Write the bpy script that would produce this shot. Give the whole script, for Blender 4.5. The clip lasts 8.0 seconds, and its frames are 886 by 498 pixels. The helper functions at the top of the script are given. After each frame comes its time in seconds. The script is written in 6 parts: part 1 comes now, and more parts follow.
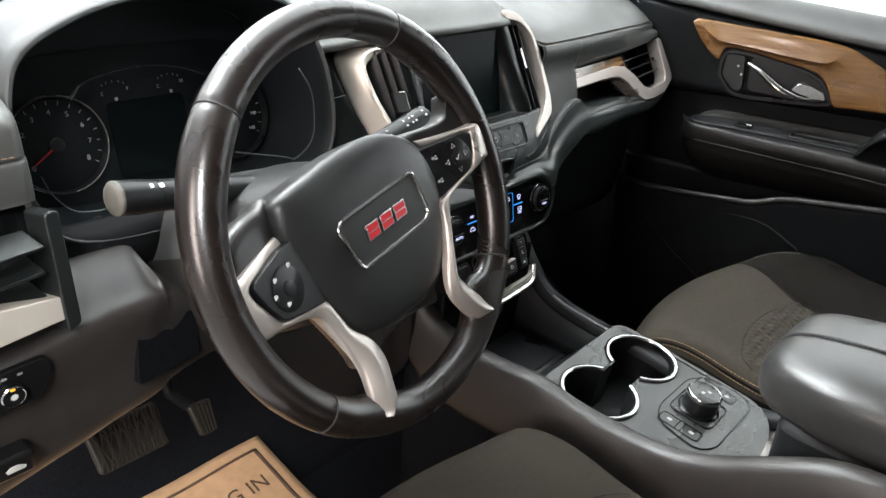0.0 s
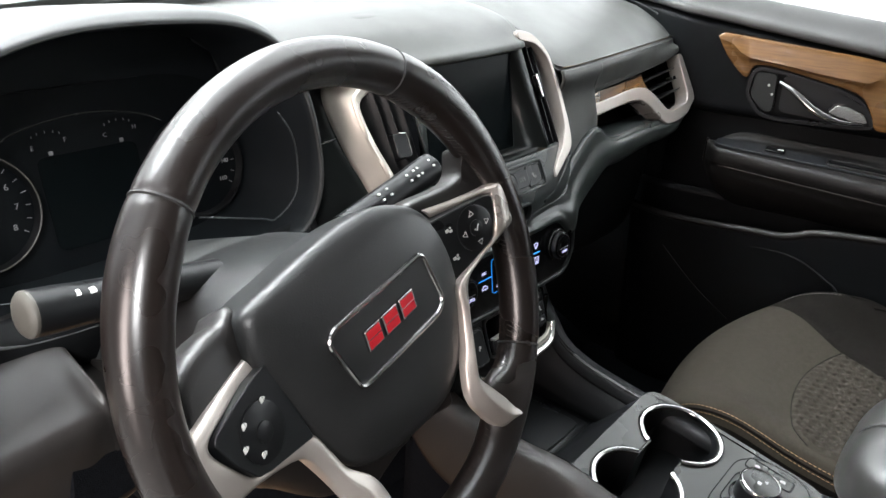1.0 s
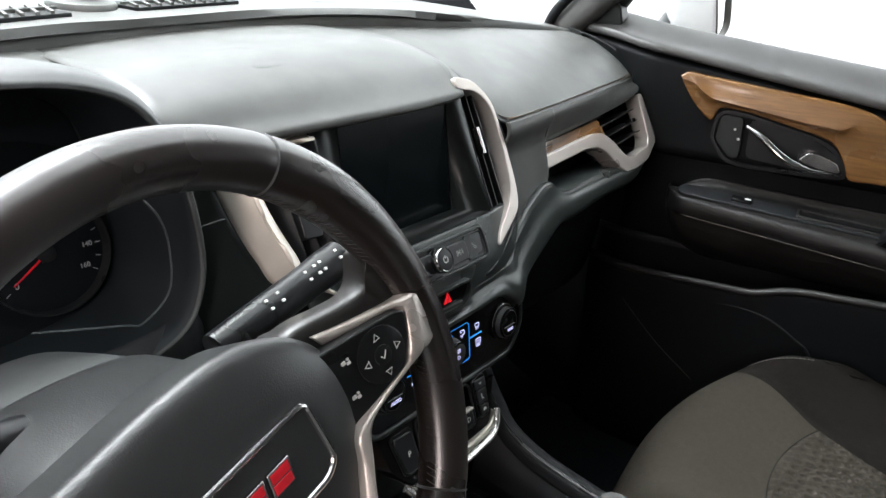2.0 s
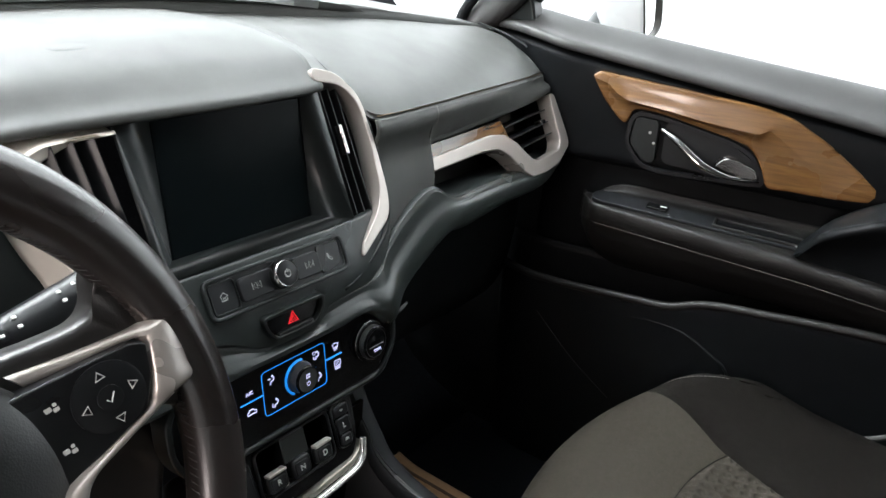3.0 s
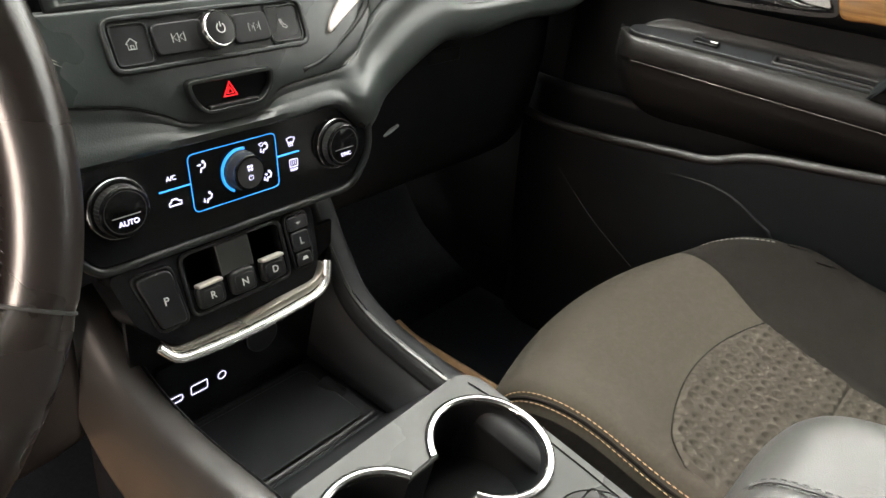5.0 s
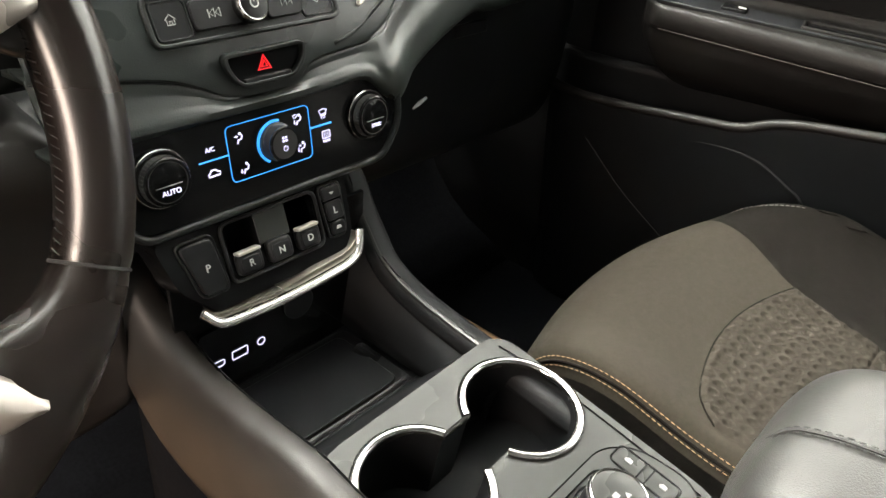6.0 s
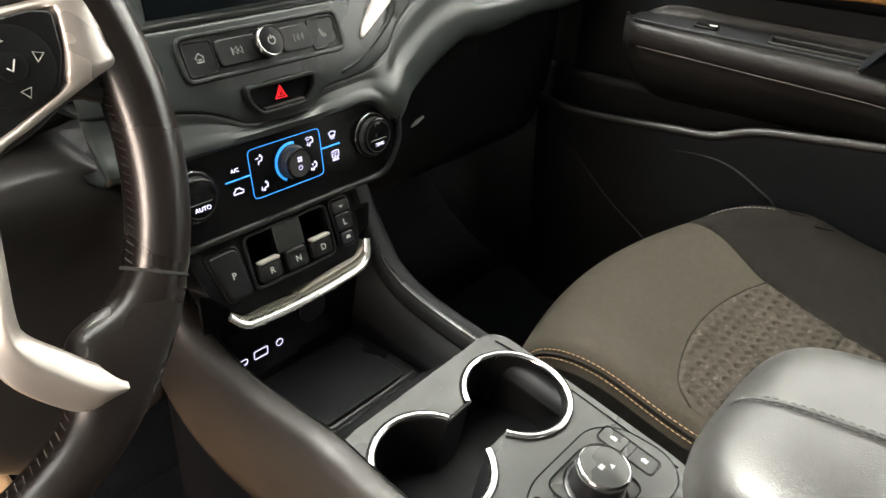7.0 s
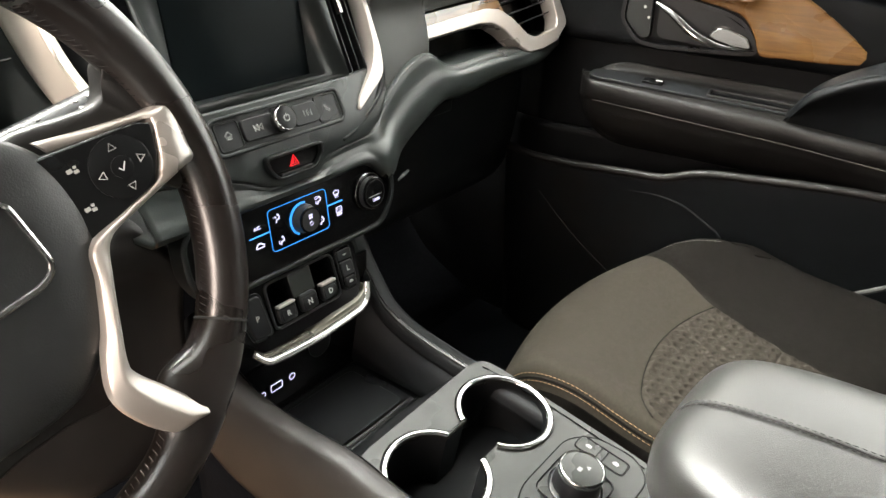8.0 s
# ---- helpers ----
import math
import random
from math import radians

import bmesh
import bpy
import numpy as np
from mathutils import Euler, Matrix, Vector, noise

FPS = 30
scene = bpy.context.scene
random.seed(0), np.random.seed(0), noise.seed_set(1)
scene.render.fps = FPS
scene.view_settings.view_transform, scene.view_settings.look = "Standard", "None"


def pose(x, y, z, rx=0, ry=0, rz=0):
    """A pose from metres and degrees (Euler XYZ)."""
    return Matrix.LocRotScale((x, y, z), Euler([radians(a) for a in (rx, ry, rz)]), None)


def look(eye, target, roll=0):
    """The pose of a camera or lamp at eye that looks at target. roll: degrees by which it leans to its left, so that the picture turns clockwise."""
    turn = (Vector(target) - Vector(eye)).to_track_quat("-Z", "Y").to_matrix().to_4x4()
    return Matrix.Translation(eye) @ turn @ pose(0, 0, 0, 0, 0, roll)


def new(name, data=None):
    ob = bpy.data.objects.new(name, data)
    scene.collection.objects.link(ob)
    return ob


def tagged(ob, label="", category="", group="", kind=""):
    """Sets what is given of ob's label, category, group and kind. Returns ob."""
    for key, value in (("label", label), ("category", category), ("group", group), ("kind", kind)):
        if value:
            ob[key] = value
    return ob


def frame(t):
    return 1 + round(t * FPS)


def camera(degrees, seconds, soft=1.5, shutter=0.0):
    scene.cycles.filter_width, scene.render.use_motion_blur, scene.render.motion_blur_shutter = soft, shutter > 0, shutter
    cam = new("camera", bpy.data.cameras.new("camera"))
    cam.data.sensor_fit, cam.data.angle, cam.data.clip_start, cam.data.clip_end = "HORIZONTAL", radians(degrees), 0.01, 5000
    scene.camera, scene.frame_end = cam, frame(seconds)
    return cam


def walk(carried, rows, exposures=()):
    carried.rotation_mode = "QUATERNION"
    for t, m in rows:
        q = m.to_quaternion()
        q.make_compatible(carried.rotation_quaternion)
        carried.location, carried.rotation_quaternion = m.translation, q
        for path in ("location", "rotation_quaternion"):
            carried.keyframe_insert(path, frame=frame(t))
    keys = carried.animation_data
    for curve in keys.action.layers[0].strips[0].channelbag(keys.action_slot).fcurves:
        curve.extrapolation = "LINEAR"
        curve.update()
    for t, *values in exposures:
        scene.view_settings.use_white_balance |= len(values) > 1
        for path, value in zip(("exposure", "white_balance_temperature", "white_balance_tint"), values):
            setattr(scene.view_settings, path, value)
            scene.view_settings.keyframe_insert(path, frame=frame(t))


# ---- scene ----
cam = camera(61.32, 8.0)
# seconds, eye, yaw to the left, pitch, roll
ROWS = [
    (0, -0.7906, 0.2195, 0.9065, -49.28, -25.16, 3.43),
    (0.5, -0.7383, 0.2869, 0.9077, -49.61, -25.41, 3.31),
    (1, -0.6835, 0.3466, 0.9110, -50.30, -25.25, 3.40),
    (1.5, -0.6194, 0.3934, 0.9231, -51.63, -25.05, 4.05),
    (2, -0.5457, 0.4140, 0.9258, -53.29, -24.14, 4.61),
    (2.2, -0.5170, 0.4109, 0.9261, -53.87, -23.75, 4.75),
    (3.3, -0.3817, 0.3669, 0.8892, -56.51, -23.96, 6.65),
    (3.5, -0.3649, 0.3688, 0.8754, -57.02, -24.70, 7.39),
    (4, -0.3319, 0.3672, 0.8360, -56.57, -26.81, 8.15),
    (4.5, -0.3144, 0.3743, 0.7911, -55.44, -28.73, 8.24),
    (5, -0.3087, 0.3705, 0.7580, -53.11, -30.24, 7.38),
    (5.2, -0.3071, 0.3692, 0.7542, -52.28, -31.16, 7.31),
    (6.5, -0.3450, 0.3433, 0.7646, -50.55, -32.03, 4.61),
    (7, -0.3729, 0.3227, 0.7893, -51.05, -31.23, 4.09),
    (7.5, -0.4109, 0.3068, 0.8210, -52.40, -30.21, 3.95),
    (8, -0.4592, 0.2886, 0.8498, -53.88, -28.55, 3.51),
]
walk(cam, [(t, pose(x, y, z, 0, 0, yaw) @ pose(0, 0, 0, 90 + pitch, 0, 0) @ pose(0, 0, 0, 0, 0, roll)) for t, x, y, z, yaw, pitch, roll in ROWS],
     [(0.0, 0.04, 6150, 7), (1.0, -0.02, 6100, 8), (2.0, -0.18, 6080, 8), (3.5, 0.22, 5930, 6), (4.0, 0.62, 5780, 5.5), (4.5, 0.8, 6250, 6.5), (5.0, 0.92, 6750, 6.5), (6.5, 0.8, 6900, 6.2), (8.0, 0.72, 6700, 6.2)])
# END CAMERA

from mathutils.geometry import tessellate_polygon

# ---- light ----
world = bpy.data.worlds.new("showroom_light")
scene.world = world
world.use_nodes = True
nt = world.node_tree
back = nt.nodes["Background"]
back.inputs[0].default_value = (1.0, 0.985, 0.97, 1)
tc = nt.nodes.new("ShaderNodeTexCoord")
dot = nt.nodes.new("ShaderNodeVectorMath")
dot.operation = "DOT_PRODUCT"
dot.inputs[1].default_value = Vector((0.58, 0.45, 0.68)).normalized()
nt.links.new(tc.outputs["Generated"], dot.inputs[0])
# bright glazed front of the hall, dimmer depth behind the car
ramp = nt.nodes.new("ShaderNodeMapRange")
ramp.interpolation_type = "SMOOTHSTEP"
ramp.inputs[1].default_value, ramp.inputs[2].default_value = -0.25, 0.9
ramp.inputs[3].default_value, ramp.inputs[4].default_value = 0.2, 4.7
nt.links.new(dot.outputs["Value"], ramp.inputs[0])
nt.links.new(ramp.outputs[0], back.inputs[1])


def lamp(name, eye, target, size, size_y, watts, colour):
    data = bpy.data.lights.new(name, "AREA")
    data.shape, data.size, data.size_y, data.energy, data.color = "RECTANGLE", size, size_y, watts, colour
    ob = new(name, data)
    ob.matrix_world = look(eye, target)
    return ob


lamp("showroom_lamp", (-1.9, -0.95, 2.2), (-0.42, 0.66, 0.6), 0.5, 0.8, 78, (1.0, 0.95, 0.91))
lamp("showroom_lamp", (-2.5, 0.25, 1.3), (0.0, 0.6, 0.5), 0.6, 1.3, 42, (1.0, 0.82, 0.74))
lamp("showroom_lamp", (-0.5, 2.3, 3.1), (0.0, 0.7, 0.6), 2.4, 1.2, 185, (1.0, 0.99, 0.97))


# ---- materials ----
def mat(name, col, rough=0.5, metal=0.0, var=0.12, scale=35.0, bump=0.0, bscale=500.0, coat=0.0, emit=0.0, sheen=0.0, cells=False, spec=0.5):
    m = bpy.data.materials.new(name)
    m.use_nodes = True
    nt = m.node_tree
    n, l, b = nt.nodes, nt.links, nt.nodes["Principled BSDF"]
    b.inputs["Metallic"].default_value = metal
    b.inputs["Coat Weight"].default_value = coat
    b.inputs["Specular IOR Level"].default_value = spec
    b.inputs["Coat Roughness"].default_value = 0.08
    b.inputs["Sheen Weight"].default_value = sheen
    tc = n.new("ShaderNodeTexCoord")
    no = n.new("ShaderNodeTexNoise")
    no.inputs["Scale"].default_value, no.inputs["Detail"].default_value = scale, 6
    l.new(tc.outputs["Object"], no.inputs["Vector"])
    ramp = n.new("ShaderNodeMapRange")
    ramp.inputs[1].default_value, ramp.inputs[2].default_value = 0.3, 0.7
    ramp.inputs[3].default_value, ramp.inputs[4].default_value = 1 - var, 1 + var
    l.new(no.outputs["Fac"], ramp.inputs[0])
    mix = n.new("ShaderNodeVectorMath")
    mix.operation = "SCALE"
    mix.inputs[0].default_value = col
    l.new(ramp.outputs[0], mix.inputs["Scale"])
    l.new(mix.outputs[0], b.inputs["Base Color"])
    r2 = n.new("ShaderNodeMapRange")
    r2.inputs[1].default_value, r2.inputs[2].default_value = 0.3, 0.7
    r2.inputs[3].default_value, r2.inputs[4].default_value = max(rough - 0.06, 0.02), min(rough + 0.06, 1)
    n2 = n.new("ShaderNodeTexNoise")
    n2.inputs["Scale"].default_value, n2.inputs["Detail"].default_value = scale * 0.35, 3
    l.new(tc.outputs["Object"], n2.inputs["Vector"])
    l.new(n2.outputs["Fac"], r2.inputs[0])
    l.new(r2.outputs[0], b.inputs["Roughness"])
    if bump:
        n3 = n.new("ShaderNodeTexVoronoi" if cells else "ShaderNodeTexNoise")
        n3.inputs["Scale"].default_value = bscale
        l.new(tc.outputs["Object"], n3.inputs["Vector"])
        bp = n.new("ShaderNodeBump")
        bp.inputs["Strength"].default_value, bp.inputs["Distance"].default_value = bump, 0.0008
        l.new(n3.outputs[0], bp.inputs["Height"])
        l.new(bp.outputs[0], b.inputs["Normal"])
    if emit:
        b.inputs["Emission Color"].default_value = (*col, 1)
        b.inputs["Emission Strength"].default_value = emit
    return m


PAD = mat("soft_pad", (0.048, 0.0496, 0.0462), 0.5, bump=0.1, bscale=1300, cells=True)
DARK = mat("dark_plastic", (0.0105, 0.0122, 0.012), 0.34, bump=0.07, bscale=900, cells=True, spec=0.36)
WING = mat("dark_pad", (0.0215, 0.0258, 0.0245), 0.33, bump=0.12, bscale=900, cells=True, spec=0.75)
FACE = mat("stack_face_plastic", (0.0165, 0.02, 0.0192), 0.32, bump=0.08, bscale=900, cells=True)
KNURL = mat("knurled_grey", (0.045, 0.045, 0.045), 0.36, metal=0.3)
ARMSKIN = mat("door_armrest_vinyl", (0.0075, 0.007, 0.0066), 0.48, bump=0.2, bscale=800, cells=True, spec=0.24)
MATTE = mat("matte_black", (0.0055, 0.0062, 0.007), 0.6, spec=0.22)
PEWTER = mat("pewter_trim", (0.26, 0.245, 0.21), 0.3, metal=0.85, var=0.05)
HOODM = mat("hood_pad", (0.0225, 0.024, 0.0237), 0.5, bump=0.1, bscale=1300, cells=True)
# charcoal plastic whose brownish base carries the warm light falling on it
KNEE = mat("warm_lit_knee_plastic", (0.03, 0.0272, 0.0258), 0.34, bump=0.08, bscale=1400, cells=True)
# charcoal plastic, with the warm light on the driver side mixed into its base
CONSIDE = mat("warm_lit_console_plastic", (0.0128, 0.0104, 0.0088), 0.46, bump=0.1, bscale=1000, cells=True)
GLOSS = mat("gloss_black", (0.004, 0.0042, 0.0045), 0.14, var=0.05, spec=0.22)
SATIN = mat("satin_black", (0.0065, 0.0068, 0.0075), 0.33, spec=0.34)
CONSOLE = mat("console_satin", (0.023, 0.024, 0.0225), 0.27, metal=0.12, var=0.05, spec=0.45)
# black leather, reddened in its base colour to warm the highlights
LEATHER = mat("warm_tinted_leather", (0.009, 0.0059, 0.0049), 0.29, bump=0.03, bscale=1400, cells=True, spec=0.85)
SPOKE = mat("spoke_leather", (0.013, 0.0118, 0.0112), 0.36, bump=0.08, bscale=1100, cells=True, spec=0.6)
AIRBAG = mat("airbag_vinyl", (0.0155, 0.0158, 0.016), 0.38, bump=0.12, bscale=900, cells=True, spec=0.55)
SHROUD = mat("shroud_plastic", (0.085, 0.088, 0.087), 0.42, bump=0.1, bscale=1100, cells=True)
ARMREST = mat("armrest_vinyl", (0.024, 0.0236, 0.0225), 0.33, bump=0.14, bscale=1000, cells=True, spec=0.6)
SILVER = mat("satin_silver", (0.47, 0.43, 0.395), 0.32, metal=0.55, var=0.04)
# lit copy of the satin silver: bright reflections put into a paler base
FLANK = mat("lit_satin_silver", (0.68, 0.625, 0.55), 0.36, metal=0.42, var=0.04)
BRIGHT = mat("bright_satin_chrome", (0.72, 0.71, 0.69), 0.2, metal=0.85, var=0.02)
CHROME = mat("chrome", (0.5, 0.495, 0.49), 0.17, metal=1.0, var=0.02)
FABRIC = mat("seat_fabric", (0.0262, 0.0224, 0.0172), 0.85, var=0.12, scale=300, bump=0.3, bscale=1800, spec=0.12)
INSERT = mat("seat_insert", (0.0245, 0.0208, 0.0166), 0.9, var=0.06, scale=400, bump=0.03, bscale=1800, spec=0.12)
# bolster taupe with its shade in the base; also the black side face
BOLSTER = mat("shaded_and_black_seat_fabric", (0.0052, 0.0043, 0.0035), 0.85, var=0.2, scale=300, bump=0.5, bscale=1500, spec=0.08)
# bluish lifted black stands in for haze reflected off the clear cover
WELL = mat("hazed_cluster_lining", (0.0072, 0.0092, 0.0108), 0.5, spec=0.3)
DIAL = mat("dial_face", (0.0042, 0.0052, 0.0062), 0.35, spec=0.25)
CARPET = mat("carpet", (0.0055, 0.006, 0.0075), 0.95, var=0.4, scale=250, bump=1.0, bscale=900, spec=0.08)
KRAFT = mat("kraft_paper", (0.46, 0.28, 0.15), 0.8, var=0.1, scale=60, bump=0.1, bscale=200)
INK = mat("brown_ink", (0.09, 0.05, 0.03), 0.8)
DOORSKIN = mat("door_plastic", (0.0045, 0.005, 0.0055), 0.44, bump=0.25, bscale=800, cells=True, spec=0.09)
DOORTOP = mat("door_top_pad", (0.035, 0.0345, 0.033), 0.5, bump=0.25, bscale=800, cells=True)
GREY = mat("grey_plastic", (0.075, 0.07, 0.06), 0.5)
GREYCLIP = mat("pale_grey_clip", (0.2, 0.205, 0.205), 0.5)
RIMLINE = mat("cover_edge", (0.055, 0.06, 0.062), 0.3)
MARK = mat("white_print", (0.55, 0.55, 0.53), 0.6)
DIM = mat("dim_print", (0.25, 0.25, 0.25), 0.6)
GLOWW = mat("lit_icon", (0.72, 0.68, 1.0), 0.5, emit=0.75)
GLOWB = mat("lit_blue", (0.03, 0.28, 0.85), 0.5, emit=0.8)
RED = mat("red_paint", (0.5, 0.01, 0.02), 0.3, coat=0.5)
GLOWR = mat("lit_red", (0.9, 0.02, 0.03), 0.4, emit=0.7)
TAN = mat("tan_thread", (0.3, 0.19, 0.1), 0.8)
GREYTHREAD = mat("grey_thread", (0.22, 0.21, 0.2), 0.8)
DOORTHREAD = mat("dull_door_thread", (0.075, 0.066, 0.058), 0.8)
DARKTHREAD = mat("black_thread", (0.02, 0.02, 0.02), 0.7)
LINER = mat("headliner", (0.37, 0.375, 0.365), 0.9, bump=0.3, bscale=900)
STEEL = mat("pedal_rubber", (0.017, 0.0135, 0.01), 0.5, bump=0.2)
PAINT = mat("white_car_paint", (0.8, 0.8, 0.8), 0.25, coat=1.0, var=0.01)
CONCRETE = mat("showroom_tile", (0.22, 0.21, 0.2), 0.3)
AMBER = mat("amber_mark", (0.9, 0.4, 0.03), 0.5, emit=0.8)
SCREEN = mat("screen_glass", (0.0035, 0.005, 0.0055), 0.15, var=0.02, spec=0.1)


def wood_mat():
    m = mat("oak_trim", (0.3, 0.16, 0.07), 0.28, coat=1.0)
    nt = m.node_tree
    n, l, b = nt.nodes, nt.links, nt.nodes["Principled BSDF"]
    tc = n.new("ShaderNodeTexCoord")
    mp = n.new("ShaderNodeMapping")
    mp.inputs["Scale"].default_value = (9, 9, 120)
    l.new(tc.outputs["Object"], mp.inputs["Vector"])
    no = n.new("ShaderNodeTexNoise")
    no.inputs["Scale"].default_value, no.inputs["Detail"].default_value, no.inputs["Distortion"].default_value = 1.6, 9, 0.8
    l.new(mp.outputs[0], no.inputs["Vector"])
    cr = n.new("ShaderNodeValToRGB")
    cr.color_ramp.elements[0].position, cr.color_ramp.elements[0].color = 0.3, (0.088, 0.04, 0.012, 1)
    cr.color_ramp.elements[1].position, cr.color_ramp.elements[1].color = 0.7, (0.175, 0.086, 0.027, 1)
    l.new(no.outputs["Fac"], cr.inputs[0])
    l.new(cr.outputs[0], b.inputs["Base Color"])
    return m


WOOD = wood_mat()


def glass_mat(name, tint):
    m = bpy.data.materials.new(name)
    m.use_nodes = True
    b = m.node_tree.nodes["Principled BSDF"]
    b.inputs["Base Color"].default_value = (*tint, 1)
    b.inputs["Transmission Weight"].default_value = 1
    b.inputs["Roughness"].default_value = 0.0
    b.inputs["IOR"].default_value = 1.02
    return m


GLASS = glass_mat("window_glass", (0.97, 0.99, 0.98))


# ---- shape helpers ----
def thing(name, label, category, at=(0, 0, 0), group="", kind=""):
    ob = new(name)
    ob.empty_display_size = 0.02
    ob.matrix_basis = Matrix.Translation(at)
    return tagged(ob, label, category, group, kind)


def finish(name, verts, faces, material, parent=None, label="", smooth=40, bevel=0.0, seg=2, solid=0.0, fix=True):
    me = bpy.data.meshes.new(name)
    me.from_pydata([tuple(v) for v in verts], [], faces)
    if fix:
        bm = bmesh.new()
        bm.from_mesh(me)
        bmesh.ops.remove_doubles(bm, verts=bm.verts, dist=1e-6)
        bmesh.ops.recalc_face_normals(bm, faces=bm.faces)
        bm.to_mesh(me)
        bm.free()
    me.polygons.foreach_set("use_smooth", [True] * len(me.polygons))
    me.set_sharp_from_angle(angle=radians(smooth))
    me.materials.append(material)
    ob = new(name, me)
    if parent:
        ob.parent = parent
        if parent.type == "EMPTY":
            ob.matrix_parent_inverse = parent.matrix_basis.inverted()
    if label:
        ob["label"] = label
    if solid:
        s = ob.modifiers.new("solid", "SOLIDIFY")
        s.thickness, s.offset = solid, -1
    if bevel:
        bv = ob.modifiers.new("bevel", "BEVEL")
        bv.width, bv.segments, bv.limit_method, bv.angle_limit = bevel, seg, "ANGLE", radians(38)
        bv.use_clamp_overlap = True
    return ob


def cat(pts, n, closed=False):
    """n points on a smooth curve through pts."""
    p = [Vector(q) for q in pts]
    k = len(p)
    out = []
    spans = k if closed else k - 1
    for i in range(n):
        u = i / (n if closed else n - 1) * spans
        j = min(int(u), spans - 1)
        f = u - j
        if closed:
            a, b, c, d = p[(j - 1) % k], p[j % k], p[(j + 1) % k], p[(j + 2) % k]
        else:
            b, c = p[j], p[j + 1]
            a = p[j - 1] if j else b * 2 - c
            d = p[j + 2] if j + 2 < k else c * 2 - b
        out.append(0.5 * (2 * b + (c - a) * f + (2 * a - 5 * b + 4 * c - d) * f * f + (3 * b - a - 3 * c + d) * f * f * f))
    return out


def rounded(poly, r, n=4):
    """A 2D outline with its corners rounded."""
    out, k = [], len(poly)
    for i in range(k):
        a, b, c = (Vector(poly[j % k]) for j in (i - 1, i, i + 1))
        da, dc = (a - b), (c - b)
        t = min(r, da.length * 0.48, dc.length * 0.48)
        p, q = b + da.normalized() * t, b + dc.normalized() * t
        for s in range(n + 1):
            f = s / n
            out.append((p * (1 - f) ** 2 + b * 2 * f * (1 - f) + q * f * f)[:])
    return out


def offset(poly, d):
    """A 2D outline moved inwards by d (counter-clockwise outlines)."""
    k, out = len(poly), []
    for i in range(k):
        a, b, c = (Vector(poly[j % k]) for j in (i - 1, i, i + 1))
        e, f = (b - a), (c - b)
        e = e.normalized() if e.length > 1e-9 else f.normalized()
        f = f.normalized() if f.length > 1e-9 else e
        n = Vector((-e.y - f.y, e.x + f.x))
        n = n.normalized() if n.length > 1e-6 else Vector((-e.y, e.x))
        out.append((b + n * d)[:])
    return out


def prism_data(poly, m, z0, z1):
    k = len(poly)
    verts = [m @ Vector((x, y, z)) for z in (z0, z1) for x, y in poly]
    faces = [tuple(range(k))[::-1], tuple(range(k, 2 * k))] + [(i, (i + 1) % k, k + (i + 1) % k, k + i) for i in range(k)]
    return verts, faces


def prism(name, poly, m, z0, z1, material, parent=None, label="", bevel=0.0, seg=2):
    v, f = prism_data(poly, m, z0, z1)
    return finish(name, v, f, material, parent, label, bevel=bevel, seg=seg)


def frame_prism(name, outer, inner, m, z0, z1, material, parent=None, label="", bevel=0.0):
    """A closed band between two outlines of the same count."""
    k = len(outer)
    verts = [m @ Vector((x, y, z)) for z in (z0, z1) for ring in (outer, inner) for x, y in ring]
    faces = []
    for i in range(k):
        j = (i + 1) % k
        faces += [(2 * k + i, 2 * k + j, 3 * k + j, 3 * k + i), (i, k + i, k + j, j), (i, j, 2 * k + j, 2 * k + i), (k + i, 3 * k + i, 3 * k + j, k + j)]
    return finish(name, verts, faces, material, parent, label, bevel=bevel)


def box(name, m, sx, sy, sz, material, parent=None, label="", bevel=0.002, seg=2):
    poly = [(-sx / 2, -sy / 2), (sx / 2, -sy / 2), (sx / 2, sy / 2), (-sx / 2, sy / 2)]
    return prism(name, poly, m, -sz / 2, sz / 2, material, parent, label, bevel, seg)


def tube_data(path, r, n=10, closed=False, flat=1.0, up=None):
    p = [Vector(q) for q in path]
    k = len(p)
    rs = [r] * k if isinstance(r, (int, float)) else list(r)
    verts, faces = [], []
    side = None
    for i in range(k):
        a, b = (p[i - 1], p[(i + 1) % k]) if closed else (p[max(i - 1, 0)], p[min(i + 1, k - 1)])
        t = (b - a).normalized()
        if up is not None:
            side = t.cross(Vector(up)).normalized()
        elif side is None:
            side = t.orthogonal().normalized()
        else:
            side = (side - t * side.dot(t)).normalized()
        o = t.cross(side)
        for j in range(n):
            w = 2 * math.pi * j / n
            verts.append(p[i] + side * math.cos(w) * rs[i] + o * math.sin(w) * rs[i] * flat)
    for i in range(k if closed else k - 1):
        for j in range(n):
            a, b = i * n, ((i + 1) % k) * n
            faces.append((a + j, a + (j + 1) % n, b + (j + 1) % n, b + j))
    if not closed:
        faces += [tuple(range(n))[::-1], tuple(range((k - 1) * n, k * n))]
    return verts, faces


def tube(name, path, r, material, parent=None, label="", n=10, closed=False, flat=1.0, up=None):
    v, f = tube_data(path, r, n, closed, flat, up)
    return finish(name, v, f, material, parent, label)


def loft_data(rows, nu, nv, closed_v=False):
    rows = [cat(r, nv, closed_v) for r in rows]
    cols = [cat([r[j] for r in rows], nu) for j in range(nv)]
    verts = [cols[j][i] for i in range(nu) for j in range(nv)]
    faces = [(i * nv + j, i * nv + (j + 1) % nv, (i + 1) * nv + (j + 1) % nv, (i + 1) * nv + j) for i in range(nu - 1) for j in range(nv if closed_v else nv - 1)]
    return verts, faces


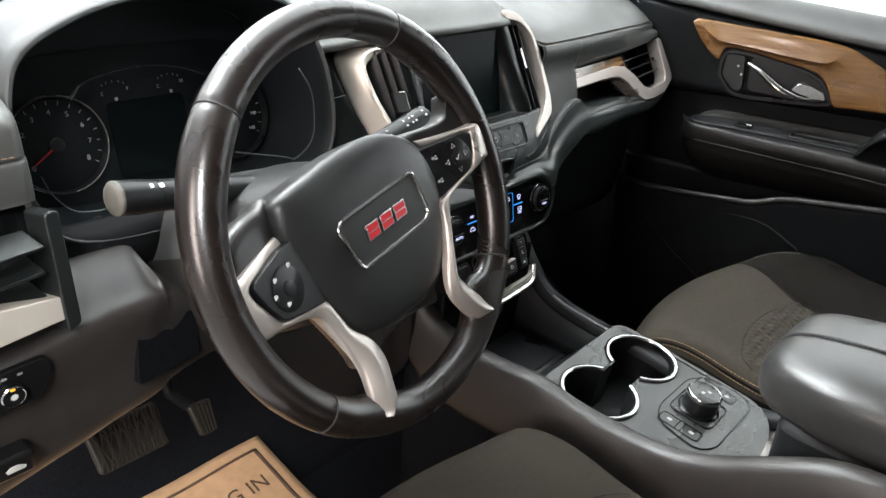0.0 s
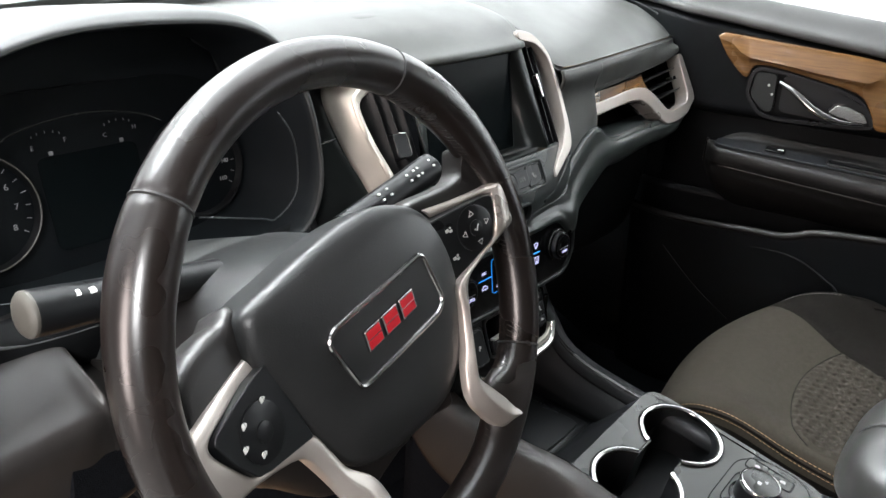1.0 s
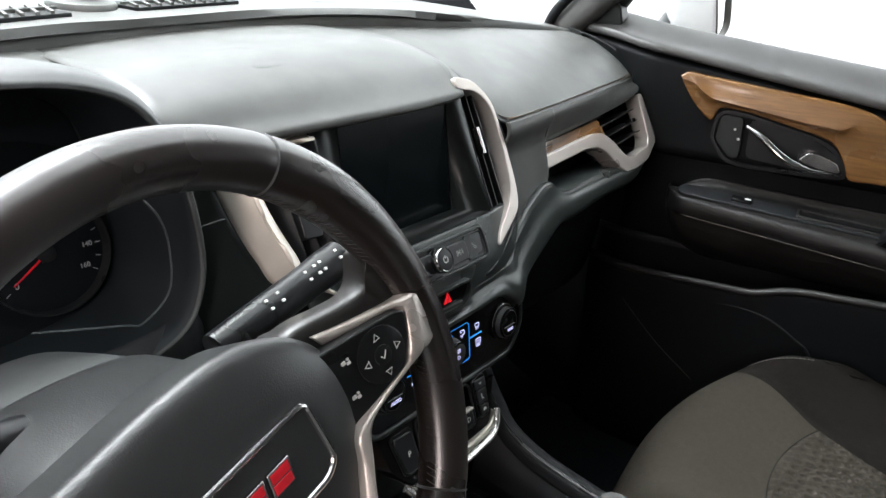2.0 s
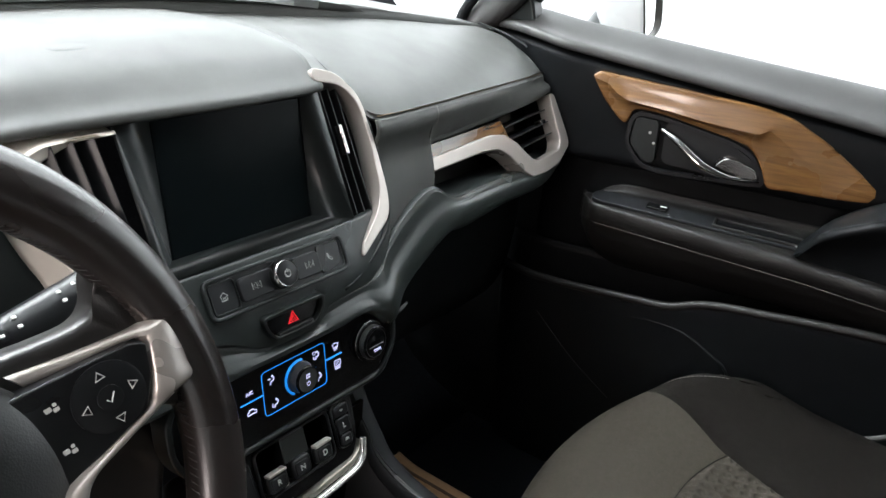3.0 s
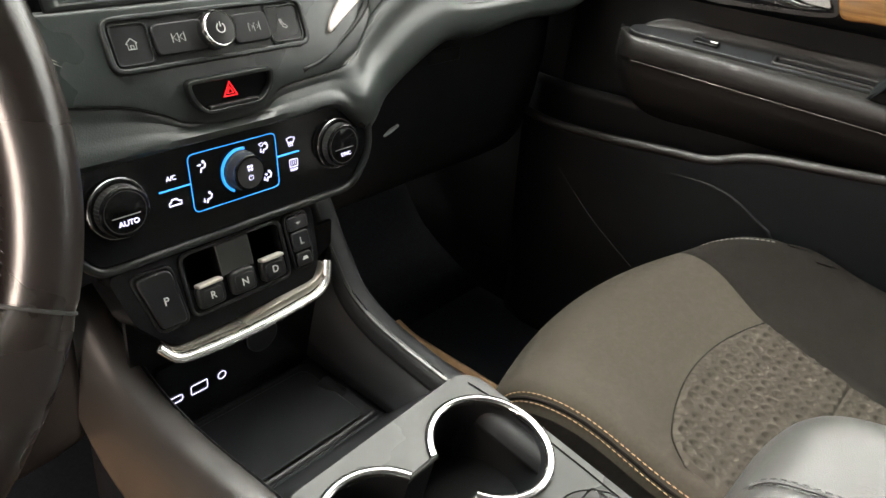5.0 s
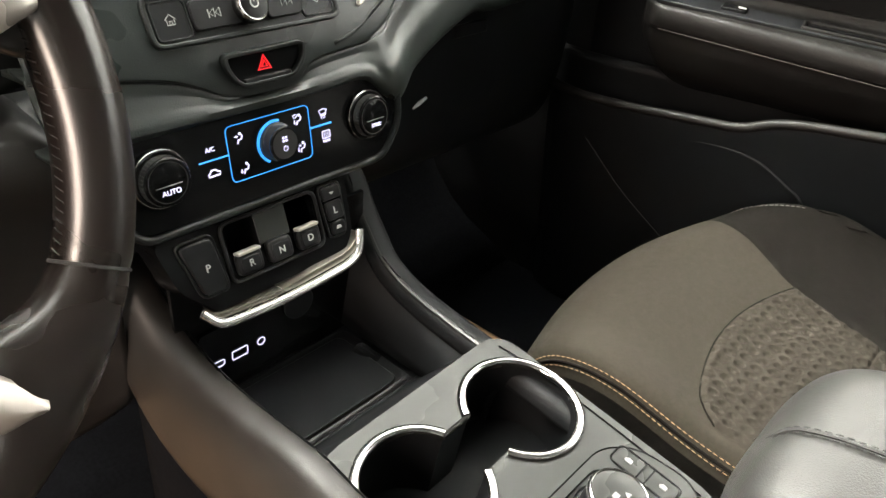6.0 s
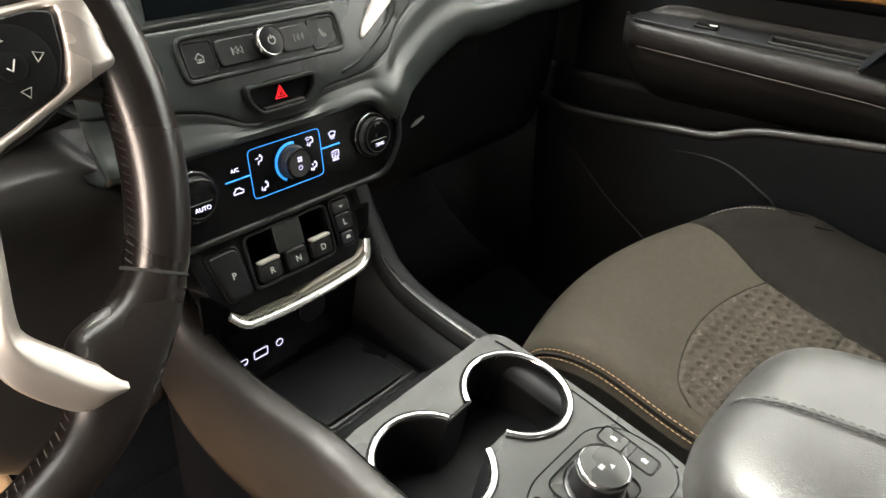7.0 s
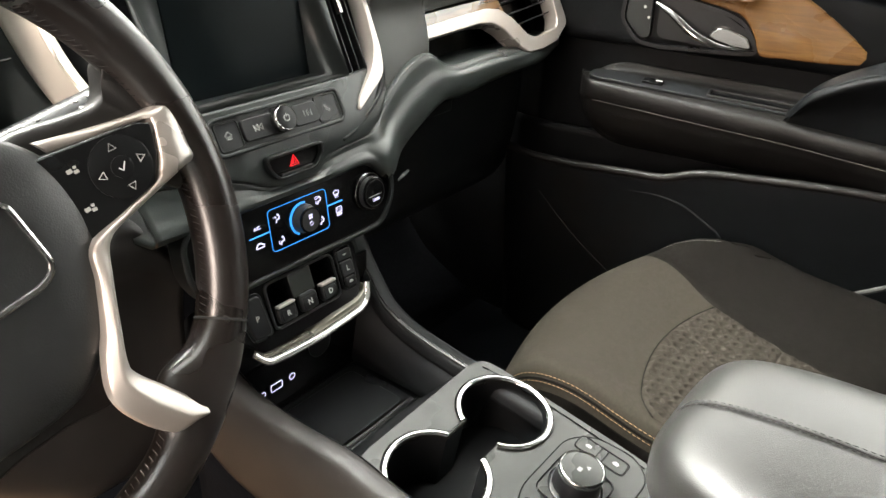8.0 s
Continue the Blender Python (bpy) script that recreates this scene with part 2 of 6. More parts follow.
def loft(name, rows, nu, nv, material, parent=None, label="", solid=0.0, closed_v=False, smooth=40, caps=False, bevel=0.0):
    v, f = loft_data(rows, nu, nv, closed_v)
    if caps:
        f += [tuple(range(nv))[::-1], tuple(range((nu - 1) * nv, nu * nv))]
    return finish(name, v, f, material, parent, label, solid=solid, smooth=smooth, bevel=bevel)


def lathe(name, profile, m, material, parent=None, label="", n=56, smooth=40):
    verts = [m @ Vector((r * math.cos(2 * math.pi * j / n), r * math.sin(2 * math.pi * j / n), h)) for r, h in profile for j in range(n)]
    k = len(profile)
    faces = [(i * n + j, i * n + (j + 1) % n, (i + 1) * n + (j + 1) % n, (i + 1) * n + j) for i in range(k - 1) for j in range(n)]
    faces += [tuple(range(n))[::-1], tuple(range((k - 1) * n, k * n))]
    return finish(name, verts, faces, material, parent, label, smooth=smooth)


def many(name, chunks, material, parent=None, label="", smooth=40):
    """Several small closed pieces in one mesh."""
    verts, faces = [], []
    for v, f in chunks:
        b = len(verts)
        verts += list(v)
        faces += [tuple(i + b for i in q) for q in f]
    return finish(name, verts, faces, material, parent, label, smooth=smooth)


def plane_at(origin, up, right=(1, 0, 0)):
    """Local x right, y up the face, z out of it."""
    x, y = Vector(right).normalized(), Vector(up)
    y = (y - x * y.dot(x)).normalized()
    z = x.cross(y)
    m = Matrix((x, y, z)).transposed().to_4x4()
    m.translation = origin
    return m


def lettering(name, body, size, m, material, parent=None, depth=0.0004):
    cu = bpy.data.curves.new(name, "FONT")
    cu.body, cu.size, cu.align_x, cu.align_y, cu.extrude = body, size, "CENTER", "CENTER", depth
    tmp = new(name, cu)
    dg = bpy.context.evaluated_depsgraph_get()
    me = bpy.data.meshes.new_from_object(tmp.evaluated_get(dg))
    bpy.data.objects.remove(tmp)
    me.transform(m)
    me.materials.clear()
    me.materials.append(material)
    ob = new(name, me)
    if parent:
        ob.parent = parent
        if parent.type == "EMPTY":
            ob.matrix_parent_inverse = parent.matrix_basis.inverted()
    return ob


def rect(x0, y0, x1, y1):
    return [(x0, y0), (x1, y0), (x1, y1), (x0, y1)]


def disc(cx, cy, r, n=24, a0=0.0):
    return [(cx + r * math.cos(a0 + 2 * math.pi * i / n), cy + r * math.sin(a0 + 2 * math.pi * i / n)) for i in range(n)]


def stitches(path, length=0.0035, gap=0.0018, r=0.00045, lift=(0, 0, 0)):
    """Short threads laid along a path."""
    p = [Vector(q) + Vector(lift) for q in path]
    out, want, run = [], 0.0, 0.0
    dist = [0.0]
    for a, b in zip(p, p[1:]):
        dist.append(dist[-1] + (b - a).length)

    def at(s):
        for i in range(len(p) - 1):
            if s <= dist[i + 1]:
                f = (s - dist[i]) / max(dist[i + 1] - dist[i], 1e-9)
                return p[i].lerp(p[i + 1], f)
        return p[-1]

    s = 0.0
    while s + length < dist[-1]:
        out.append(tube_data([at(s), at(s + length * 0.5), at(s + length)], [r * 0.6, r, r * 0.6], 5))
        s += length + gap
    return out


def pierced(name, outer, holes, m, z0, z1, material, parent=None, label="", smooth=30):
    """A plate with holes through it."""
    loops = [outer, *holes]
    tess = tessellate_polygon([[Vector((*q, 0)) for q in lp] for lp in loops])
    flat = [q for lp in loops for q in lp]
    k = len(flat)
    verts = [m @ Vector((x, y, z1)) for x, y in flat] + [m @ Vector((x, y, z0)) for x, y in flat]
    faces = [tuple(t) for t in tess] + [tuple(i + k for i in t)[::-1] for t in tess]
    b = 0
    for lp in loops:
        n = len(lp)
        faces += [(b + i, b + (i + 1) % n, k + b + (i + 1) % n, k + b + i) for i in range(n)]
        b += n
    return finish(name, verts, faces, material, parent, label, smooth=smooth)


I4 = Matrix.Identity(4)

# ---- the setting ----
def slab(name, poly, z0, z1, material, label):
    ob = prism(name, poly, I4, z0, z1, material)
    return tagged(ob, label, name.split("_")[0], kind="structure")


slab("ground", rect(-30, -30, 30, 30), -0.45, -0.4, CONCRETE, "pale polished showroom floor under the car")
slab("floor", rect(-0.74, -0.6, 0.80, 1.5), -0.05, 0.0, CARPET, "black carpeted car floor")
ob = loft("firewall", [[(x, 1.02, 0.0), (x, 1.2, 0.10), (x, 1.32, 0.35), (x, 1.4, 0.7), (x, 1.5, 0.78)] for x in (-0.8, 0, 0.86)], 3, 16, CARPET, solid=0.03)
tagged(ob, "black carpeted firewall closing the footwells", "firewall", kind="structure")
ob = loft("ceiling", [[(x, 0.62, 1.12 - 0.12 * x * x), (x, 0.2, 1.2 - 0.1 * x * x), (x, -0.6, 1.2 - 0.1 * x * x), (x, -1.6, 1.1 - 0.1 * x * x)] for x in (-0.78, -0.3, 0, 0.3, 0.78)], 16, 16, LINER, solid=-0.05)
tagged(ob, "pale fabric headliner under the car roof", "ceiling", kind="structure")
ob = prism("wall_rear", rect(-0.8, -0.05, 0.86, 1.2), pose(0, -1.6, 0, 90), -0.05, 0.0, LINER)
tagged(ob, "plain panel closing the cabin behind", "wall", kind="structure")
for s in (-1, 1):
    ob = prism("wall_side", rect(-1.6, -0.05, 0.17 if s < 0 else -0.25, 1.2), pose(s * 0.8 - (0.03 if s < 0 else 0), 0, 0, 90, 0, 90), -0.02, 0.02, LINER)
    tagged(ob, "plain rear cabin side", "wall", kind="structure")
ob = prism("wall_sill", rect(-1.6, -0.4, 1.5, 0.02), pose(-0.79, 0, 0, 90, 0, 90), -0.05, 0.0, PAINT)
tagged(ob, "painted sill under the open driver doorway", "sill", kind="structure")
for s in (-1, 1):
    path = [(s * 0.70, 1.13, 0.73), (s * 0.685, 0.95, 0.9), (s * 0.66, 0.75, 1.03), (s * 0.63, 0.55, 1.12)]
    ob = tube("trim_pillar", cat(path, 16), [0.036] * 16, DOORTOP, n=14, flat=0.7)
    tagged(ob, "dark windscreen pillar trim", "pillar", kind="structure")
rows = [[(x, 1.52 - 0.5 * x * x, 0.8), (x, 1.1 - 0.4 * x * x, 1.0), (x, 0.6 - 0.1 * x * x, 1.14)] for x in (-0.7, -0.35, 0, 0.35, 0.7)]
ob = loft("window_windscreen", rows, 14, 10, GLASS, solid=0.005)
ob.visible_shadow = False
tagged(ob, "clear windscreen glass above the dashboard", "window", kind="structure")

# ---- dashboard ----
dash = thing("dashboard", "charcoal soft-touch dashboard with satin silver vent surrounds and oak inlay", "dashboard", (0, 1.0, 0.5))
rows = [[(x, 1.16 - q, z0 - 0.003), (x, 1.04 - q, z0 - 0.002), (x, 0.98, z1), (x, 0.93, z2), (x, 0.897 + e, z3), (x, 0.885 + e, z3 - 0.008), (x, 0.889 + e, z3 - 0.016), (x, 0.93, z3 - 0.018)]
        for x, q, z0, z1, z2, z3, e in ((-0.243, 0, 0.79, 0.786, 0.772, 0.752, 0.012), (-0.15, 0, 0.793, 0.79, 0.777, 0.757, 0.008), (0.0, 0, 0.795, 0.791, 0.778, 0.758, 0.0), (0.08, 0, 0.794, 0.789, 0.776, 0.758, 0.004), (0.118, 0, 0.79, 0.785, 0.774, 0.757, 0.013))]
loft("screen_hood", rows, 24, 40, PAD, dash, "matte charcoal pad overhanging the screen", caps=False, solid=0.004)
rows = [[(x, y0, z0), (x, y1, z1), (x, y2, z2), (x, y3, z3), (x, y4, z4), (x, y4 - 0.001, z4 - 0.003)] for x, y0, z0, y1, z1, y2, z2, y3, z3, y4, z4 in (
    (0.113, 1.12, 0.788, 1.03, 0.786, 0.97, 0.778, 0.945, 0.768, 0.925, 0.758),
    (0.158, 1.12, 0.786, 1.03, 0.78, 0.97, 0.768, 0.94, 0.755, 0.915, 0.742),
    (0.17, 1.12, 0.786, 1.02, 0.778, 0.96, 0.763, 0.905, 0.737, 0.878, 0.714),
    (0.26, 1.11, 0.783, 1.02, 0.772, 0.96, 0.755, 0.91, 0.733, 0.880, 0.711),
    (0.42, 1.10, 0.776, 1.03, 0.768, 0.975, 0.752, 0.93, 0.731, 0.900, 0.709),
    (0.56, 1.08, 0.765, 1.03, 0.758, 0.985, 0.746, 0.95, 0.728, 0.922, 0.706),
    (0.635, 1.06, 0.756, 1.02, 0.75, 0.99, 0.738, 0.962, 0.723, 0.937, 0.704),
    (0.655, 1.05, 0.735, 1.02, 0.73, 0.99, 0.72, 0.965, 0.71, 0.945, 0.69))]
pad = loft("passenger_pad", rows, 30, 30, PAD, dash, solid=0.006)
many("stitching", stitches([(p[0], p[1] - 0.001, p[2] + 0.0015) for p in cat([(0.172, 0.873, 0.7135), (0.26, 0.8805, 0.711), (0.42, 0.9005, 0.709), (0.56, 0.9225, 0.706), (0.632, 0.9365, 0.704)], 60)], 0.004, 0.0015, 0.0005), TAN, pad)
loft("upper_pad", [[(x, 1.15, z + 0.002), (x, 1.11, z), (x, 1.08, z - 0.002), (x, 1.055, z - 0.005)] for x, z in ((-0.72, 0.77), (-0.5, 0.784), (-0.35, 0.789), (-0.236, 0.789))], 12, 12, PAD, dash, solid=0.004)
tube("side_slot", cat([(0.628, 1.06, 0.763), (0.64, 1.02, 0.754), (0.646, 0.985, 0.742), (0.645, 0.975, 0.737)], 16), 0.0022, MATTE, dash, n=8, flat=0.6)
# cowl behind the pad, with its shallow step
rows = [[(x, y0, z0 - 0.03), (x, y0 + 0.002, z0 - 0.001), (x, y0 + 0.03, z0 + 0.001), (x, y1, z1), (x, y1 + 0.05, z1)] for x, y0, z0, y1, z1 in (
    (-0.72, 1.02, 0.78, 1.2, 0.785), (-0.45, 1.09, 0.797, 1.36, 0.799), (-0.26, 1.112, 0.801, 1.41, 0.803), (-0.15, 1.13, 0.802, 1.42, 0.803), (0.0, 1.135, 0.802, 1.43, 0.803), (0.14, 1.115, 0.801, 1.43, 0.803), (0.3, 1.092, 0.793, 1.38, 0.797), (0.48, 1.07, 0.778, 1.28, 0.785), (0.6, 1.06, 0.764, 1.16, 0.77), (0.66, 1.05, 0.755, 1.12, 0.76))]
cowl = loft("cowl", rows, 40, 24, PAD, dash, "pale sunlit cowl panel along the windscreen base", solid=0.006)
for gx, gy, ga, gl in ((-0.238, 1.204, 10, 0.15), (-0.01, 1.238, 7, 0.152)):
    gm = pose(gx, gy, 0.807, 0, 0, ga)
    g = prism("defrost_grille", rounded(rect(-gl / 2, -0.027, gl / 2, 0.027), 0.004), gm, -0.008, 0.0, MATTE, dash, "black defroster grille", bevel=0.0008)
    for i in range(int(gl / 0.016)):
        prism("slat", rect(-0.0018, -0.028, 0.0018, 0.028), gm @ pose(-gl / 2 + 0.012 + i * 0.016, 0, 0, 0, 0, -24), 0.0, 0.003, PAD, g)
    prism("slat", rect(-gl / 2, -0.0018, gl / 2, 0.0018), gm, 0.0005, 0.0033, PAD, g)
loft("sensor_pod", [[Vector((-0.117, 1.255, 0.803 + h)) + Vector((math.cos(a) * 0.034 * s, math.sin(a) * 0.045 * s, 0)) for a in [i * math.pi / 6 for i in range(12)]] for s, h in ((1, 0), (0.97, 0.006), (0.7, 0.009), (0.66, 0.016), (0.5, 0.02), (0.02, 0.021))], 10, 24, PAD, dash, closed_v=True)
# shallow raised cover on the top pad
cov = [(-0.18, 1.033), (-0.15, 0.993), (-0.118, 0.957), (-0.055, 0.961), (0.002, 0.972), (0.03, 0.985), (0.044, 1.018), (0.0, 1.09), (-0.09, 1.088)]
cv = cat([(x, y, 0) for x, y in cov], 48, True)
mid = Vector((-0.06, 1.03, 0))
loft("speaker_cover", [[Vector((mid.x + (p.x - mid.x) * s, mid.y + (p.y - mid.y) * s, 0.786 + h)) for p in cv] for s, h in ((1.06, -0.006), (1.0, -0.0015), (0.97, 0.0002), (0.9, 0.0022), (0.6, 0.005), (0.3, 0.0062), (0.01, 0.0065))], 16, 48, PAD, dash, closed_v=True)

# passenger face: block beside the stack, band over the opening, lip under it
rows = [[(x, y0, z0), (x, y0 - 0.004, z0 - 0.012), (x, y1, z1), (x, y2, z2), (x, y3 + 0.035, z3 + 0.01), (x, y3 + 0.08, z3), (x, y3 + 0.16, z3 - 0.01)] for x, y0, z0, y1, z1, y2, z2, y3, z3 in (
    (0.166, 0.87, 0.712, 0.870, 0.67, 0.842, 0.59, 0.818, 0.525),
    (0.19, 0.872, 0.711, 0.871, 0.67, 0.848, 0.60, 0.826, 0.53),
    (0.235, 0.876, 0.7105, 0.876, 0.67, 0.858, 0.605, 0.838, 0.54),
    (0.272, 0.880, 0.710, 0.881, 0.67, 0.868, 0.62, 0.846, 0.55),
    (0.284, 0.8815, 0.7098, 0.8865, 0.668, 0.88, 0.625, 0.85, 0.553))]
loft("face_panel", rows, 20, 30, PAD, dash, solid=0.004)
rows = [[(x, y0, z0 - 0.002), (x, y0 - 0.003, z0 - 0.012), (x, y1 - 0.001, z1 + 0.006), (x, y1 + 0.004, z1), (x, y1 + 0.05, z1 + 0.004)] for x, y0, z0, y1, z1 in (
    (0.272, 0.8797, 0.710, 0.882, 0.666), (0.29, 0.8822, 0.7098, 0.887, 0.666), (0.42, 0.9, 0.708, 0.902, 0.667), (0.56, 0.922, 0.705, 0.914, 0.673), (0.635, 0.937, 0.703, 0.924, 0.68), (0.652, 0.955, 0.69, 0.945, 0.67))]
loft("upper_band", rows, 16, 24, PAD, dash, solid=0.004)
# one sweep from the climate panel up along the seam and under the opening: seam edge, crest, lower turn
SEAM = ((-0.16, 0.58), (-0.113, 0.576), (-0.076, 0.569), (-0.053, 0.56), (-0.037, 0.552), (-0.01, 0.547), (0.028, 0.549), (0.043, 0.56), (0.06, 0.564), (0.1, 0.566), (0.132, 0.575), (0.15, 0.587), (0.162, 0.598))


def face_y(x, z):
    """Depth of the stack's face below the screen."""
    zs, ys = (0.53, 0.55, 0.576, 0.592, 0.621), (0.809, 0.808, 0.8125, 0.8185, 0.833)
    return float(np.interp(z, zs, ys)) + float(np.interp(abs(x), (0.06, 0.11, 0.16), (0, 0.002, 0.012)))


SWEEP = tuple(((x, face_y(x, z) + 0.006, z - 0.003), (x, 0.6 * 0.808 + 0.4 * (face_y(x, z) + 0.006), 0.6 * 0.5415 + 0.4 * z - 0.002), (x, 0.8075, 0.5405)) for x, z in SEAM[:10]) + (((0.126, 0.820, 0.568), (0.13, 0.804, 0.54), (0.137, 0.808, 0.512)), ((0.150, 0.832, 0.580), (0.165, 0.822, 0.553), (0.18, 0.828, 0.529)),
         ((0.202, 0.844, 0.608), (0.214, 0.834, 0.573), (0.235, 0.838, 0.551)), ((0.262, 0.8575, 0.616), (0.275, 0.846, 0.583), (0.292, 0.85, 0.562)),
         ((0.32, 0.864, 0.591), (0.335, 0.854, 0.580), (0.345, 0.857, 0.557)), ((0.42, 0.868, 0.589), (0.43, 0.859, 0.579), (0.44, 0.862, 0.562)),
         ((0.53, 0.872, 0.584), (0.54, 0.865, 0.576), (0.55, 0.868, 0.561)), ((0.65, 0.90, 0.582), (0.655, 0.896, 0.575), (0.66, 0.90, 0.564)))
rows = []
for u, c, d in SWEEP:
    u, c, d = Vector(u), Vector(c), Vector(d)
    rows.append([u + Vector((0, 0.05, -0.004)), u + Vector((0, 0.006, 0.0012)), u, u.lerp(c, 0.5) + Vector((0, 0.0015, 0)), c, d, d + Vector((0, 0.03, -0.008)), d + Vector((0, 0.15, -0.012))])
loft("sweep", rows, 130, 40, WING, dash, "satin black sweep under the vent", solid=0.004)

VM = plane_at((0.2796, 0.876, 0.6315), (0, 0.461, 0.886), (0.998, 0.0548, -0.0077))


def vp(x, z):
    """Place on the passenger vent plane, from the world's x and z."""
    d = VM.inverted() @ Vector((x, 0.876 + 0.52 * (z - 0.6315) + 0.059 * (x - 0.2796), z))
    return (d.x, d.y)


op = [vp(*q) for q in ((0.262, 0.612), (0.292, 0.592), (0.515, 0.58), (0.57, 0.578), (0.64, 0.6), (0.652, 0.68), (0.5, 0.678), (0.285, 0.668))]
prism("bin_back", op, VM, -0.085, -0.075, DARK, dash)
frame_prism("bin_surround", op, offset(op, 0.004), VM, -0.08, -0.004, DARK, dash)
inl = [vp(*q) for q in ((0.272, 0.641), (0.425, 0.644), (0.462, 0.638), (0.497, 0.618), (0.478, 0.661), (0.298, 0.659))]
prism("oak_inlay", rounded(inl, 0.003), VM, -0.03, -0.004, WOOD, dash, "glossy oak-grain inlay", bevel=0.0012)
sil = [vp(*q) for q in ((0.264, 0.630), (0.40, 0.632), (0.438, 0.628), (0.462, 0.616), (0.492, 0.590), (0.51, 0.580), (0.555, 0.5785), (0.60, 0.582), (0.648, 0.600), (0.652, 0.612), (0.644, 0.674), (0.628, 0.676), (0.624, 0.612), (0.612, 0.600), (0.545, 0.596), (0.522, 0.602), (0.492, 0.628), (0.465, 0.643), (0.43, 0.648), (0.27, 0.645))]
prism("silver_surround", rounded(sil, 0.006), VM, -0.02, 0.005, SILVER, dash, "satin silver vent surround", bevel=0.003, seg=3)
vent = prism("air_vent", rounded([vp(*q) for q in ((0.492, 0.622), (0.522, 0.600), (0.62, 0.606), (0.63, 0.672), (0.482, 0.661))], 0.004), VM, -0.07, -0.045, GLOSS, dash, "black passenger air vent")
for i in range(3):
    z = 0.617 + 0.0165 * i
    a, b = vp(0.497 - 0.0035 * i, z), vp(0.622, z + 0.006)
    prism("slat", [a, b, (b[0], b[1] + 0.002), (a[0], a[1] + 0.002)], VM, -0.04, -0.006, SATIN, vent, bevel=0.0006)
a = vp(0.588, 0.642)
prism("vent_tab", rounded(rect(a[0] - 0.006, a[1] - 0.003, a[0] + 0.008, a[1] + 0.004), 0.001), VM, -0.01, 0.003, CHROME, vent, "chrome tab", bevel=0.001)
tube("lower_clip", [(0.236, 0.876, 0.4545), (0.2475, 0.877, 0.4585), (0.2605, 0.879, 0.461)], [0.0012, 0.0026, 0.0016], GREYCLIP, dash, "pale grey clip under the sweep", n=8, flat=0.5)
# end cap of the dashboard beside the door
rows = [[(0.652 + 0.012 * min(1, i), y, z) for y, z in ((0.945, 0.69), (0.93, 0.66), (0.905, 0.6), (0.92, 0.55), (1.0, 0.5))] + [] for i in (0, 1)]
loft("end_cap", [[(x, y, z) for y, z in ((1.05, 0.735), (0.96, 0.70), (0.93, 0.66), (0.905, 0.61), (0.915, 0.56), (0.99, 0.53))] for x in (0.645, 0.668)], 4, 20, DARK, dash, solid=0.006)

# glove box, set back and dark
glove = thing("glove_box", "black glove box lid in the passenger footwell", "glove box", (0.4, 0.95, 0.4))
rows = [[(x, 0.98 + e, 0.56), (x, 0.95 + e, 0.53), (x, 0.945 + e, 0.45), (x, 0.965 + e, 0.34), (x, 1.02 + e, 0.31), (x, 1.2, 0.32)] for x, e in ((0.13, 0.0), (0.2, 0), (0.4, 0), (0.6, 0), (0.66, 0.02))]
loft("lid", rows, 16, 24, MATTE, glove, solid=0.006)
prism("latch", rounded(rect(-0.03, -0.008, 0.03, 0.008), 0.003), plane_at((0.4, 0.943, 0.5), (0, 0.05, 1)), -0.002, 0.006, SATIN, glove, bevel=0.001)

# ---- centre stack ----
SM = plane_at((0.0, 0.8548, 0.66), (0, 0.458, 0.889))


def sv(z):
    return (z - 0.66) / 0.889


stack = thing("center_stack", "black centre stack with satin silver vent surrounds", "console", (0, 0.85, 0.5))


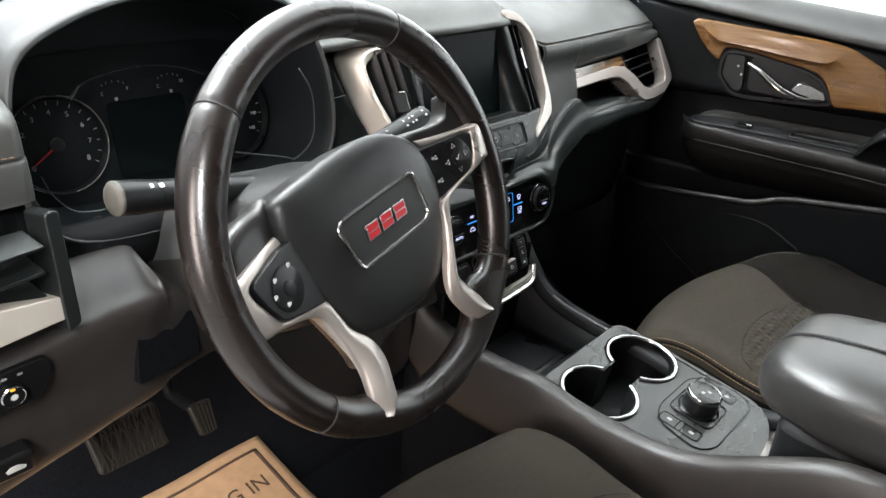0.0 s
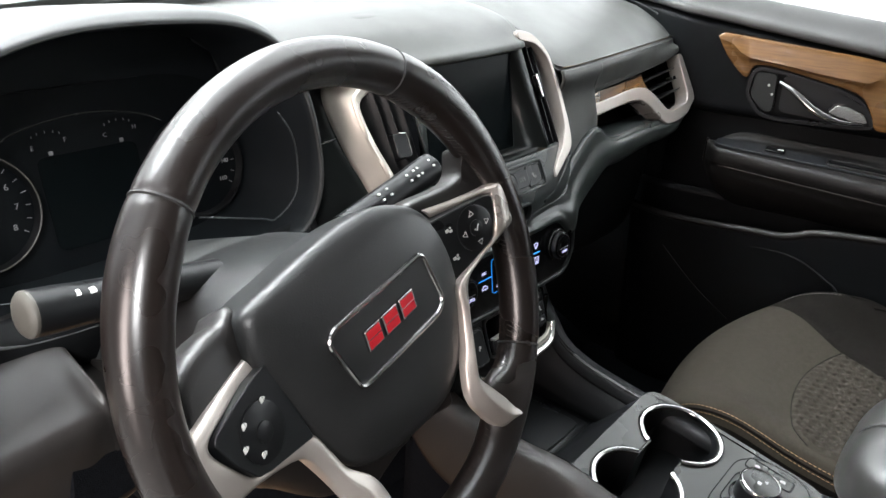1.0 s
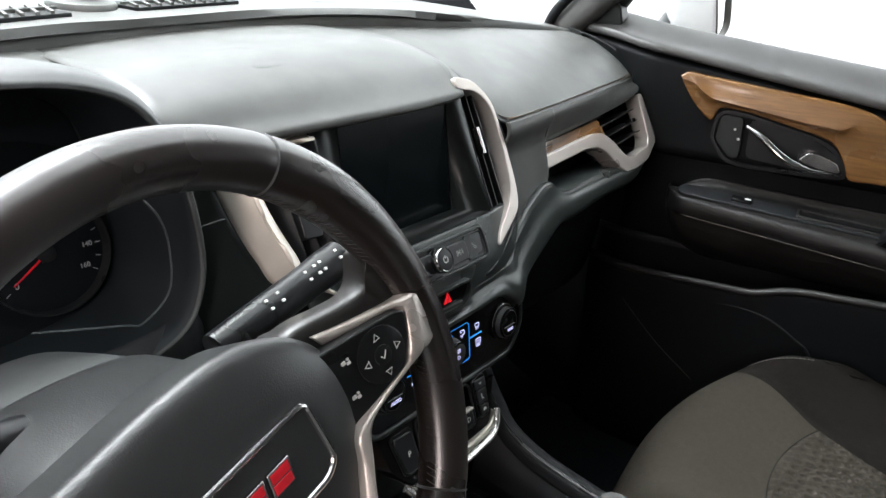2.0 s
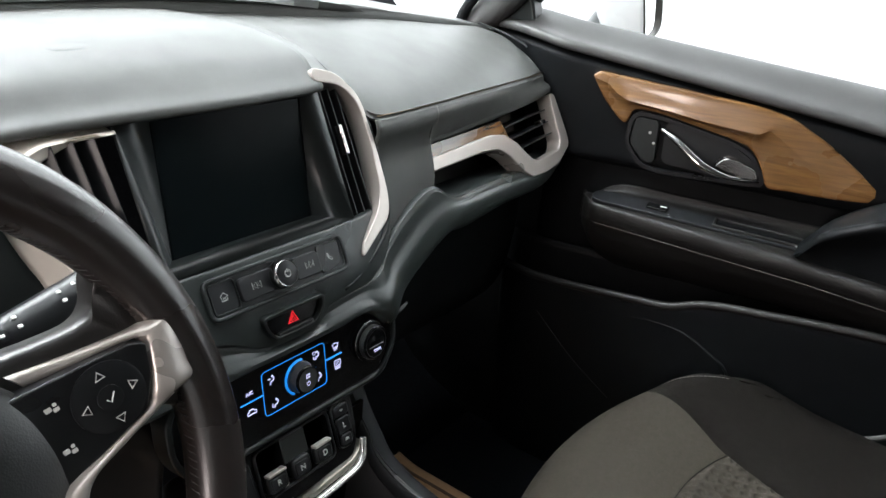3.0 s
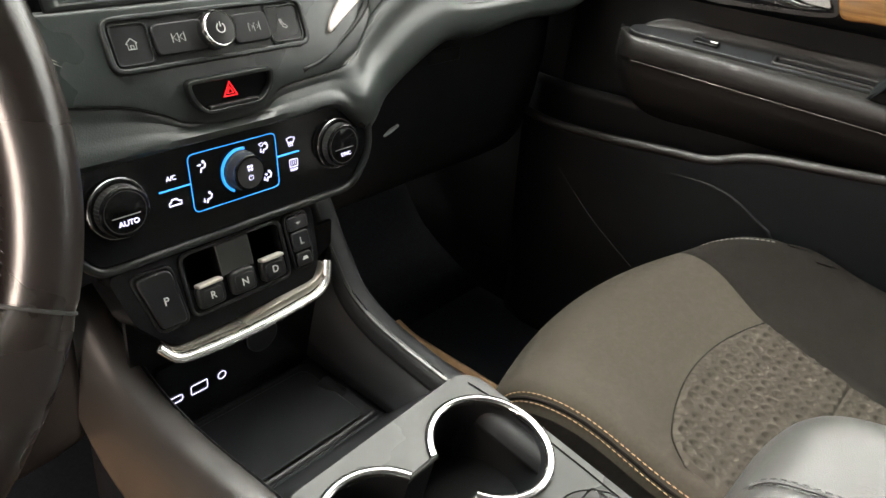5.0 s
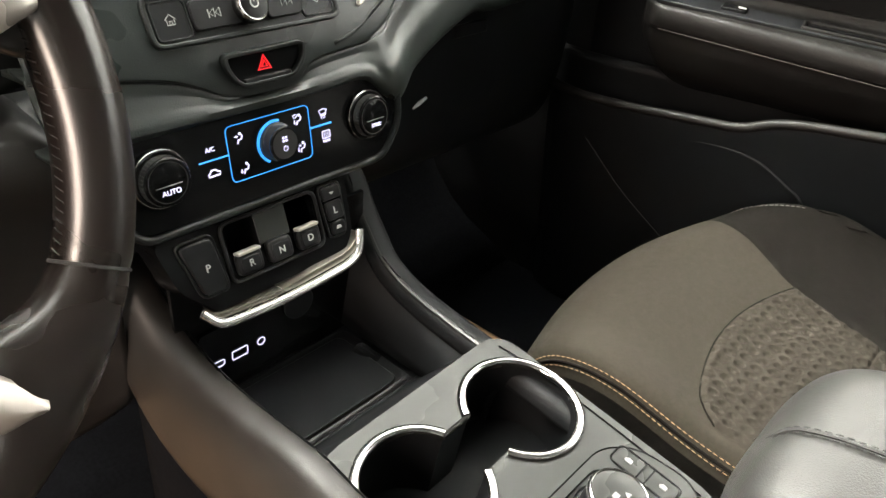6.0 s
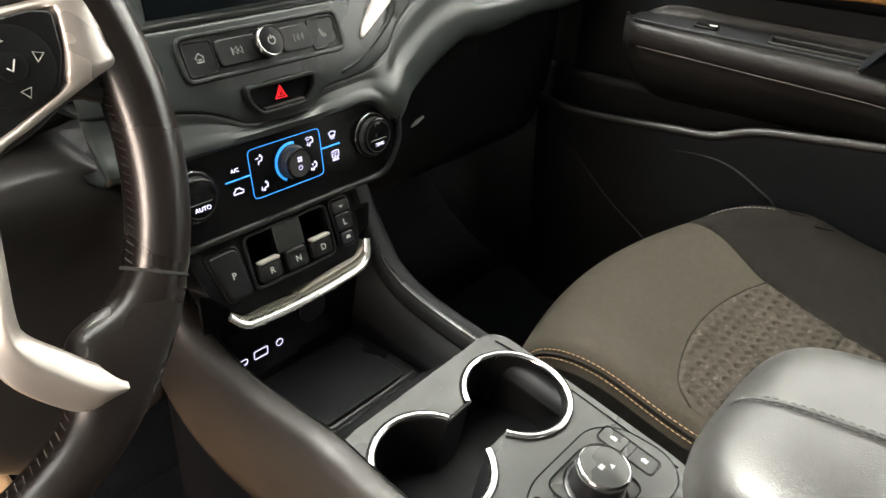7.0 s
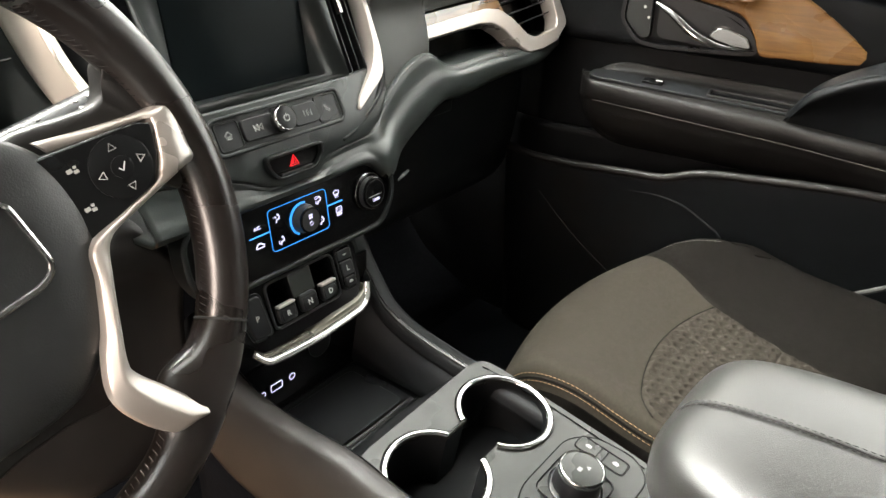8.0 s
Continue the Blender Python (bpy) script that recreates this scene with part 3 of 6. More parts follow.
def side_vent(s):
    path = [(0.108, 0.764), (0.14, 0.757), (0.163, 0.733), (0.1655, 0.69), (0.1635, 0.645), (0.156, 0.62), (0.1, 0.592)]
    inner = [(0.107, 0.604), (0.142, 0.629), (0.1535, 0.647), (0.1598, 0.69), (0.1582, 0.727), (0.141, 0.7455), (0.107, 0.7515)]
    poly = [(s * x, sv(z)) for x, z in rounded(path + inner, 0.012)]
    if s < 0:
        edges = [[(-0.108, 0.898, 0.733), (-0.1336, 0.8966, 0.7333), (-0.159, 0.893, 0.7262), (-0.1732, 0.8894, 0.7194), (-0.1759, 0.8837, 0.7083), (-0.1711, 0.8701, 0.682), (-0.1617, 0.8565, 0.6555), (-0.15, 0.843, 0.627), (-0.107, 0.83, 0.601)],
                 [(-0.108, 0.893, 0.7365), (-0.1362, 0.8939, 0.7359), (-0.163, 0.8933, 0.7347), (-0.1806, 0.8897, 0.7277), (-0.1848, 0.885, 0.7187), (-0.1826, 0.8718, 0.693), (-0.1739, 0.858, 0.666), (-0.16, 0.842, 0.635), (-0.1, 0.822, 0.592)],
                 [(-0.108, 0.928, 0.742), (-0.1487, 0.9273, 0.7425), (-0.1776, 0.9281, 0.7441), (-0.1948, 0.9226, 0.7334), (-0.2013, 0.9134, 0.7155), (-0.1957, 0.8939, 0.6777), (-0.1852, 0.8775, 0.6458), (-0.17, 0.865, 0.62), (-0.1, 0.85, 0.585)]]
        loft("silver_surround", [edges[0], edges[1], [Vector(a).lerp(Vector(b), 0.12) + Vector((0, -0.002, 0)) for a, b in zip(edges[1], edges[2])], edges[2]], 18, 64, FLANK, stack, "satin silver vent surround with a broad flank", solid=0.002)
    else:
        prism("silver_surround", poly[::s], SM, -0.02, 0.003, SILVER, stack, "satin silver vent surround", bevel=0.003, seg=3)
    if s < 0:
        cav = [(-0.107, sv(0.605)), (-0.107, sv(0.742)), (-0.16, sv(0.738)), (-0.18, sv(0.722)), (-0.178, sv(0.69)), (-0.165, sv(0.655)), (-0.15, sv(0.62))]
    else:
        cav = [(x, sv(z)) for x, z in ((0.110, 0.612), (0.146, 0.63), (0.155, 0.66), (0.157, 0.727), (0.138, 0.742), (0.108, 0.746))]
    v = prism("air_vent", cav, SM, -0.05, -0.03, GLOSS, stack, "black upright air vent")
    for i in range(3):
        if s > 0:
            x = 0.119 + 0.011 * i
            prism("vane", rect(x - 0.0008, sv(0.63), x + 0.0008, sv(0.745)), SM, -0.03, -0.006, SATIN, v, bevel=0.0004)
        else:
            x = -0.117 - 0.0165 * i
            prism("vane", [(0.008, sv(0.62)), (0.0095, sv(0.62)), (-0.0045, sv(0.735)), (-0.006, sv(0.735))], SM @ pose(x, 0, 0) @ pose(0, 0, 0, 0, 38, 0), -0.026, -0.004, SATIN, v, bevel=0.0004)
    if s > 0:
        prism("vent_tab", rounded(rect(0.1222, sv(0.684), 0.1262, sv(0.711)), 0.0015), SM, -0.006, 0.003, CHROME, v, bevel=0.0008)
    else:
        tab = prism("vent_tab", rounded([(-0.150, sv(0.663)), (-0.130, sv(0.6615)), (-0.1295, sv(0.684)), (-0.149, sv(0.6865))], 0.003), SM, -0.012, 0.002, SATIN, v, bevel=0.001)
        tube("tab_edge", [SM @ Vector((x, sv(z), 0.0022)) for x, z in ((-0.141, 0.6857), (-0.132, 0.6845), (-0.1298, 0.682), (-0.1302, 0.665))], 0.0006, BRIGHT, tab, "bright edge line", n=6)


side_vent(1)
side_vent(-1)
box("vent_backing", Matrix.Translation((-0.171, 0.957, 0.665)), 0.142, 0.004, 0.205, MATTE, stack)
box("vent_backing", Matrix.Translation((0.192, 0.884, 0.662)), 0.047, 0.004, 0.1, MATTE, stack, "black backing beside the vent surround")
# outer cheeks beside the silver
rows = [[(-0.19, 0.93, 0.74), (-0.1995, 0.916, 0.7155), (-0.1945, 0.898, 0.6777), (-0.168, 0.87, 0.62), (-0.118, 0.867, 0.575)], [(-0.232, 0.935, 0.745), (-0.229, 0.918, 0.70), (-0.22, 0.905, 0.645), (-0.21, 0.888, 0.6), (-0.18, 0.87, 0.56)], [(-0.243, 0.97, 0.74), (-0.243, 0.95, 0.70), (-0.246, 0.94, 0.645), (-0.25, 0.93, 0.6), (-0.26, 0.92, 0.55)]]
loft("cheek", rows, 12, 24, DARK, stack, solid=0.003)
tube("cheek_seam", [(-0.207, 0.888, 0.688), (-0.23, 0.898, 0.682), (-0.25, 0.907, 0.678)], 0.0012, CONSOLE, stack, n=6)
for s in (1,):
    rows = [[(s * x, y, z) for x, y, z in ((0.163, 0.905, 0.744), (0.168, 0.872, 0.70), (0.167, 0.85, 0.645), (0.158, 0.833, 0.608), (0.1, 0.815, 0.578), (0.07, 0.811, 0.57))],
            [(s * x, y, z) for x, y, z in ((0.166, 0.96, 0.752), (0.172, 0.95, 0.70), (0.175, 0.94, 0.645), (0.17, 0.93, 0.6), (0.14, 0.92, 0.56), (0.08, 0.9, 0.54))]]
    loft("cheek", rows, 8, 24, DARK, stack, solid=0.003)
# recess round the screen
rim = [(-0.109, 0.84, 0.626), (0.109, 0.84, 0.626), (0.109, 0.898, 0.745), (-0.109, 0.898, 0.745)]
scr = [(-0.076, 0.878, 0.622), (0.0875, 0.878, 0.622), (0.0875, 0.9, 0.74), (-0.076, 0.9, 0.74)]
verts = [Vector(p) for p in rim + scr]
finish("screen_recess", verts, [(0, 1, 5, 4), (1, 2, 6, 5), (2, 3, 7, 6), (3, 0, 4, 7)], DARK, stack, solid=0.003)
screen = thing("touchscreen", "switched-off black infotainment touchscreen under the hood", "screen", (0, 0.89, 0.63))
TM = plane_at((0.006, 0.889, 0.68), (0, 0.184, 0.983))
prism("bezel", rounded(rect(-0.0815, -0.0605, 0.0815, 0.064), 0.004), TM, -0.012, 0.0, MATTE, screen, bevel=0.001)
prism("glass", rounded(rect(-0.0795, -0.058, 0.0795, 0.06), 0.003), TM, 0.0, 0.0015, SCREEN, screen, bevel=0.0006)
# faces below the screen
rows = []
for x, zs in SEAM:
    e = face_y(x, 0.621) - 0.833
    steps = [0.621 + (zs + 0.003 - 0.621) * k / 4 for k in range(5)]
    rows.append([(x, 0.841 + e, 0.627), (x, 0.836 + e, 0.6265)] + [(x, face_y(x, z), z) for z in steps] + [(x, face_y(x, zs) + 0.002, zs), (x, face_y(x, zs) + 0.012, zs - 0.001), (x, face_y(x, zs) + 0.03, zs)])
loft("lower_face", rows, 60, 44, FACE, stack, solid=0.003)

radio = thing("radio_panel", "black radio control strip with a chrome-ringed power knob", "radio", (0, 0.825, 0.6))
RM = plane_at((0.0, 0.8255, 0.6055), (0, 0.458, 0.889))
frame_prism("frame", rounded(rect(-0.082, -0.0185, 0.080, 0.0185), 0.010), offset(rounded(rect(-0.082, -0.0185, 0.080, 0.0185), 0.010), 0.0035), RM, -0.003, 0.0035, DARK, radio, bevel=0.001)
prism("faceplate", rounded(rect(-0.079, -0.0155, 0.077, 0.0155), 0.004), RM, -0.004, 0.0008, SATIN, radio)
for x0, x1, h, r in ((-0.077, -0.05, 0.0012, 0.004), (-0.049, -0.010, 0.0045, 0.005), (0.012, 0.0435, 0.0045, 0.005), (0.0445, 0.075, 0.0012, 0.004)):
    b = prism("button", rounded(rect(x0, -0.0125 if h < 0.003 else -0.0105, x1, 0.0125 if h < 0.003 else 0.0105), r), RM, 0.0, h, SATIN, radio, bevel=0.001)
    if h < 0.003:
        frame_prism("bowl_edge", rounded(rect(x0, -0.0135, x1, 0.0135), r), rounded(rect(x0 + 0.0012, -0.0123, x1 - 0.0012, 0.0123), r), RM, 0.0, 0.0024, DARK, b, bevel=0.0004)
HOUSE = [(-0.0028, -0.003), (0.0028, -0.003), (0.0028, 0.0005), (0.004, 0.0005), (0, 0.004), (-0.004, 0.0005), (-0.0028, 0.0005)]


def mark(name, poly, m, material, parent, z=0.003):
    return prism(name, poly, m, z - 0.0003, z + 0.0003, material, parent)




def outline(pts, h=0.0013, closed=True, r=0.0003):
    tube("icon", [RM @ Vector((x, y, h)) for x, y in pts], r, MARK, radio, n=5, closed=closed)


outline([(x - 0.0635, y) for x, y in HOUSE])
outline([(-0.0645, -0.003), (-0.0645, -0.0005), (-0.0625, -0.0005), (-0.0625, -0.003)], closed=False)
for x, s in ((-0.031, -1), (0.03, 1)):
    for o in (-0.0024, 0.0022):
        outline([(x + o + s * -0.002, -0.003), (x + o + s * 0.002, 0.0), (x + o + s * -0.002, 0.003)], 0.0046)
    outline([(x + s * 0.005, -0.003), (x + s * 0.005, 0.003)], 0.0046, False)
outline([(0.0565, 0.0035), (0.0582, 0.0028), (0.058, 0.0012), (0.0595, -0.0008), (0.0612, -0.0012), (0.0625, -0.0028), (0.061, -0.0038), (0.0582, -0.0022), (0.0568, 0.0005)])
KN = RM @ pose(-0.003, 0.001, 0) @ Matrix.Diagonal((0.92, 0.92, 1, 1))
lathe("power_knob", [(0.0138, 0.0), (0.0138, 0.010), (0.0122, 0.0125), (0.010, 0.013)], KN, SATIN, radio)
lathe("knob_ring", [(0.0141, 0.004), (0.0145, 0.008), (0.0143, 0.0105), (0.0135, 0.0125), (0.0128, 0.0132), (0.0122, 0.013), (0.0122, 0.006)], KN, CHROME, radio, "chrome ring")
tube("icon", [KN @ Vector((0.0035 * math.cos(a), 0.0035 * math.sin(a), 0.0134)) for a in [math.radians(120 + 300 * i / 12) for i in range(13)]], 0.0004, MARK, radio, n=5)
tube("icon", [KN @ Vector((0, 0.001, 0.0134)), KN @ Vector((0, 0.0045, 0.0134))], 0.0004, MARK, radio, n=5)
HM = plane_at((-0.0005, 0.8095, 0.5695), (0, 0.17, 0.985))
haz = thing("hazard_switch", "hazard light switch with a red triangle", "switch", (0, 0.81, 0.56))
hz = rounded([(-0.034, -0.001), (-0.024, -0.0145), (0.026, -0.0145), (0.037, -0.001), (0.037, 0.0115), (-0.036, 0.0115)], 0.008)
frame_prism("surround", hz, offset(hz, 0.003), HM, -0.004, 0.004, DARK, haz, bevel=0.001)
prism("button", offset(hz, 0.0035), HM, -0.006, -0.0005, GLOSS, haz, bevel=0.001)
prism("lip", rounded(rect(-0.02, -0.0125, 0.022, -0.0085), 0.0015), HM, -0.001, 0.003, SATIN, haz, bevel=0.0008)
for k, r in ((1.0, 0.0008), (0.45, 0.0006)):
    tube("triangle", [HM @ Vector((x * k, -0.0012 + (y + 0.0012) * k, 0.0001)) for x, y in ((-0.0055, -0.0045), (0.0055, -0.0045), (0, 0.0055))], r, GLOWR, haz, n=6, closed=True)

# ---- climate panel ----
CM = plane_at((0.0, 0.8025, 0.505), (0, 0.15, 0.989))
clim = thing("climate_panel", "gloss black climate panel with lit white icons and blue lines", "control panel", (0, 0.80, 0.5))
cl = rounded([(-0.118, -0.038), (0.112, -0.038), (0.133, -0.012), (0.133, 0.026), (0.124, 0.034), (-0.122, 0.034), (-0.133, 0.022), (-0.133, -0.012)], 0.012)
prism("faceplate", cl, CM, -0.012, 0.0, GLOSS, clim, bevel=0.001)
frame_prism("surround", offset(cl, -0.006), cl, CM, -0.02, 0.003, DARK, clim, "soft black surround", bevel=0.002)
for x in (-0.097, 0.097):
    k = CM @ pose(x, 0.002, 0)
    kn = lathe("knob", [(0.0192, 0), (0.0192, 0.003), (0.0178, 0.004), (0.0172, 0.0105), (0.0162, 0.0118), (0.0145, 0.0118)], k, KNURL, clim)
    lathe("skirt", [(0.0205, 0.0), (0.021, 0.0025), (0.0198, 0.0042), (0.0178, 0.0045), (0.0178, 0.0)], k, GLOSS, kn)
    lathe("ring", [(0.0172, 0.0098), (0.0174, 0.0112), (0.0164, 0.0122), (0.0152, 0.0122), (0.0152, 0.0098)], k, GLOSS, kn, "thin gloss ring")
    lathe("cap", [(0.0151, 0.0105), (0.0151, 0.0114), (0.0142, 0.0119)], k, GLOSS, kn)
    tube("base_ring", [k @ Vector((0.0208 * math.cos(2 * math.pi * i / 40), 0.0208 * math.sin(2 * math.pi * i / 40), 0.0026)) for i in range(40)], 0.0006, CHROME, kn, "thin chrome base ring", n=6, closed=True)
    lettering("legend", "AUTO" if x < 0 else "SYNC", 0.0052 if x < 0 else 0.0042, k @ pose(0.001, -0.0075, 0.0122), GLOWW, kn)
    mark("bar", rect(-0.01, -0.0028, 0.01, -0.0022), k, DIM, kn, 0.0121)
    for i in range(40):
        w = 2 * math.pi * i / 40
        prism("rib", rect(-0.0004, -0.0005, 0.0004, 0.0005), k @ pose(0.0175 * math.cos(w), 0.0175 * math.sin(w), 0, 0, 0, math.degrees(w) + 90), 0.0045, 0.0105, KNURL, kn)
fk = CM @ pose(0.002, 0.003, 0)
kn = lathe("fan_knob", [(0.0152, 0), (0.0152, 0.003), (0.0142, 0.004), (0.0136, 0.0112), (0.0126, 0.0124), (0.011, 0.0124)], fk, KNURL, clim)
lathe("ring", [(0.0137, 0.0105), (0.0139, 0.0116), (0.0131, 0.0127), (0.0117, 0.0127), (0.0117, 0.0105)], fk, GLOSS, kn, "gloss ring")
lathe("cap", [(0.0117, 0.0105), (0.0117, 0.0123)], fk, GLOSS, kn)
for ix, iy in ((-0.0013, 0.0052), (0.0013, 0.0052), (-0.0013, 0.0027), (0.0013, 0.0027)):
    mark("fan_icon", disc(ix, iy, 0.0011, 8), fk, GLOWW, kn, 0.0125)
tube("power_icon", [fk @ Vector((0.002 * math.cos(a), -0.0035 + 0.002 * math.sin(a), 0.0125)) for a in [math.radians(120 + 300 * i / 10) for i in range(11)]], 0.00032, GLOWW, kn, n=5)
tube("power_icon", [fk @ Vector((0, y, 0.0125)) for y in (-0.003, -0.001)], 0.00032, GLOWW, kn, n=5)
tube("blue_arc", [fk @ Vector((0.0168 * math.cos(a), 0.0165 * math.sin(a), 0.0008)) for a in [math.radians(75 + 165 * i / 18) for i in range(19)]], 0.0011, GLOWB, clim, n=6)
bl = rounded(rect(-0.041, -0.019, 0.036, 0.0245), 0.005)
tube("blue_frame", [CM @ Vector((x, y, 0.0004)) for x, y in bl], 0.0004, GLOWB, clim, n=6, closed=True)
tube("blue_line", [CM @ Vector((x, 0.0035, 0.0004)) for x in (-0.066, -0.041)], 0.0006, GLOWB, clim, n=6)
tube("blue_line", [CM @ Vector((x, 0.0045, 0.0004)) for x in (0.036, 0.058)], 0.0008, GLOWB, clim, n=6)
lettering("legend", "A/C", 0.0048, CM @ pose(-0.0555, 0.0115, 0.0005), GLOWW, clim)


def air_icon(x, y, feet, head, screen):
    """Air-direction sign: a seated outline with its arrows."""
    k = 0.85
    mark("icon", disc(x + 0.001, y + 0.0042 * k, 0.0011, 10), CM, GLOWW, clim, 0.0004)
    tube("icon", [CM @ Vector((x + p * k, y + q * k, 0.0005)) for p, q in ((0.0032, 0.0028), (0.002, -0.001), (-0.0012, -0.0012), (-0.0022, -0.0045))], 0.0006, GLOWW, clim, n=5)
    if head:
        tube("icon", [CM @ Vector((x + p * k, y + q * k, 0.0005)) for p, q in ((-0.005, 0.0022), (-0.002, 0.0022))], 0.0004, GLOWW, clim, n=5)
        mark("icon", [(x - 0.001 * k, y + 0.0022 * k), (x - 0.0026 * k, y + 0.0035 * k), (x - 0.0026 * k, y + 0.0009 * k)], CM, GLOWW, clim, 0.0004)
    if feet:
        tube("icon", [CM @ Vector((x + p * k, y + q * k, 0.0005)) for p, q in ((-0.0045, 0.0005), (-0.0045, -0.0022))], 0.0004, GLOWW, clim, n=5)
        mark("icon", [(x - 0.0045 * k, y - 0.0038 * k), (x - 0.0032 * k, y - 0.002 * k), (x - 0.0058 * k, y - 0.002 * k)], CM, GLOWW, clim, 0.0004)
    if screen:
        tube("icon", [CM @ Vector((x + p * k, y + q * k, 0.0005)) for p, q in ((-0.0062, 0.0048), (-0.003, 0.0056), (-0.0012, 0.005), (-0.0024, 0.0026), (-0.0048, 0.0026))], 0.00038, GLOWW, clim, n=5, closed=True)


air_icon(-0.030, 0.0135, False, True, False)
air_icon(-0.028, -0.0105, True, False, False)
air_icon(0.0255, 0.0145, True, False, True)
air_icon(0.0265, -0.0085, True, True, False)
car = [(-0.006, -0.0025), (0.006, -0.0025), (0.006, 0.0005), (0.0035, 0.001), (0.0015, 0.0032), (-0.003, 0.0032), (-0.0045, 0.0008), (-0.006, 0.0003)]
cc = [(0.8 * x - 0.055, 0.8 * y - 0.0065) for x, y in car]
tube("icon", [CM @ Vector((x, y, 0.0005)) for x, y in cc], 0.0006, GLOWW, clim, n=5, closed=True)
tube("icon", [CM @ Vector((x, y, 0.0005)) for x, y in ((0.0465, 0.0165), (0.0505, 0.0176), (0.0545, 0.0165), (0.0528, 0.0125), (0.0482, 0.0125))], 0.0005, GLOWW, clim, n=5, closed=True)
for i in range(3):
    tube("icon", [CM @ Vector((0.0487 + 0.0018 * i + p, y, 0.0005)) for p, y in ((0.0003, 0.0098), (-0.0003, 0.0112), (0.0003, 0.0126), (0, 0.014))], 0.00035, GLOWW, clim, n=5)
tube("icon", [CM @ Vector((x, y, 0.0005)) for x, y in rounded(rect(0.0478, -0.0072, 0.0558, -0.0012), 0.001)], 0.00045, GLOWW, clim, n=5, closed=True)
for i in range(3):
    tube("icon", [CM @ Vector((0.0499 + 0.0019 * i + p, y, 0.0005)) for p, y in ((0.0003, -0.006), (-0.0003, -0.0042), (0.0002, -0.0025))], 0.0003, GLOWW, clim, n=5)
lettering("legend", "REAR", 0.0032, CM @ pose(0.0518, -0.0096, 0.0005), GLOWW, clim)

# ---- shifter ----
shift = thing("gear_selector", "black push-button gear selector with a chrome lower bar", "gear selector", (0, 0.785, 0.41))
GM = plane_at((-0.018, 0.788, 0.433), (0, 0.34, 0.94))
sp = rounded([(-0.085, -0.012), (-0.06, -0.038), (0.07, -0.036), (0.082, -0.02), (0.086, 0.028), (-0.095, 0.028)], 0.008)
pierced("panel", sp, [rounded(rect(-0.0385, -0.003, -0.0115, 0.0245), 0.004), rounded(rect(0.0195, -0.003, 0.0465, 0.0245), 0.004)], GM, -0.03, 0.0, GLOSS, shift)
prism("panel_back", rect(-0.05, -0.03, 0.06, 0.027), GM, -0.035, -0.028, GLOSS, shift)
frame_prism("panel_frame", rounded(rect(-0.043, -0.0235, 0.051, 0.027), 0.009), rounded(rect(-0.0405, -0.021, 0.0485, 0.0245), 0.007), GM, -0.004, 0.0024, SATIN, shift, bevel=0.0008)
prism("grey_plate", rect(-0.011, -0.001, 0.019, 0.0245), GM, -0.002, 0.0012, CONSOLE, shift, bevel=0.0008)
pb = prism("park_button", rounded([(-0.068, -0.022), (-0.047, -0.022), (-0.051, 0.021), (-0.079, 0.021)], 0.006), GM, -0.002, 0.0045, SATIN, shift, bevel=0.0018, seg=3)
frame_prism("button_edge", rounded([(-0.07, -0.0245), (-0.0445, -0.0245), (-0.0488, 0.0235), (-0.082, 0.0235)], 0.007), rounded([(-0.0685, -0.0225), (-0.0465, -0.0225), (-0.0505, 0.0215), (-0.0795, 0.0215)], 0.006), GM, -0.001, 0.0022, SATIN, pb, bevel=0.0006)
lettering("letter", "P", 0.0085, GM @ pose(-0.0605, -0.0015, 0.0048), MARK, pb)
for x, ch, hole in ((-0.025, "R", True), (0.004, "N", False), (0.033, "D", True)):
    y1 = -0.0005 if hole else 0.0005
    b = prism("button", rounded(rect(x - 0.0115, -0.0185, x + 0.0115, y1), 0.005), GM, -0.001, 0.006, SATIN, shift, bevel=0.002, seg=3)
    prism("key_top", rounded(rect(x - 0.0085, -0.016, x + 0.0085, y1 - 0.0035), 0.0035), GM, 0.0055, 0.0068, SATIN, b, bevel=0.0008)
    if hole:
        prism("chrome_edge", rounded(rect(x - 0.0105, -0.0015, x + 0.0105, 0.0012), 0.001), GM, 0.0, 0.0078, SILVER, b, "satin metal edge", bevel=0.0007)
    lettering("letter", ch, 0.0082, GM @ pose(x, -0.0098, 0.007), MARK, b)
lb = prism("low_button", rounded([(0.0565, -0.0195), (0.0735, -0.0195), (0.0765, 0.026), (0.0545, 0.026)], 0.006), GM, -0.001, 0.0018, GLOSS, shift, bevel=0.001)
frame_prism("button_edge", rounded([(0.055, -0.021), (0.075, -0.021), (0.0782, 0.0275), (0.0528, 0.0275)], 0.007), rounded([(0.0565, -0.0195), (0.0735, -0.0195), (0.0765, 0.026), (0.0545, 0.026)], 0.006), GM, -0.001, 0.0026, SATIN, lb, bevel=0.0006)
for y0, y1 in ((0.013, 0.0245), (-0.005, 0.0115), (-0.018, -0.0065)):
    w = 0.0085 + (y0 + y1) * 0.04
    prism("segment", rounded(rect(0.0655 - w, y0, 0.0655 + w, y1), 0.003), GM, 0.0012, 0.0044, SATIN, lb, bevel=0.0012)
mark("icon", [(0.063, 0.0195), (0.068, 0.0195), (0.0655, 0.0175)], GM, MARK, lb, 0.0046)
mark("icon", [(0.0625, -0.013), (0.0685, -0.013), (0.0672, -0.0102), (0.0638, -0.0102)], GM, MARK, lb, 0.0046)
lettering("letter", "L", 0.0085, GM @ pose(0.0655, 0.0032, 0.0047), MARK, lb)
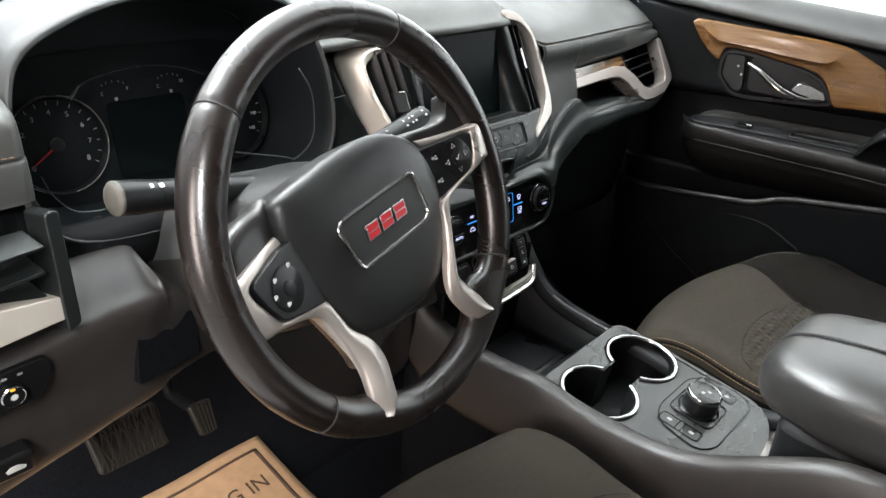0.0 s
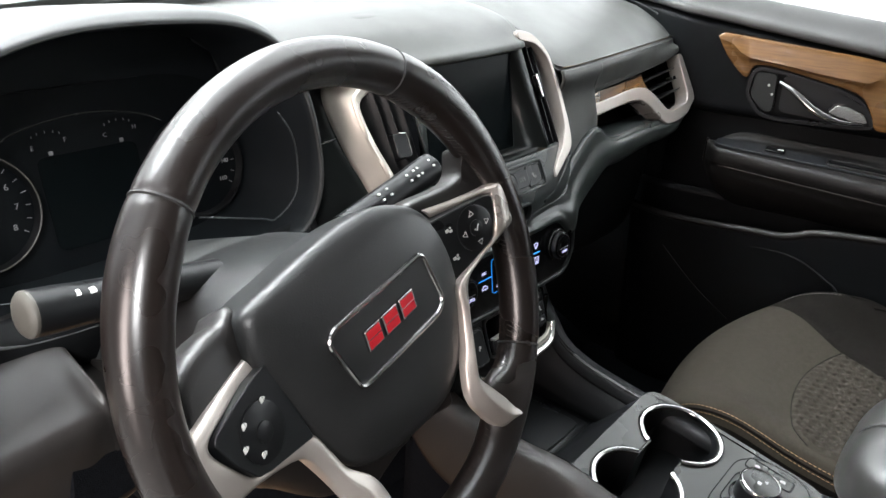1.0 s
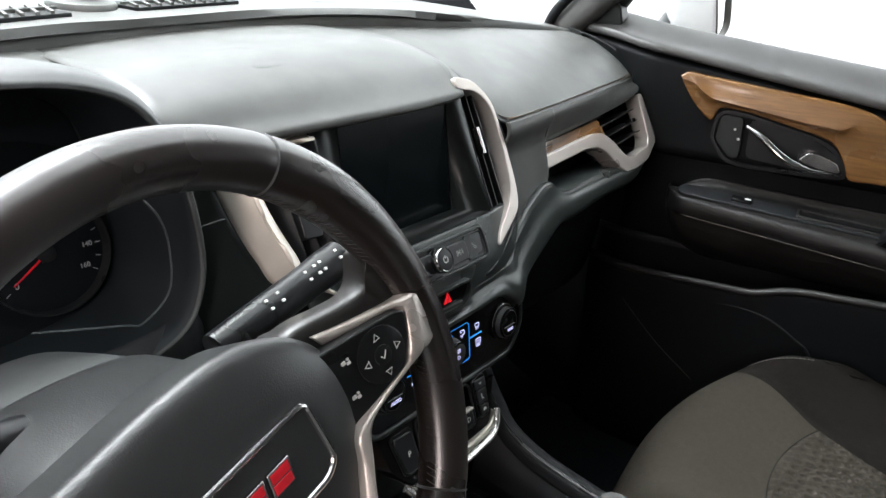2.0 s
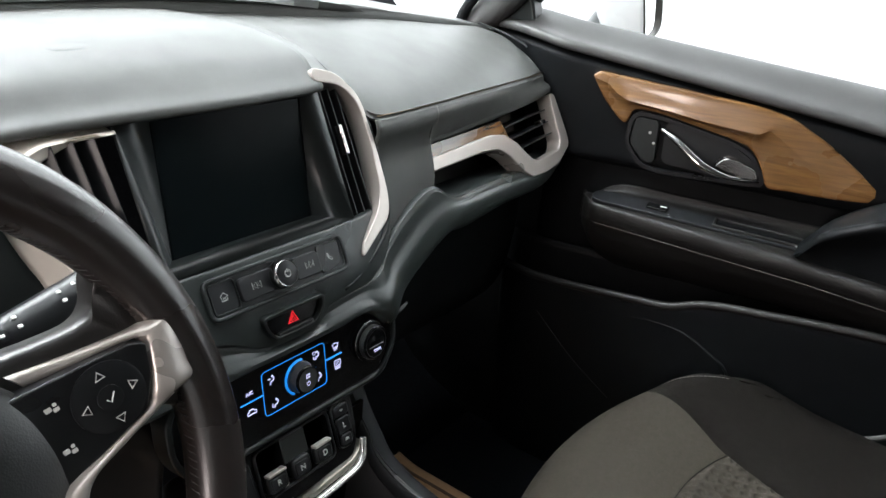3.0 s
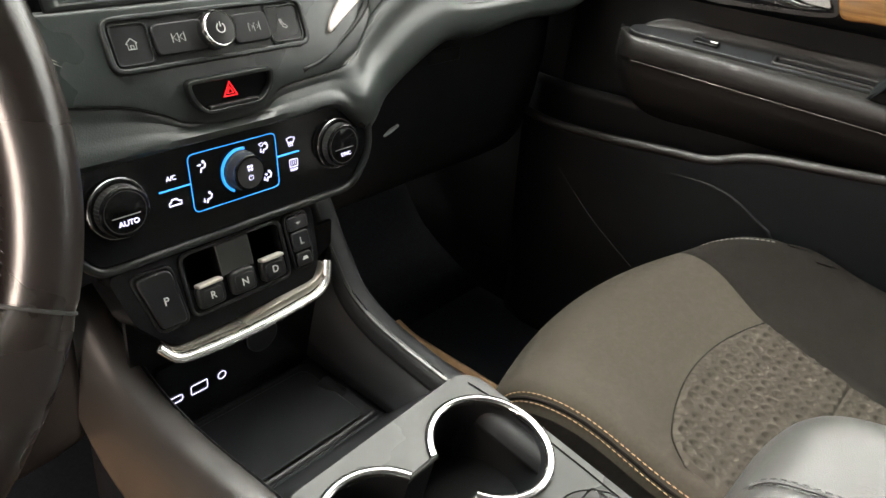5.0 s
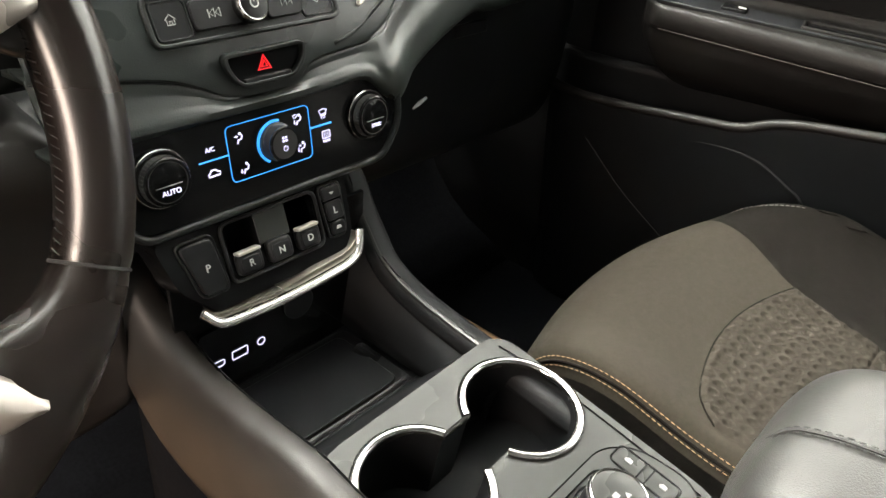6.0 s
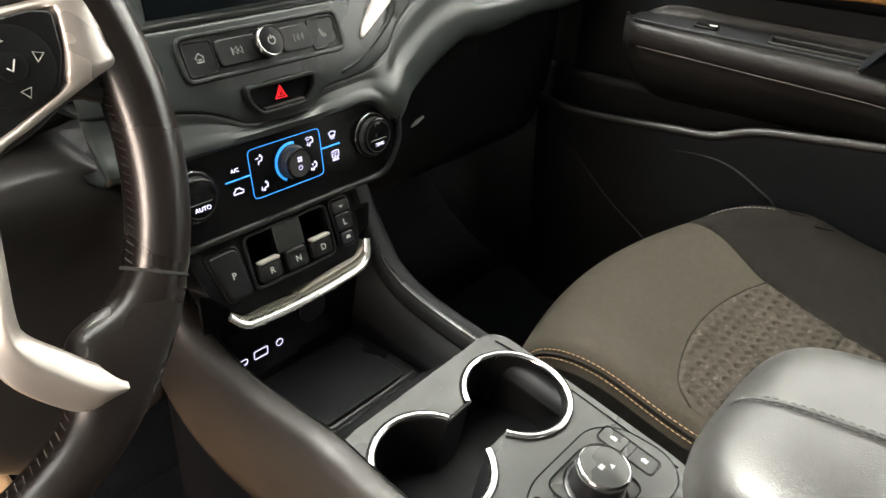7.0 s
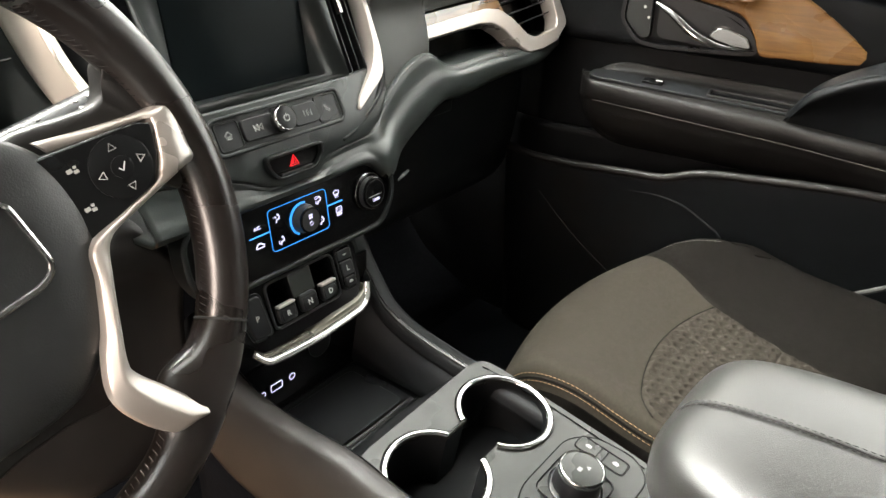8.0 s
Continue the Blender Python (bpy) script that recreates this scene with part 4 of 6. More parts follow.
bar = cat([(-0.092, 0.7745, 0.403), (-0.082, 0.768, 0.393), (-0.066, 0.766, 0.390), (-0.02, 0.764, 0.3895), (0.03, 0.766, 0.3905), (0.052, 0.768, 0.392), (0.064, 0.772, 0.398), (0.069, 0.777, 0.414)], 40)
tube("chrome_bar", bar, 0.0038, BRIGHT, shift, "bright chrome lower bar", n=14, flat=0.8)
loft("brow", [[p + Vector((0, 0.003, 0.0035)), p + Vector((0, 0.0042, 0.0052)), p + Vector((0, 0.006, h)), p + Vector((0, 0.02, h - 0.002))] for p, h in zip(bar[5:36], [0.0062 + 0.0035 * max(0.0, min(1.0, (i - 12) / 3)) for i in range(31)])], 60, 8, PEWTER, shift, "brushed pewter strip above the chrome bar", solid=0.001)

# ---- centre console ----
SL = math.tan(0.14)


def cz(y):
    """Height of the console's top at a length."""
    return 0.347 + (y - 0.597) * SL


con = thing("center_console", "charcoal centre console with chrome-rimmed cupholders and a padded armrest", "console", (0, 0.5, 0.05))
PM = plane_at((0.0, 0.597, 0.347), (0, math.cos(0.14), math.sin(0.14)))


def pl(x, y):
    return (x, (y - 0.597) / math.cos(0.14))


cupL, cupR, rL, rR = Vector((-0.051, 0.578)), Vector((0.061, 0.579)), 0.0465, 0.0455


def arc(c, r, a0, a1, n):
    return [(c.x + r * math.cos(math.radians(a0 + (a1 - a0) * i / (n - 1))), c.y + r * math.sin(math.radians(a0 + (a1 - a0) * i / (n - 1)))) for i in range(n)]


hole = arc(cupL, rL, 26, 334, 40) + arc(cupR, rR, 206, 514, 40)
hole2 = [pl(*q) for q in hole]
lobe = [(0.111 * math.copysign(abs(math.cos(a)) ** 0.8, math.cos(a)), 0.455 - 0.066 * abs(math.sin(a)) ** 0.8) for a in [math.pi + math.pi * i / 24 for i in range(25)]]
outer = [pl(*q) for q in lobe + rounded([(0.111, 0.5), (0.112, 0.645), (-0.1, 0.640), (-0.111, 0.5)], 0.026)[5:15]]
pierced("cup_plate", outer, [hole2], PM, -0.006, 0.0, CONSOLE, con, "satin charcoal cupholder plate")
nh = len(hole2)
tube("chrome_rim", [PM @ Vector((*pl(*q), 0.0015)) for q in arc(cupL, rL + 0.002, 26, 334, 48)], 0.0037, CHROME, con, "chrome cupholder rim", n=12, up=(0, 0, 1), flat=0.6)
tube("chrome_rim", [PM @ Vector((*pl(*q), 0.0015)) for q in arc(cupR, rR + 0.002, 206, 514, 48)], 0.0037, CHROME, con, "chrome cupholder rim", n=12, up=(0, 0, 1), flat=0.6)
tube("chrome_link", [PM @ Vector((*pl(*q), 0.0005)) for q in (hole[0], hole[-1])], 0.002, CONSOLE, con, n=8)
wall = [PM @ Vector((x, y, z)) for z in (-0.003, -0.07) for x, y in hole2]
finish("cup_well", wall, [(i, (i + 1) % nh, nh + (i + 1) % nh, nh + i) for i in range(nh)] + [tuple(range(nh, 2 * nh))], MATTE, con)
# side panels
lipL = [(0.86, 0.415), (0.835, 0.385), (0.805, 0.362), (0.76, 0.35), (0.70, 0.350), (0.64, 0.354), (0.58, 0.345), (0.51, 0.343), (0.45, 0.35), (0.40, 0.37), (0.35, 0.40), (0.29, 0.43), (0.2, 0.44)]
lipR = [(0.86, 0.46), (0.833, 0.438), (0.817, 0.412), (0.799, 0.388), (0.777, 0.363), (0.735, 0.346), (0.665, 0.336), (0.62, 0.333), (0.56, 0.326), (0.51, 0.319), (0.45, 0.311), (0.40, 0.318), (0.35, 0.35), (0.29, 0.39), (0.2, 0.41)]
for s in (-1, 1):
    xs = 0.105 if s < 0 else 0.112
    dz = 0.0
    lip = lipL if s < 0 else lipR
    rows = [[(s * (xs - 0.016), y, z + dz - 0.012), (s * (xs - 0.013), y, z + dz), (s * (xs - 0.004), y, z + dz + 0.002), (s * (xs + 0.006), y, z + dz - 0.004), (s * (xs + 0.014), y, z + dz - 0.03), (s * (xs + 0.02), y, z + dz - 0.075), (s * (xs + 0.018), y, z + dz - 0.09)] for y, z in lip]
    # driver side takes the warm-lit tint, passenger side stays matte black
    loft("side_panel", rows, 50, 24, CONSIDE if s < 0 else MATTE, con, "charcoal side panel tinted for warm side light" if s < 0 else "", solid=0.004)
    rows = [[(s * (xs + 0.012), y, z + dz - 0.08), (s * (xs + 0.012), y, 0.0)] for y, z in lip]
    loft("lower_side", rows, 20, 4, CARPET, con, "black carpeted lower side", solid=0.004)
    tube("edge_trim", [(s * (xs - 0.012), y, z + dz + (0.001 if s < 0 else 0.0035)) for y, z in [(p[0], p[1]) for p in cat([(y, z, 0) for y, z in lip[:8]], 40)]], 0.0042 if s < 0 else 0.0032, GLOSS if s < 0 else CONSOLE, con, n=8)
tube("groove", cat([(-0.1015, y, z + 0.0016) for y, z in lipL], 50), 0.0011, GLOSS, con, n=6)
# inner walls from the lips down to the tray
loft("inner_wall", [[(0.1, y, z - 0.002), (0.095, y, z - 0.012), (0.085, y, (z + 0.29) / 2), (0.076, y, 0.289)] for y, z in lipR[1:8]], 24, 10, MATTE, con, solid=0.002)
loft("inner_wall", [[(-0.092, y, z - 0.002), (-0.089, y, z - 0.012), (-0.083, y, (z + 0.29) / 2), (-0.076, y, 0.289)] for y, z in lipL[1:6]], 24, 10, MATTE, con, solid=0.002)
# tray
frame_prism("tray_wall", rounded(rect(-0.094, 0.636, 0.098, 0.805), 0.012), rounded(rect(-0.076, 0.70, 0.074, 0.803), 0.012), I4, 0.28, 0.284, MATTE, con)
rows = [[(-0.1, y, 0.35), (-0.094, y, 0.345), (-0.08, y, 0.292), (-0.07, y, 0.283), (0.068, y, 0.283), (0.078, y, 0.292), (0.096, y, 0.335), (0.1, y, 0.34)] for y in (0.81, 0.75, 0.705)]
loft("tray", rows, 12, 60, SATIN, con, solid=0.003)
rows = [[(x, 0.704, 0.284), (x, 0.695, 0.29), (x, 0.65, 0.342), (x, 0.64, 0.349)] for x in (-0.098, 0.0, 0.1)]
loft("tray_front", rows, 6, 20, MATTE, con, solid=0.003)
mat_poly = rounded(rect(-0.062, 0.712, 0.062, 0.795), 0.01)
prism("tray_mat", mat_poly, I4, 0.2835, 0.286, SATIN, con, "black rubber tray mat", bevel=0.001)
prism("back_wall", rect(-0.1, -0.06, 0.1, 0.09), plane_at((0, 0.806, 0.34), (0, 0, 1)), -0.004, 0.0, GLOSS, con)
UM = plane_at((-0.02, 0.805, 0.322), (0, 0, 1))
ports = thing("port_panel", "black socket panel with lit outlines of the charging ports", "socket", (0, 0.805, 0.3))
prism("plate", rounded(rect(-0.062, -0.03, 0.02, 0.034), 0.004), UM, 0.0, 0.0015, GLOSS, ports)
tube("port_outline", [UM @ Vector((x, y, 0.0022)) for x, y in rounded(rect(-0.033, -0.0058, -0.0175, 0.0032), 0.0015)], 0.00055, GLOWW, ports, n=6, closed=True)
tube("port_outline", [UM @ Vector((x, y, 0.0022)) for x, y in rounded(rect(-0.054, -0.0052, -0.041, 0.0008), 0.003)], 0.00055, GLOWW, ports, n=6, closed=True)
tube("port_outline", [UM @ Vector((x, y, 0.0022)) for x, y in disc(-0.003, -0.0005, 0.0038)], 0.00055, GLOWW, ports, n=6, closed=True)
prism("power_socket", disc(0.04, 0.02, 0.016), UM, 0.0, 0.003, SATIN, ports, "round capped power socket", bevel=0.001)
tube("plate_groove", [PM @ Vector((*pl(x, y), 0.0002)) for x, y in ((0.102, 0.44), (0.1035, 0.52), (0.1035, 0.6), (0.098, 0.632))], 0.0008, GLOSS, con, n=6)
# knob plate
kp = [pl(*q) for q in rounded([(-0.044, 0.445), (-0.02, 0.43), (0.09, 0.43), (0.108, 0.452), (0.102, 0.495), (0.078, 0.515), (-0.01, 0.515), (-0.036, 0.5)], 0.014)]
frame_prism("plate_edge", kp, offset(kp, 0.0012), PM, -0.001, 0.0018, GLOSS, con, bevel=0.0004)
prism("knob_plate", offset(kp, 0.0012), PM, -0.003, 0.0012, CONSOLE, con)
mode = thing("drive_mode_knob", "black drive mode knob with a chrome rim on the console", "knob", (0.028, 0.478, 0.33))
KM = PM @ pose(*pl(0.03, 0.478), 0.001)
frame_prism("seat_ring", rounded(rect(-0.031, -0.029, 0.031, 0.029), 0.012), offset(rounded(rect(-0.031, -0.029, 0.031, 0.029), 0.012), 0.0012), KM, -0.001, 0.0022, GLOSS, mode, bevel=0.0004)
lathe("base", [(0.026, 0), (0.026, 0.002), (0.0235, 0.004)], KM, GLOSS, mode)
lathe("grip", [(0.0225, 0.003), (0.0215, 0.022), (0.0205, 0.025)], KM, SATIN, mode)
lathe("rim", [(0.0218, 0.022), (0.0222, 0.0255), (0.0214, 0.0272), (0.0202, 0.0278), (0.0198, 0.0276), (0.0198, 0.024)], KM, CHROME, mode, "chrome rim")
lathe("cap", [(0.0198, 0.024), (0.0198, 0.0268), (0.016, 0.0274), (0.004, 0.0277)], KM, CONSOLE, mode)
mark("icon", [(-0.006, -0.001), (-0.001, -0.001), (-0.001, 0.003), (-0.006, 0.003)], KM, DIM, mode, 0.0278)
mark("icon", [(0.001, -0.006), (0.006, -0.006), (0.004, -0.002)], KM, DIM, mode, 0.0278)
for cx in (-0.022, 0.084):
    bp = prism("toggle_button", rounded([pl(cx + a, 0.478 + b) for a, b in ((-0.009, -0.026), (0.009, -0.026), (0.009, 0.026), (-0.009, 0.026))], 0.005), PM, 0.0, 0.0018, CONSOLE, con, bevel=0.0008)
    edge_line = rounded([pl(cx + a, 0.478 + b) for a, b in ((-0.0105, -0.0275), (0.0105, -0.0275), (0.0105, 0.0275), (-0.0105, 0.0275))], 0.006)
    frame_prism("button_edge", edge_line, offset(edge_line, 0.0013), PM, 0.0, 0.002, GLOSS, bp, bevel=0.0003)
    for o in (-0.0035, 0.0035):
        prism("bar", [pl(cx + a, 0.478 + o + b) for a, b in ((-0.009, -0.0006), (0.009, -0.0006), (0.009, 0.0006), (-0.009, 0.0006))], PM, 0.0015, 0.0024, GLOSS, bp)
    for o in (-0.015, 0.015):
        mark("icon", [pl(cx + a, 0.478 + o + b) for a, b in ((-0.002, -0.003), (0.002, -0.003), (0.0025, 0.001), (0.0, 0.0032), (-0.002, 0.002))], PM, DIM, bp, 0.0021)
# rear slope, bin and armrest
rows = [[(x, 0.47, cz(0.47) - 0.016), (x, 0.40, 0.304), (x, 0.375, 0.296), (x, 0.35, 0.29)] for x in (-0.108, 0, 0.11)]
loft("rear_slope", rows, 6, 12, SILVER, con, solid=0.004)
# matte black below a shallow lid, for the shade on the armrest's side
prism("bin", rounded(rect(-0.072, -0.3, 0.118, 0.368), 0.03), I4, 0.05, 0.43, MATTE, con, bevel=0.01)


def ringx(y, x0, x1, z0, z1, p=3.7, n=28):
    out = []
    for i in range(n):
        w = 2 * math.pi * i / n
        c, s = math.cos(w), math.sin(w)
        out.append(((x0 + x1) / 2 + (x1 - x0) / 2 * math.copysign(abs(c) ** (2 / p), c), y, (z0 + z1) / 2 + (z1 - z0) / 2 * math.copysign(abs(s) ** (2 / p), s)))
    return out


arm = [ringx(0.4125, 0.021, 0.064, 0.434, 0.446), ringx(0.4095, -0.006, 0.092, 0.423, 0.459), ringx(0.399, -0.03, 0.112, 0.417, 0.477), ringx(0.379, -0.052, 0.125, 0.414, 0.489), ringx(0.341, -0.07, 0.131, 0.414, 0.497), ringx(0.286, -0.08, 0.133, 0.415, 0.503), ringx(0.136, -0.085, 0.133, 0.418, 0.514), ringx(-0.1, -0.086, 0.133, 0.42, 0.52)]
lid = loft("armrest", arm, 44, 56, ARMREST, con, "padded grey vinyl armrest lid with stitched seam", closed_v=True, caps=True)
for o in (-0.003, 0.003):
    seam = cat([(0.024 + o, 0.4105, 0.449), (0.024 + o, 0.399, 0.4785), (0.024 + o, 0.379, 0.4905), (0.024 + o, 0.341, 0.4985), (0.024 + o, 0.286, 0.504), (0.024 + o, 0.136, 0.515), (0.024 + o, -0.05, 0.52)], 60)
    many("stitching", stitches(seam, 0.0035, 0.0018, 0.0005), DARKTHREAD, lid)
tube("seam", cat([(0.024, 0.4105, 0.4488), (0.024, 0.399, 0.4785), (0.024, 0.379, 0.4905), (0.024, 0.341, 0.4985), (0.024, 0.286, 0.504), (0.024, 0.136, 0.514), (0.056, -0.05, 0.52)], 60), 0.0011, DARKTHREAD, lid, n=6)


# ---- seats ----
def seat(s, label):
    st = thing("car_seat", label, "seat", (s * 0.385, 0.35, 0.0), "front seats")

    def cush(u, v):
        """u across from the console side 0..1, v from front 0 to back 1."""
        x = 0.15 + 0.49 * u
        front = 0.695 - 0.26 * (u - 0.42) ** 2 - (0.02 if u > 0.9 else 0.0)
        y = front - v * (front - 0.02)
        rise = 1 - math.exp(-v * 33)
        z = 0.24 + 0.09 * rise + 0.012 * math.exp(-((v - 0.16) / 0.1) ** 2) - 0.03 * v
        z += 0.018 * math.exp(-((u - 0.88) / 0.09) ** 2) * min(1, v * 6) + 0.008 * math.exp(-((u - 0.03) / 0.08) ** 2)
        z -= 0.006 * math.exp(-((u - 0.47) / 0.25) ** 2) * min(1, v * 4)
        ed = min(u / 0.035, (1 - u) / 0.05, 1)
        z -= 0.05 * (1 - math.sqrt(max(0, 1 - (1 - ed) ** 2)))
        return Vector((s * x, y, z))

    def patch(name, u0, u1, v0, v1, nu, nv, material, parent, lift=0.0, label="", fn=None, push=0.0):
        verts, faces = [], []
        for i in range(nu):
            for j in range(nv):
                u = u0 + (u1 - u0) * i / (nu - 1)
                v = v0 + (v1 - v0) * j / (nv - 1)
                uu, vv, dz = fn(u, v, i / (nu - 1), j / (nv - 1)) if fn else (u, v, 0.0)
                p = cush(uu, vv)
                p.z += lift + dz
                p.x -= s * push
                verts.append(p)
        faces = [(i * nv + j, i * nv + j + 1, (i + 1) * nv + j + 1, (i + 1) * nv + j) for i in range(nu - 1) for j in range(nv - 1)]
        return finish(name, verts, faces, material, parent, label, smooth=60)

    def split(v):
        """Seam between cushion and outer bolster."""
        return float(np.interp(v, (0, 0.07, 0.17, 0.27, 0.45, 0.6, 1), (0.785, 0.741, 0.684, 0.622, 0.552, 0.515, 0.49)))

    def fa(u, v, a, b):
        vq = b ** 1.6
        return split(vq) * a, vq, 0.0

    def fb(u, v, a, b):
        vq = b ** 1.6
        return split(vq) + (1 - split(vq)) * a, vq, -0.004 * math.exp(-(a / 0.03) ** 2)

    cu = patch("cushion", 0, 1, 0, 1, 60, 90, FABRIC, st, label="dark taupe woven cushion", fn=fa)
    patch("bolster", 0, 1, 0, 1, 30, 90, BOLSTER, st, label="taupe side bolster darkened for shade", fn=fb)

    def fi(u, v, a, b):
        v0 = 0.262 + 0.024 * (2 * a - 1) ** 2 + 0.02 * max(0, 1 - a / 0.12) ** 2
        vv = v0 + (0.93 - v0) * b
        uu = 0.045 + (split(vv) - 0.045) * a
        p = cush(uu, vv)
        gx, gy = p.x / 0.0152, p.y / 0.0136
        row = math.floor(gy)
        fx, fy = (gx + 0.5 * (row % 2)) % 1 - 0.5, gy % 1 - 0.5
        r = math.hypot(fx * 0.0152, fy * 0.0136) / 0.0071
        d = min(max((0.92 - r) / 0.62, 0.0), 1.0)
        d = d * d * (3 - 2 * d)
        edge = min(a / 0.02, (1 - a) / 0.02, b / 0.015, 1)
        return uu, vv, (0.0046 * edge - 0.0027 * d * edge - 0.004 * math.exp(-((p.y - 0.395) / 0.0022) ** 2))

    patch("insert", 0, 1, 0, 1, *((310, 430) if s > 0 else (90, 120)), INSERT, st, 0.0004, "dimpled woven seat insert", fn=fi)
    front_edge = [fi(0, 0, i / 40, 0.0)[:2] for i in range(41)]
    tube("insert_seam", [cush(u, v) + Vector((0, 0, 0.0008)) for u, v in front_edge], 0.0007, BOLSTER, cu, n=6)
    patch("side_strip", 0.0, 0.0042, 0.0, 1, 8, 90, BOLSTER, st, 0.0, "black side face", push=0.0014)
    # skirt round the cushion
    ring = [cush(0, v) for v in [1 - i / 20 for i in range(21)]] + [cush(u, 0) for u in [i / 30 for i in range(31)]] + [cush(1, v) for v in [i / 20 for i in range(21)]]
    c = Vector((s * 0.385, 0.35, 0))
    rows = []
    for f, h in ((1.0, 0.0), (1.02, -0.03), (1.0, -0.08), (0.93, -0.16)):
        rows.append([Vector((c.x + (p.x - c.x) * f, c.y + (p.y - c.y) * f, max(p.z + h, 0.06))) for p in ring])
    verts = [p for r in rows for p in r]
    n = len(ring)
    finish("skirt", verts, [(i * n + j, i * n + j + 1, (i + 1) * n + j + 1, (i + 1) * n + j) for i in range(3) for j in range(n - 1)], BOLSTER, st, smooth=60)
    box("base", Matrix.Translation((s * 0.385, 0.32, 0.09)), 0.40, 0.56, 0.17, DARK, st, "black seat base", bevel=0.02)
    for o in (0.0045, 0.0105) if s > 0 else ():
        many("stitching", stitches([cush(o + 0.004 * (1 - v), v) + Vector((-0.0004 * s, 0, 0.0009)) for v in [0.025 + 0.5 * i / 60 for i in range(61)]], 0.0038, 0.0018, 0.00055), TAN, cu)
    tube("piping", [cush(0.0072 + 0.004 * (1 - v), v) + Vector((0, 0, 0.0)) for v in [0.02 + 0.55 * i / 60 for i in range(61)]], 0.0016, BOLSTER, cu, n=6)
    many("edge_stitching", stitches([cush(0.81 + 0.065 * i / 40, 0.012 + 0.16 * (i / 40) ** 2) + Vector((0, 0, 0.0006)) for i in range(41)], 0.004, 0.002, 0.0005), GREYTHREAD, cu)
    return st


seat(1, "dark taupe cloth passenger seat cushion with dimpled insert")
seat(-1, "dark taupe cloth driver seat cushion with dimpled insert")

# ---- steering wheel ----
TILT = math.radians(21)
WM0 = plane_at((-0.373, 0.655, 0.648), (0, math.sin(TILT), math.cos(TILT)), (0.9962, 0.0872, 0))
WM = WM0 @ pose(0, 0, 0, 0, 0, 11)
wheel = thing("steering_wheel", "black leather steering wheel with satin silver spokes, turned slightly", "steering wheel", (-0.373, 0.655, 0.648))


def wp(x, y, z=0.0):
    return WM @ Vector((x, y, z))


def rim_point(deg, w, grow=1.0):
    a = math.radians(deg)
    R = 0.1745
    g = 1 + 0.1 * math.exp(-((deg % 360 - 40) / 16) ** 2) + 0.1 * math.exp(-((deg % 360 - 140) / 16) ** 2)
    neck = 1.15 * math.exp(-((deg % 360 - 303) / 8.5) ** 2) + 0.4 * math.exp(-((deg % 360 - 238) / 8.5) ** 2) if math.cos(w) < 0 else 0.0
    r = R + 0.0165 * g * grow * math.cos(w) * (1 + neck)
    return wp(r * math.cos(a) + 0.0065, r * math.sin(a), 0.0175 * g * grow * math.sin(w) - 0.008)


n, m = 320, 20
SEAMS = (54.5, 127, 218, 319)
verts, faces = [], []
for i in range(n):
    d = 360 * i / n
    near = min(abs(d - q) for q in SEAMS)
    for j in range(m):
        verts.append(rim_point(d, 2 * math.pi * j / m, 1.0 - 0.05 * math.exp(-(near / 0.8) ** 2)))
faces = [(i * m + j, i * m + (j + 1) % m, ((i + 1) % n) * m + (j + 1) % m, ((i + 1) % n) * m + j) for i in range(n) for j in range(m)]
finish("rim", verts, faces, LEATHER, wheel, "black leather rim tinted for warm light", smooth=80)
for q in SEAMS:
    tube("rim_seam", [rim_point(q, 2 * math.pi * j / 24, 0.962) for j in range(24)], 0.0011, DARKTHREAD, wheel, n=5, closed=True)
for a0, a1 in ((-40, 54), (128, 217), (272, 300), (222, 234)):
    ch = []
    steps = int((a1 - a0) / 1.55)
    for i in range(steps):
        d = a0 + (a1 - a0) * i / (steps - 1)
        ch.append(tube_data([rim_point(d, math.pi - 0.3, 1.0), rim_point(d + 0.5, math.pi - 0.12, 1.015), rim_point(d + 0.9, math.pi + 0.06, 1.0)], 0.00032, 5))
    many("stitching", ch, DOORTHREAD if a0 > 200 else DARKTHREAD, wheel)
hub = cat([(x, y, 0) for x, y in ((-0.08, 0.061), (-0.044, 0.065), (-0.005, 0.068), (0.03, 0.067), (0.058, 0.061), (0.084, 0.046), (0.1, 0.025), (0.105, 0.0), (0.102, -0.022), (0.094, -0.046), (0.077, -0.074), (0.057, -0.091), (0.034, -0.098), (-0.004, -0.096), (-0.036, -0.09), (-0.056, -0.08), (-0.068, -0.065), (-0.076, -0.04), (-0.085, -0.004), (-0.092, 0.028), (-0.089, 0.05))], 84, True)
hub_mid = Vector((0.008, -0.01))
loft("airbag_cover", [[wp(hub_mid.x + (p.x - hub_mid.x) * s, hub_mid.y + (p.y - hub_mid.y) * s, z) for p in hub] for s, z in ((0.95, -0.05), (0.985, -0.03), (1.0, -0.0185), (0.985, -0.013), (0.93, -0.0085), (0.8, -0.0045), (0.6, -0.002), (0.3, -0.0008), (0.01, -0.0005))], 48, 84, AIRBAG, wheel, "grained black airbag cover", closed_v=True)
prism("lower_cover", rounded([(-0.08, -0.045), (0.09, -0.045), (0.076, -0.085), (0.064, -0.1), (0.062, -0.122), (0.035, -0.113), (0.0, -0.109), (-0.035, -0.113), (-0.06, -0.122), (-0.062, -0.1)], 0.008), WM, -0.05, -0.03, LEATHER, wheel, "leather lower hub cover between the spokes", bevel=0.006, seg=3)
plate = rounded([(-0.037, -0.028), (0.055, -0.028), (0.0645, -0.022), (0.061, 0.0195), (-0.04, 0.0195), (-0.047, 0.0135)], 0.006)
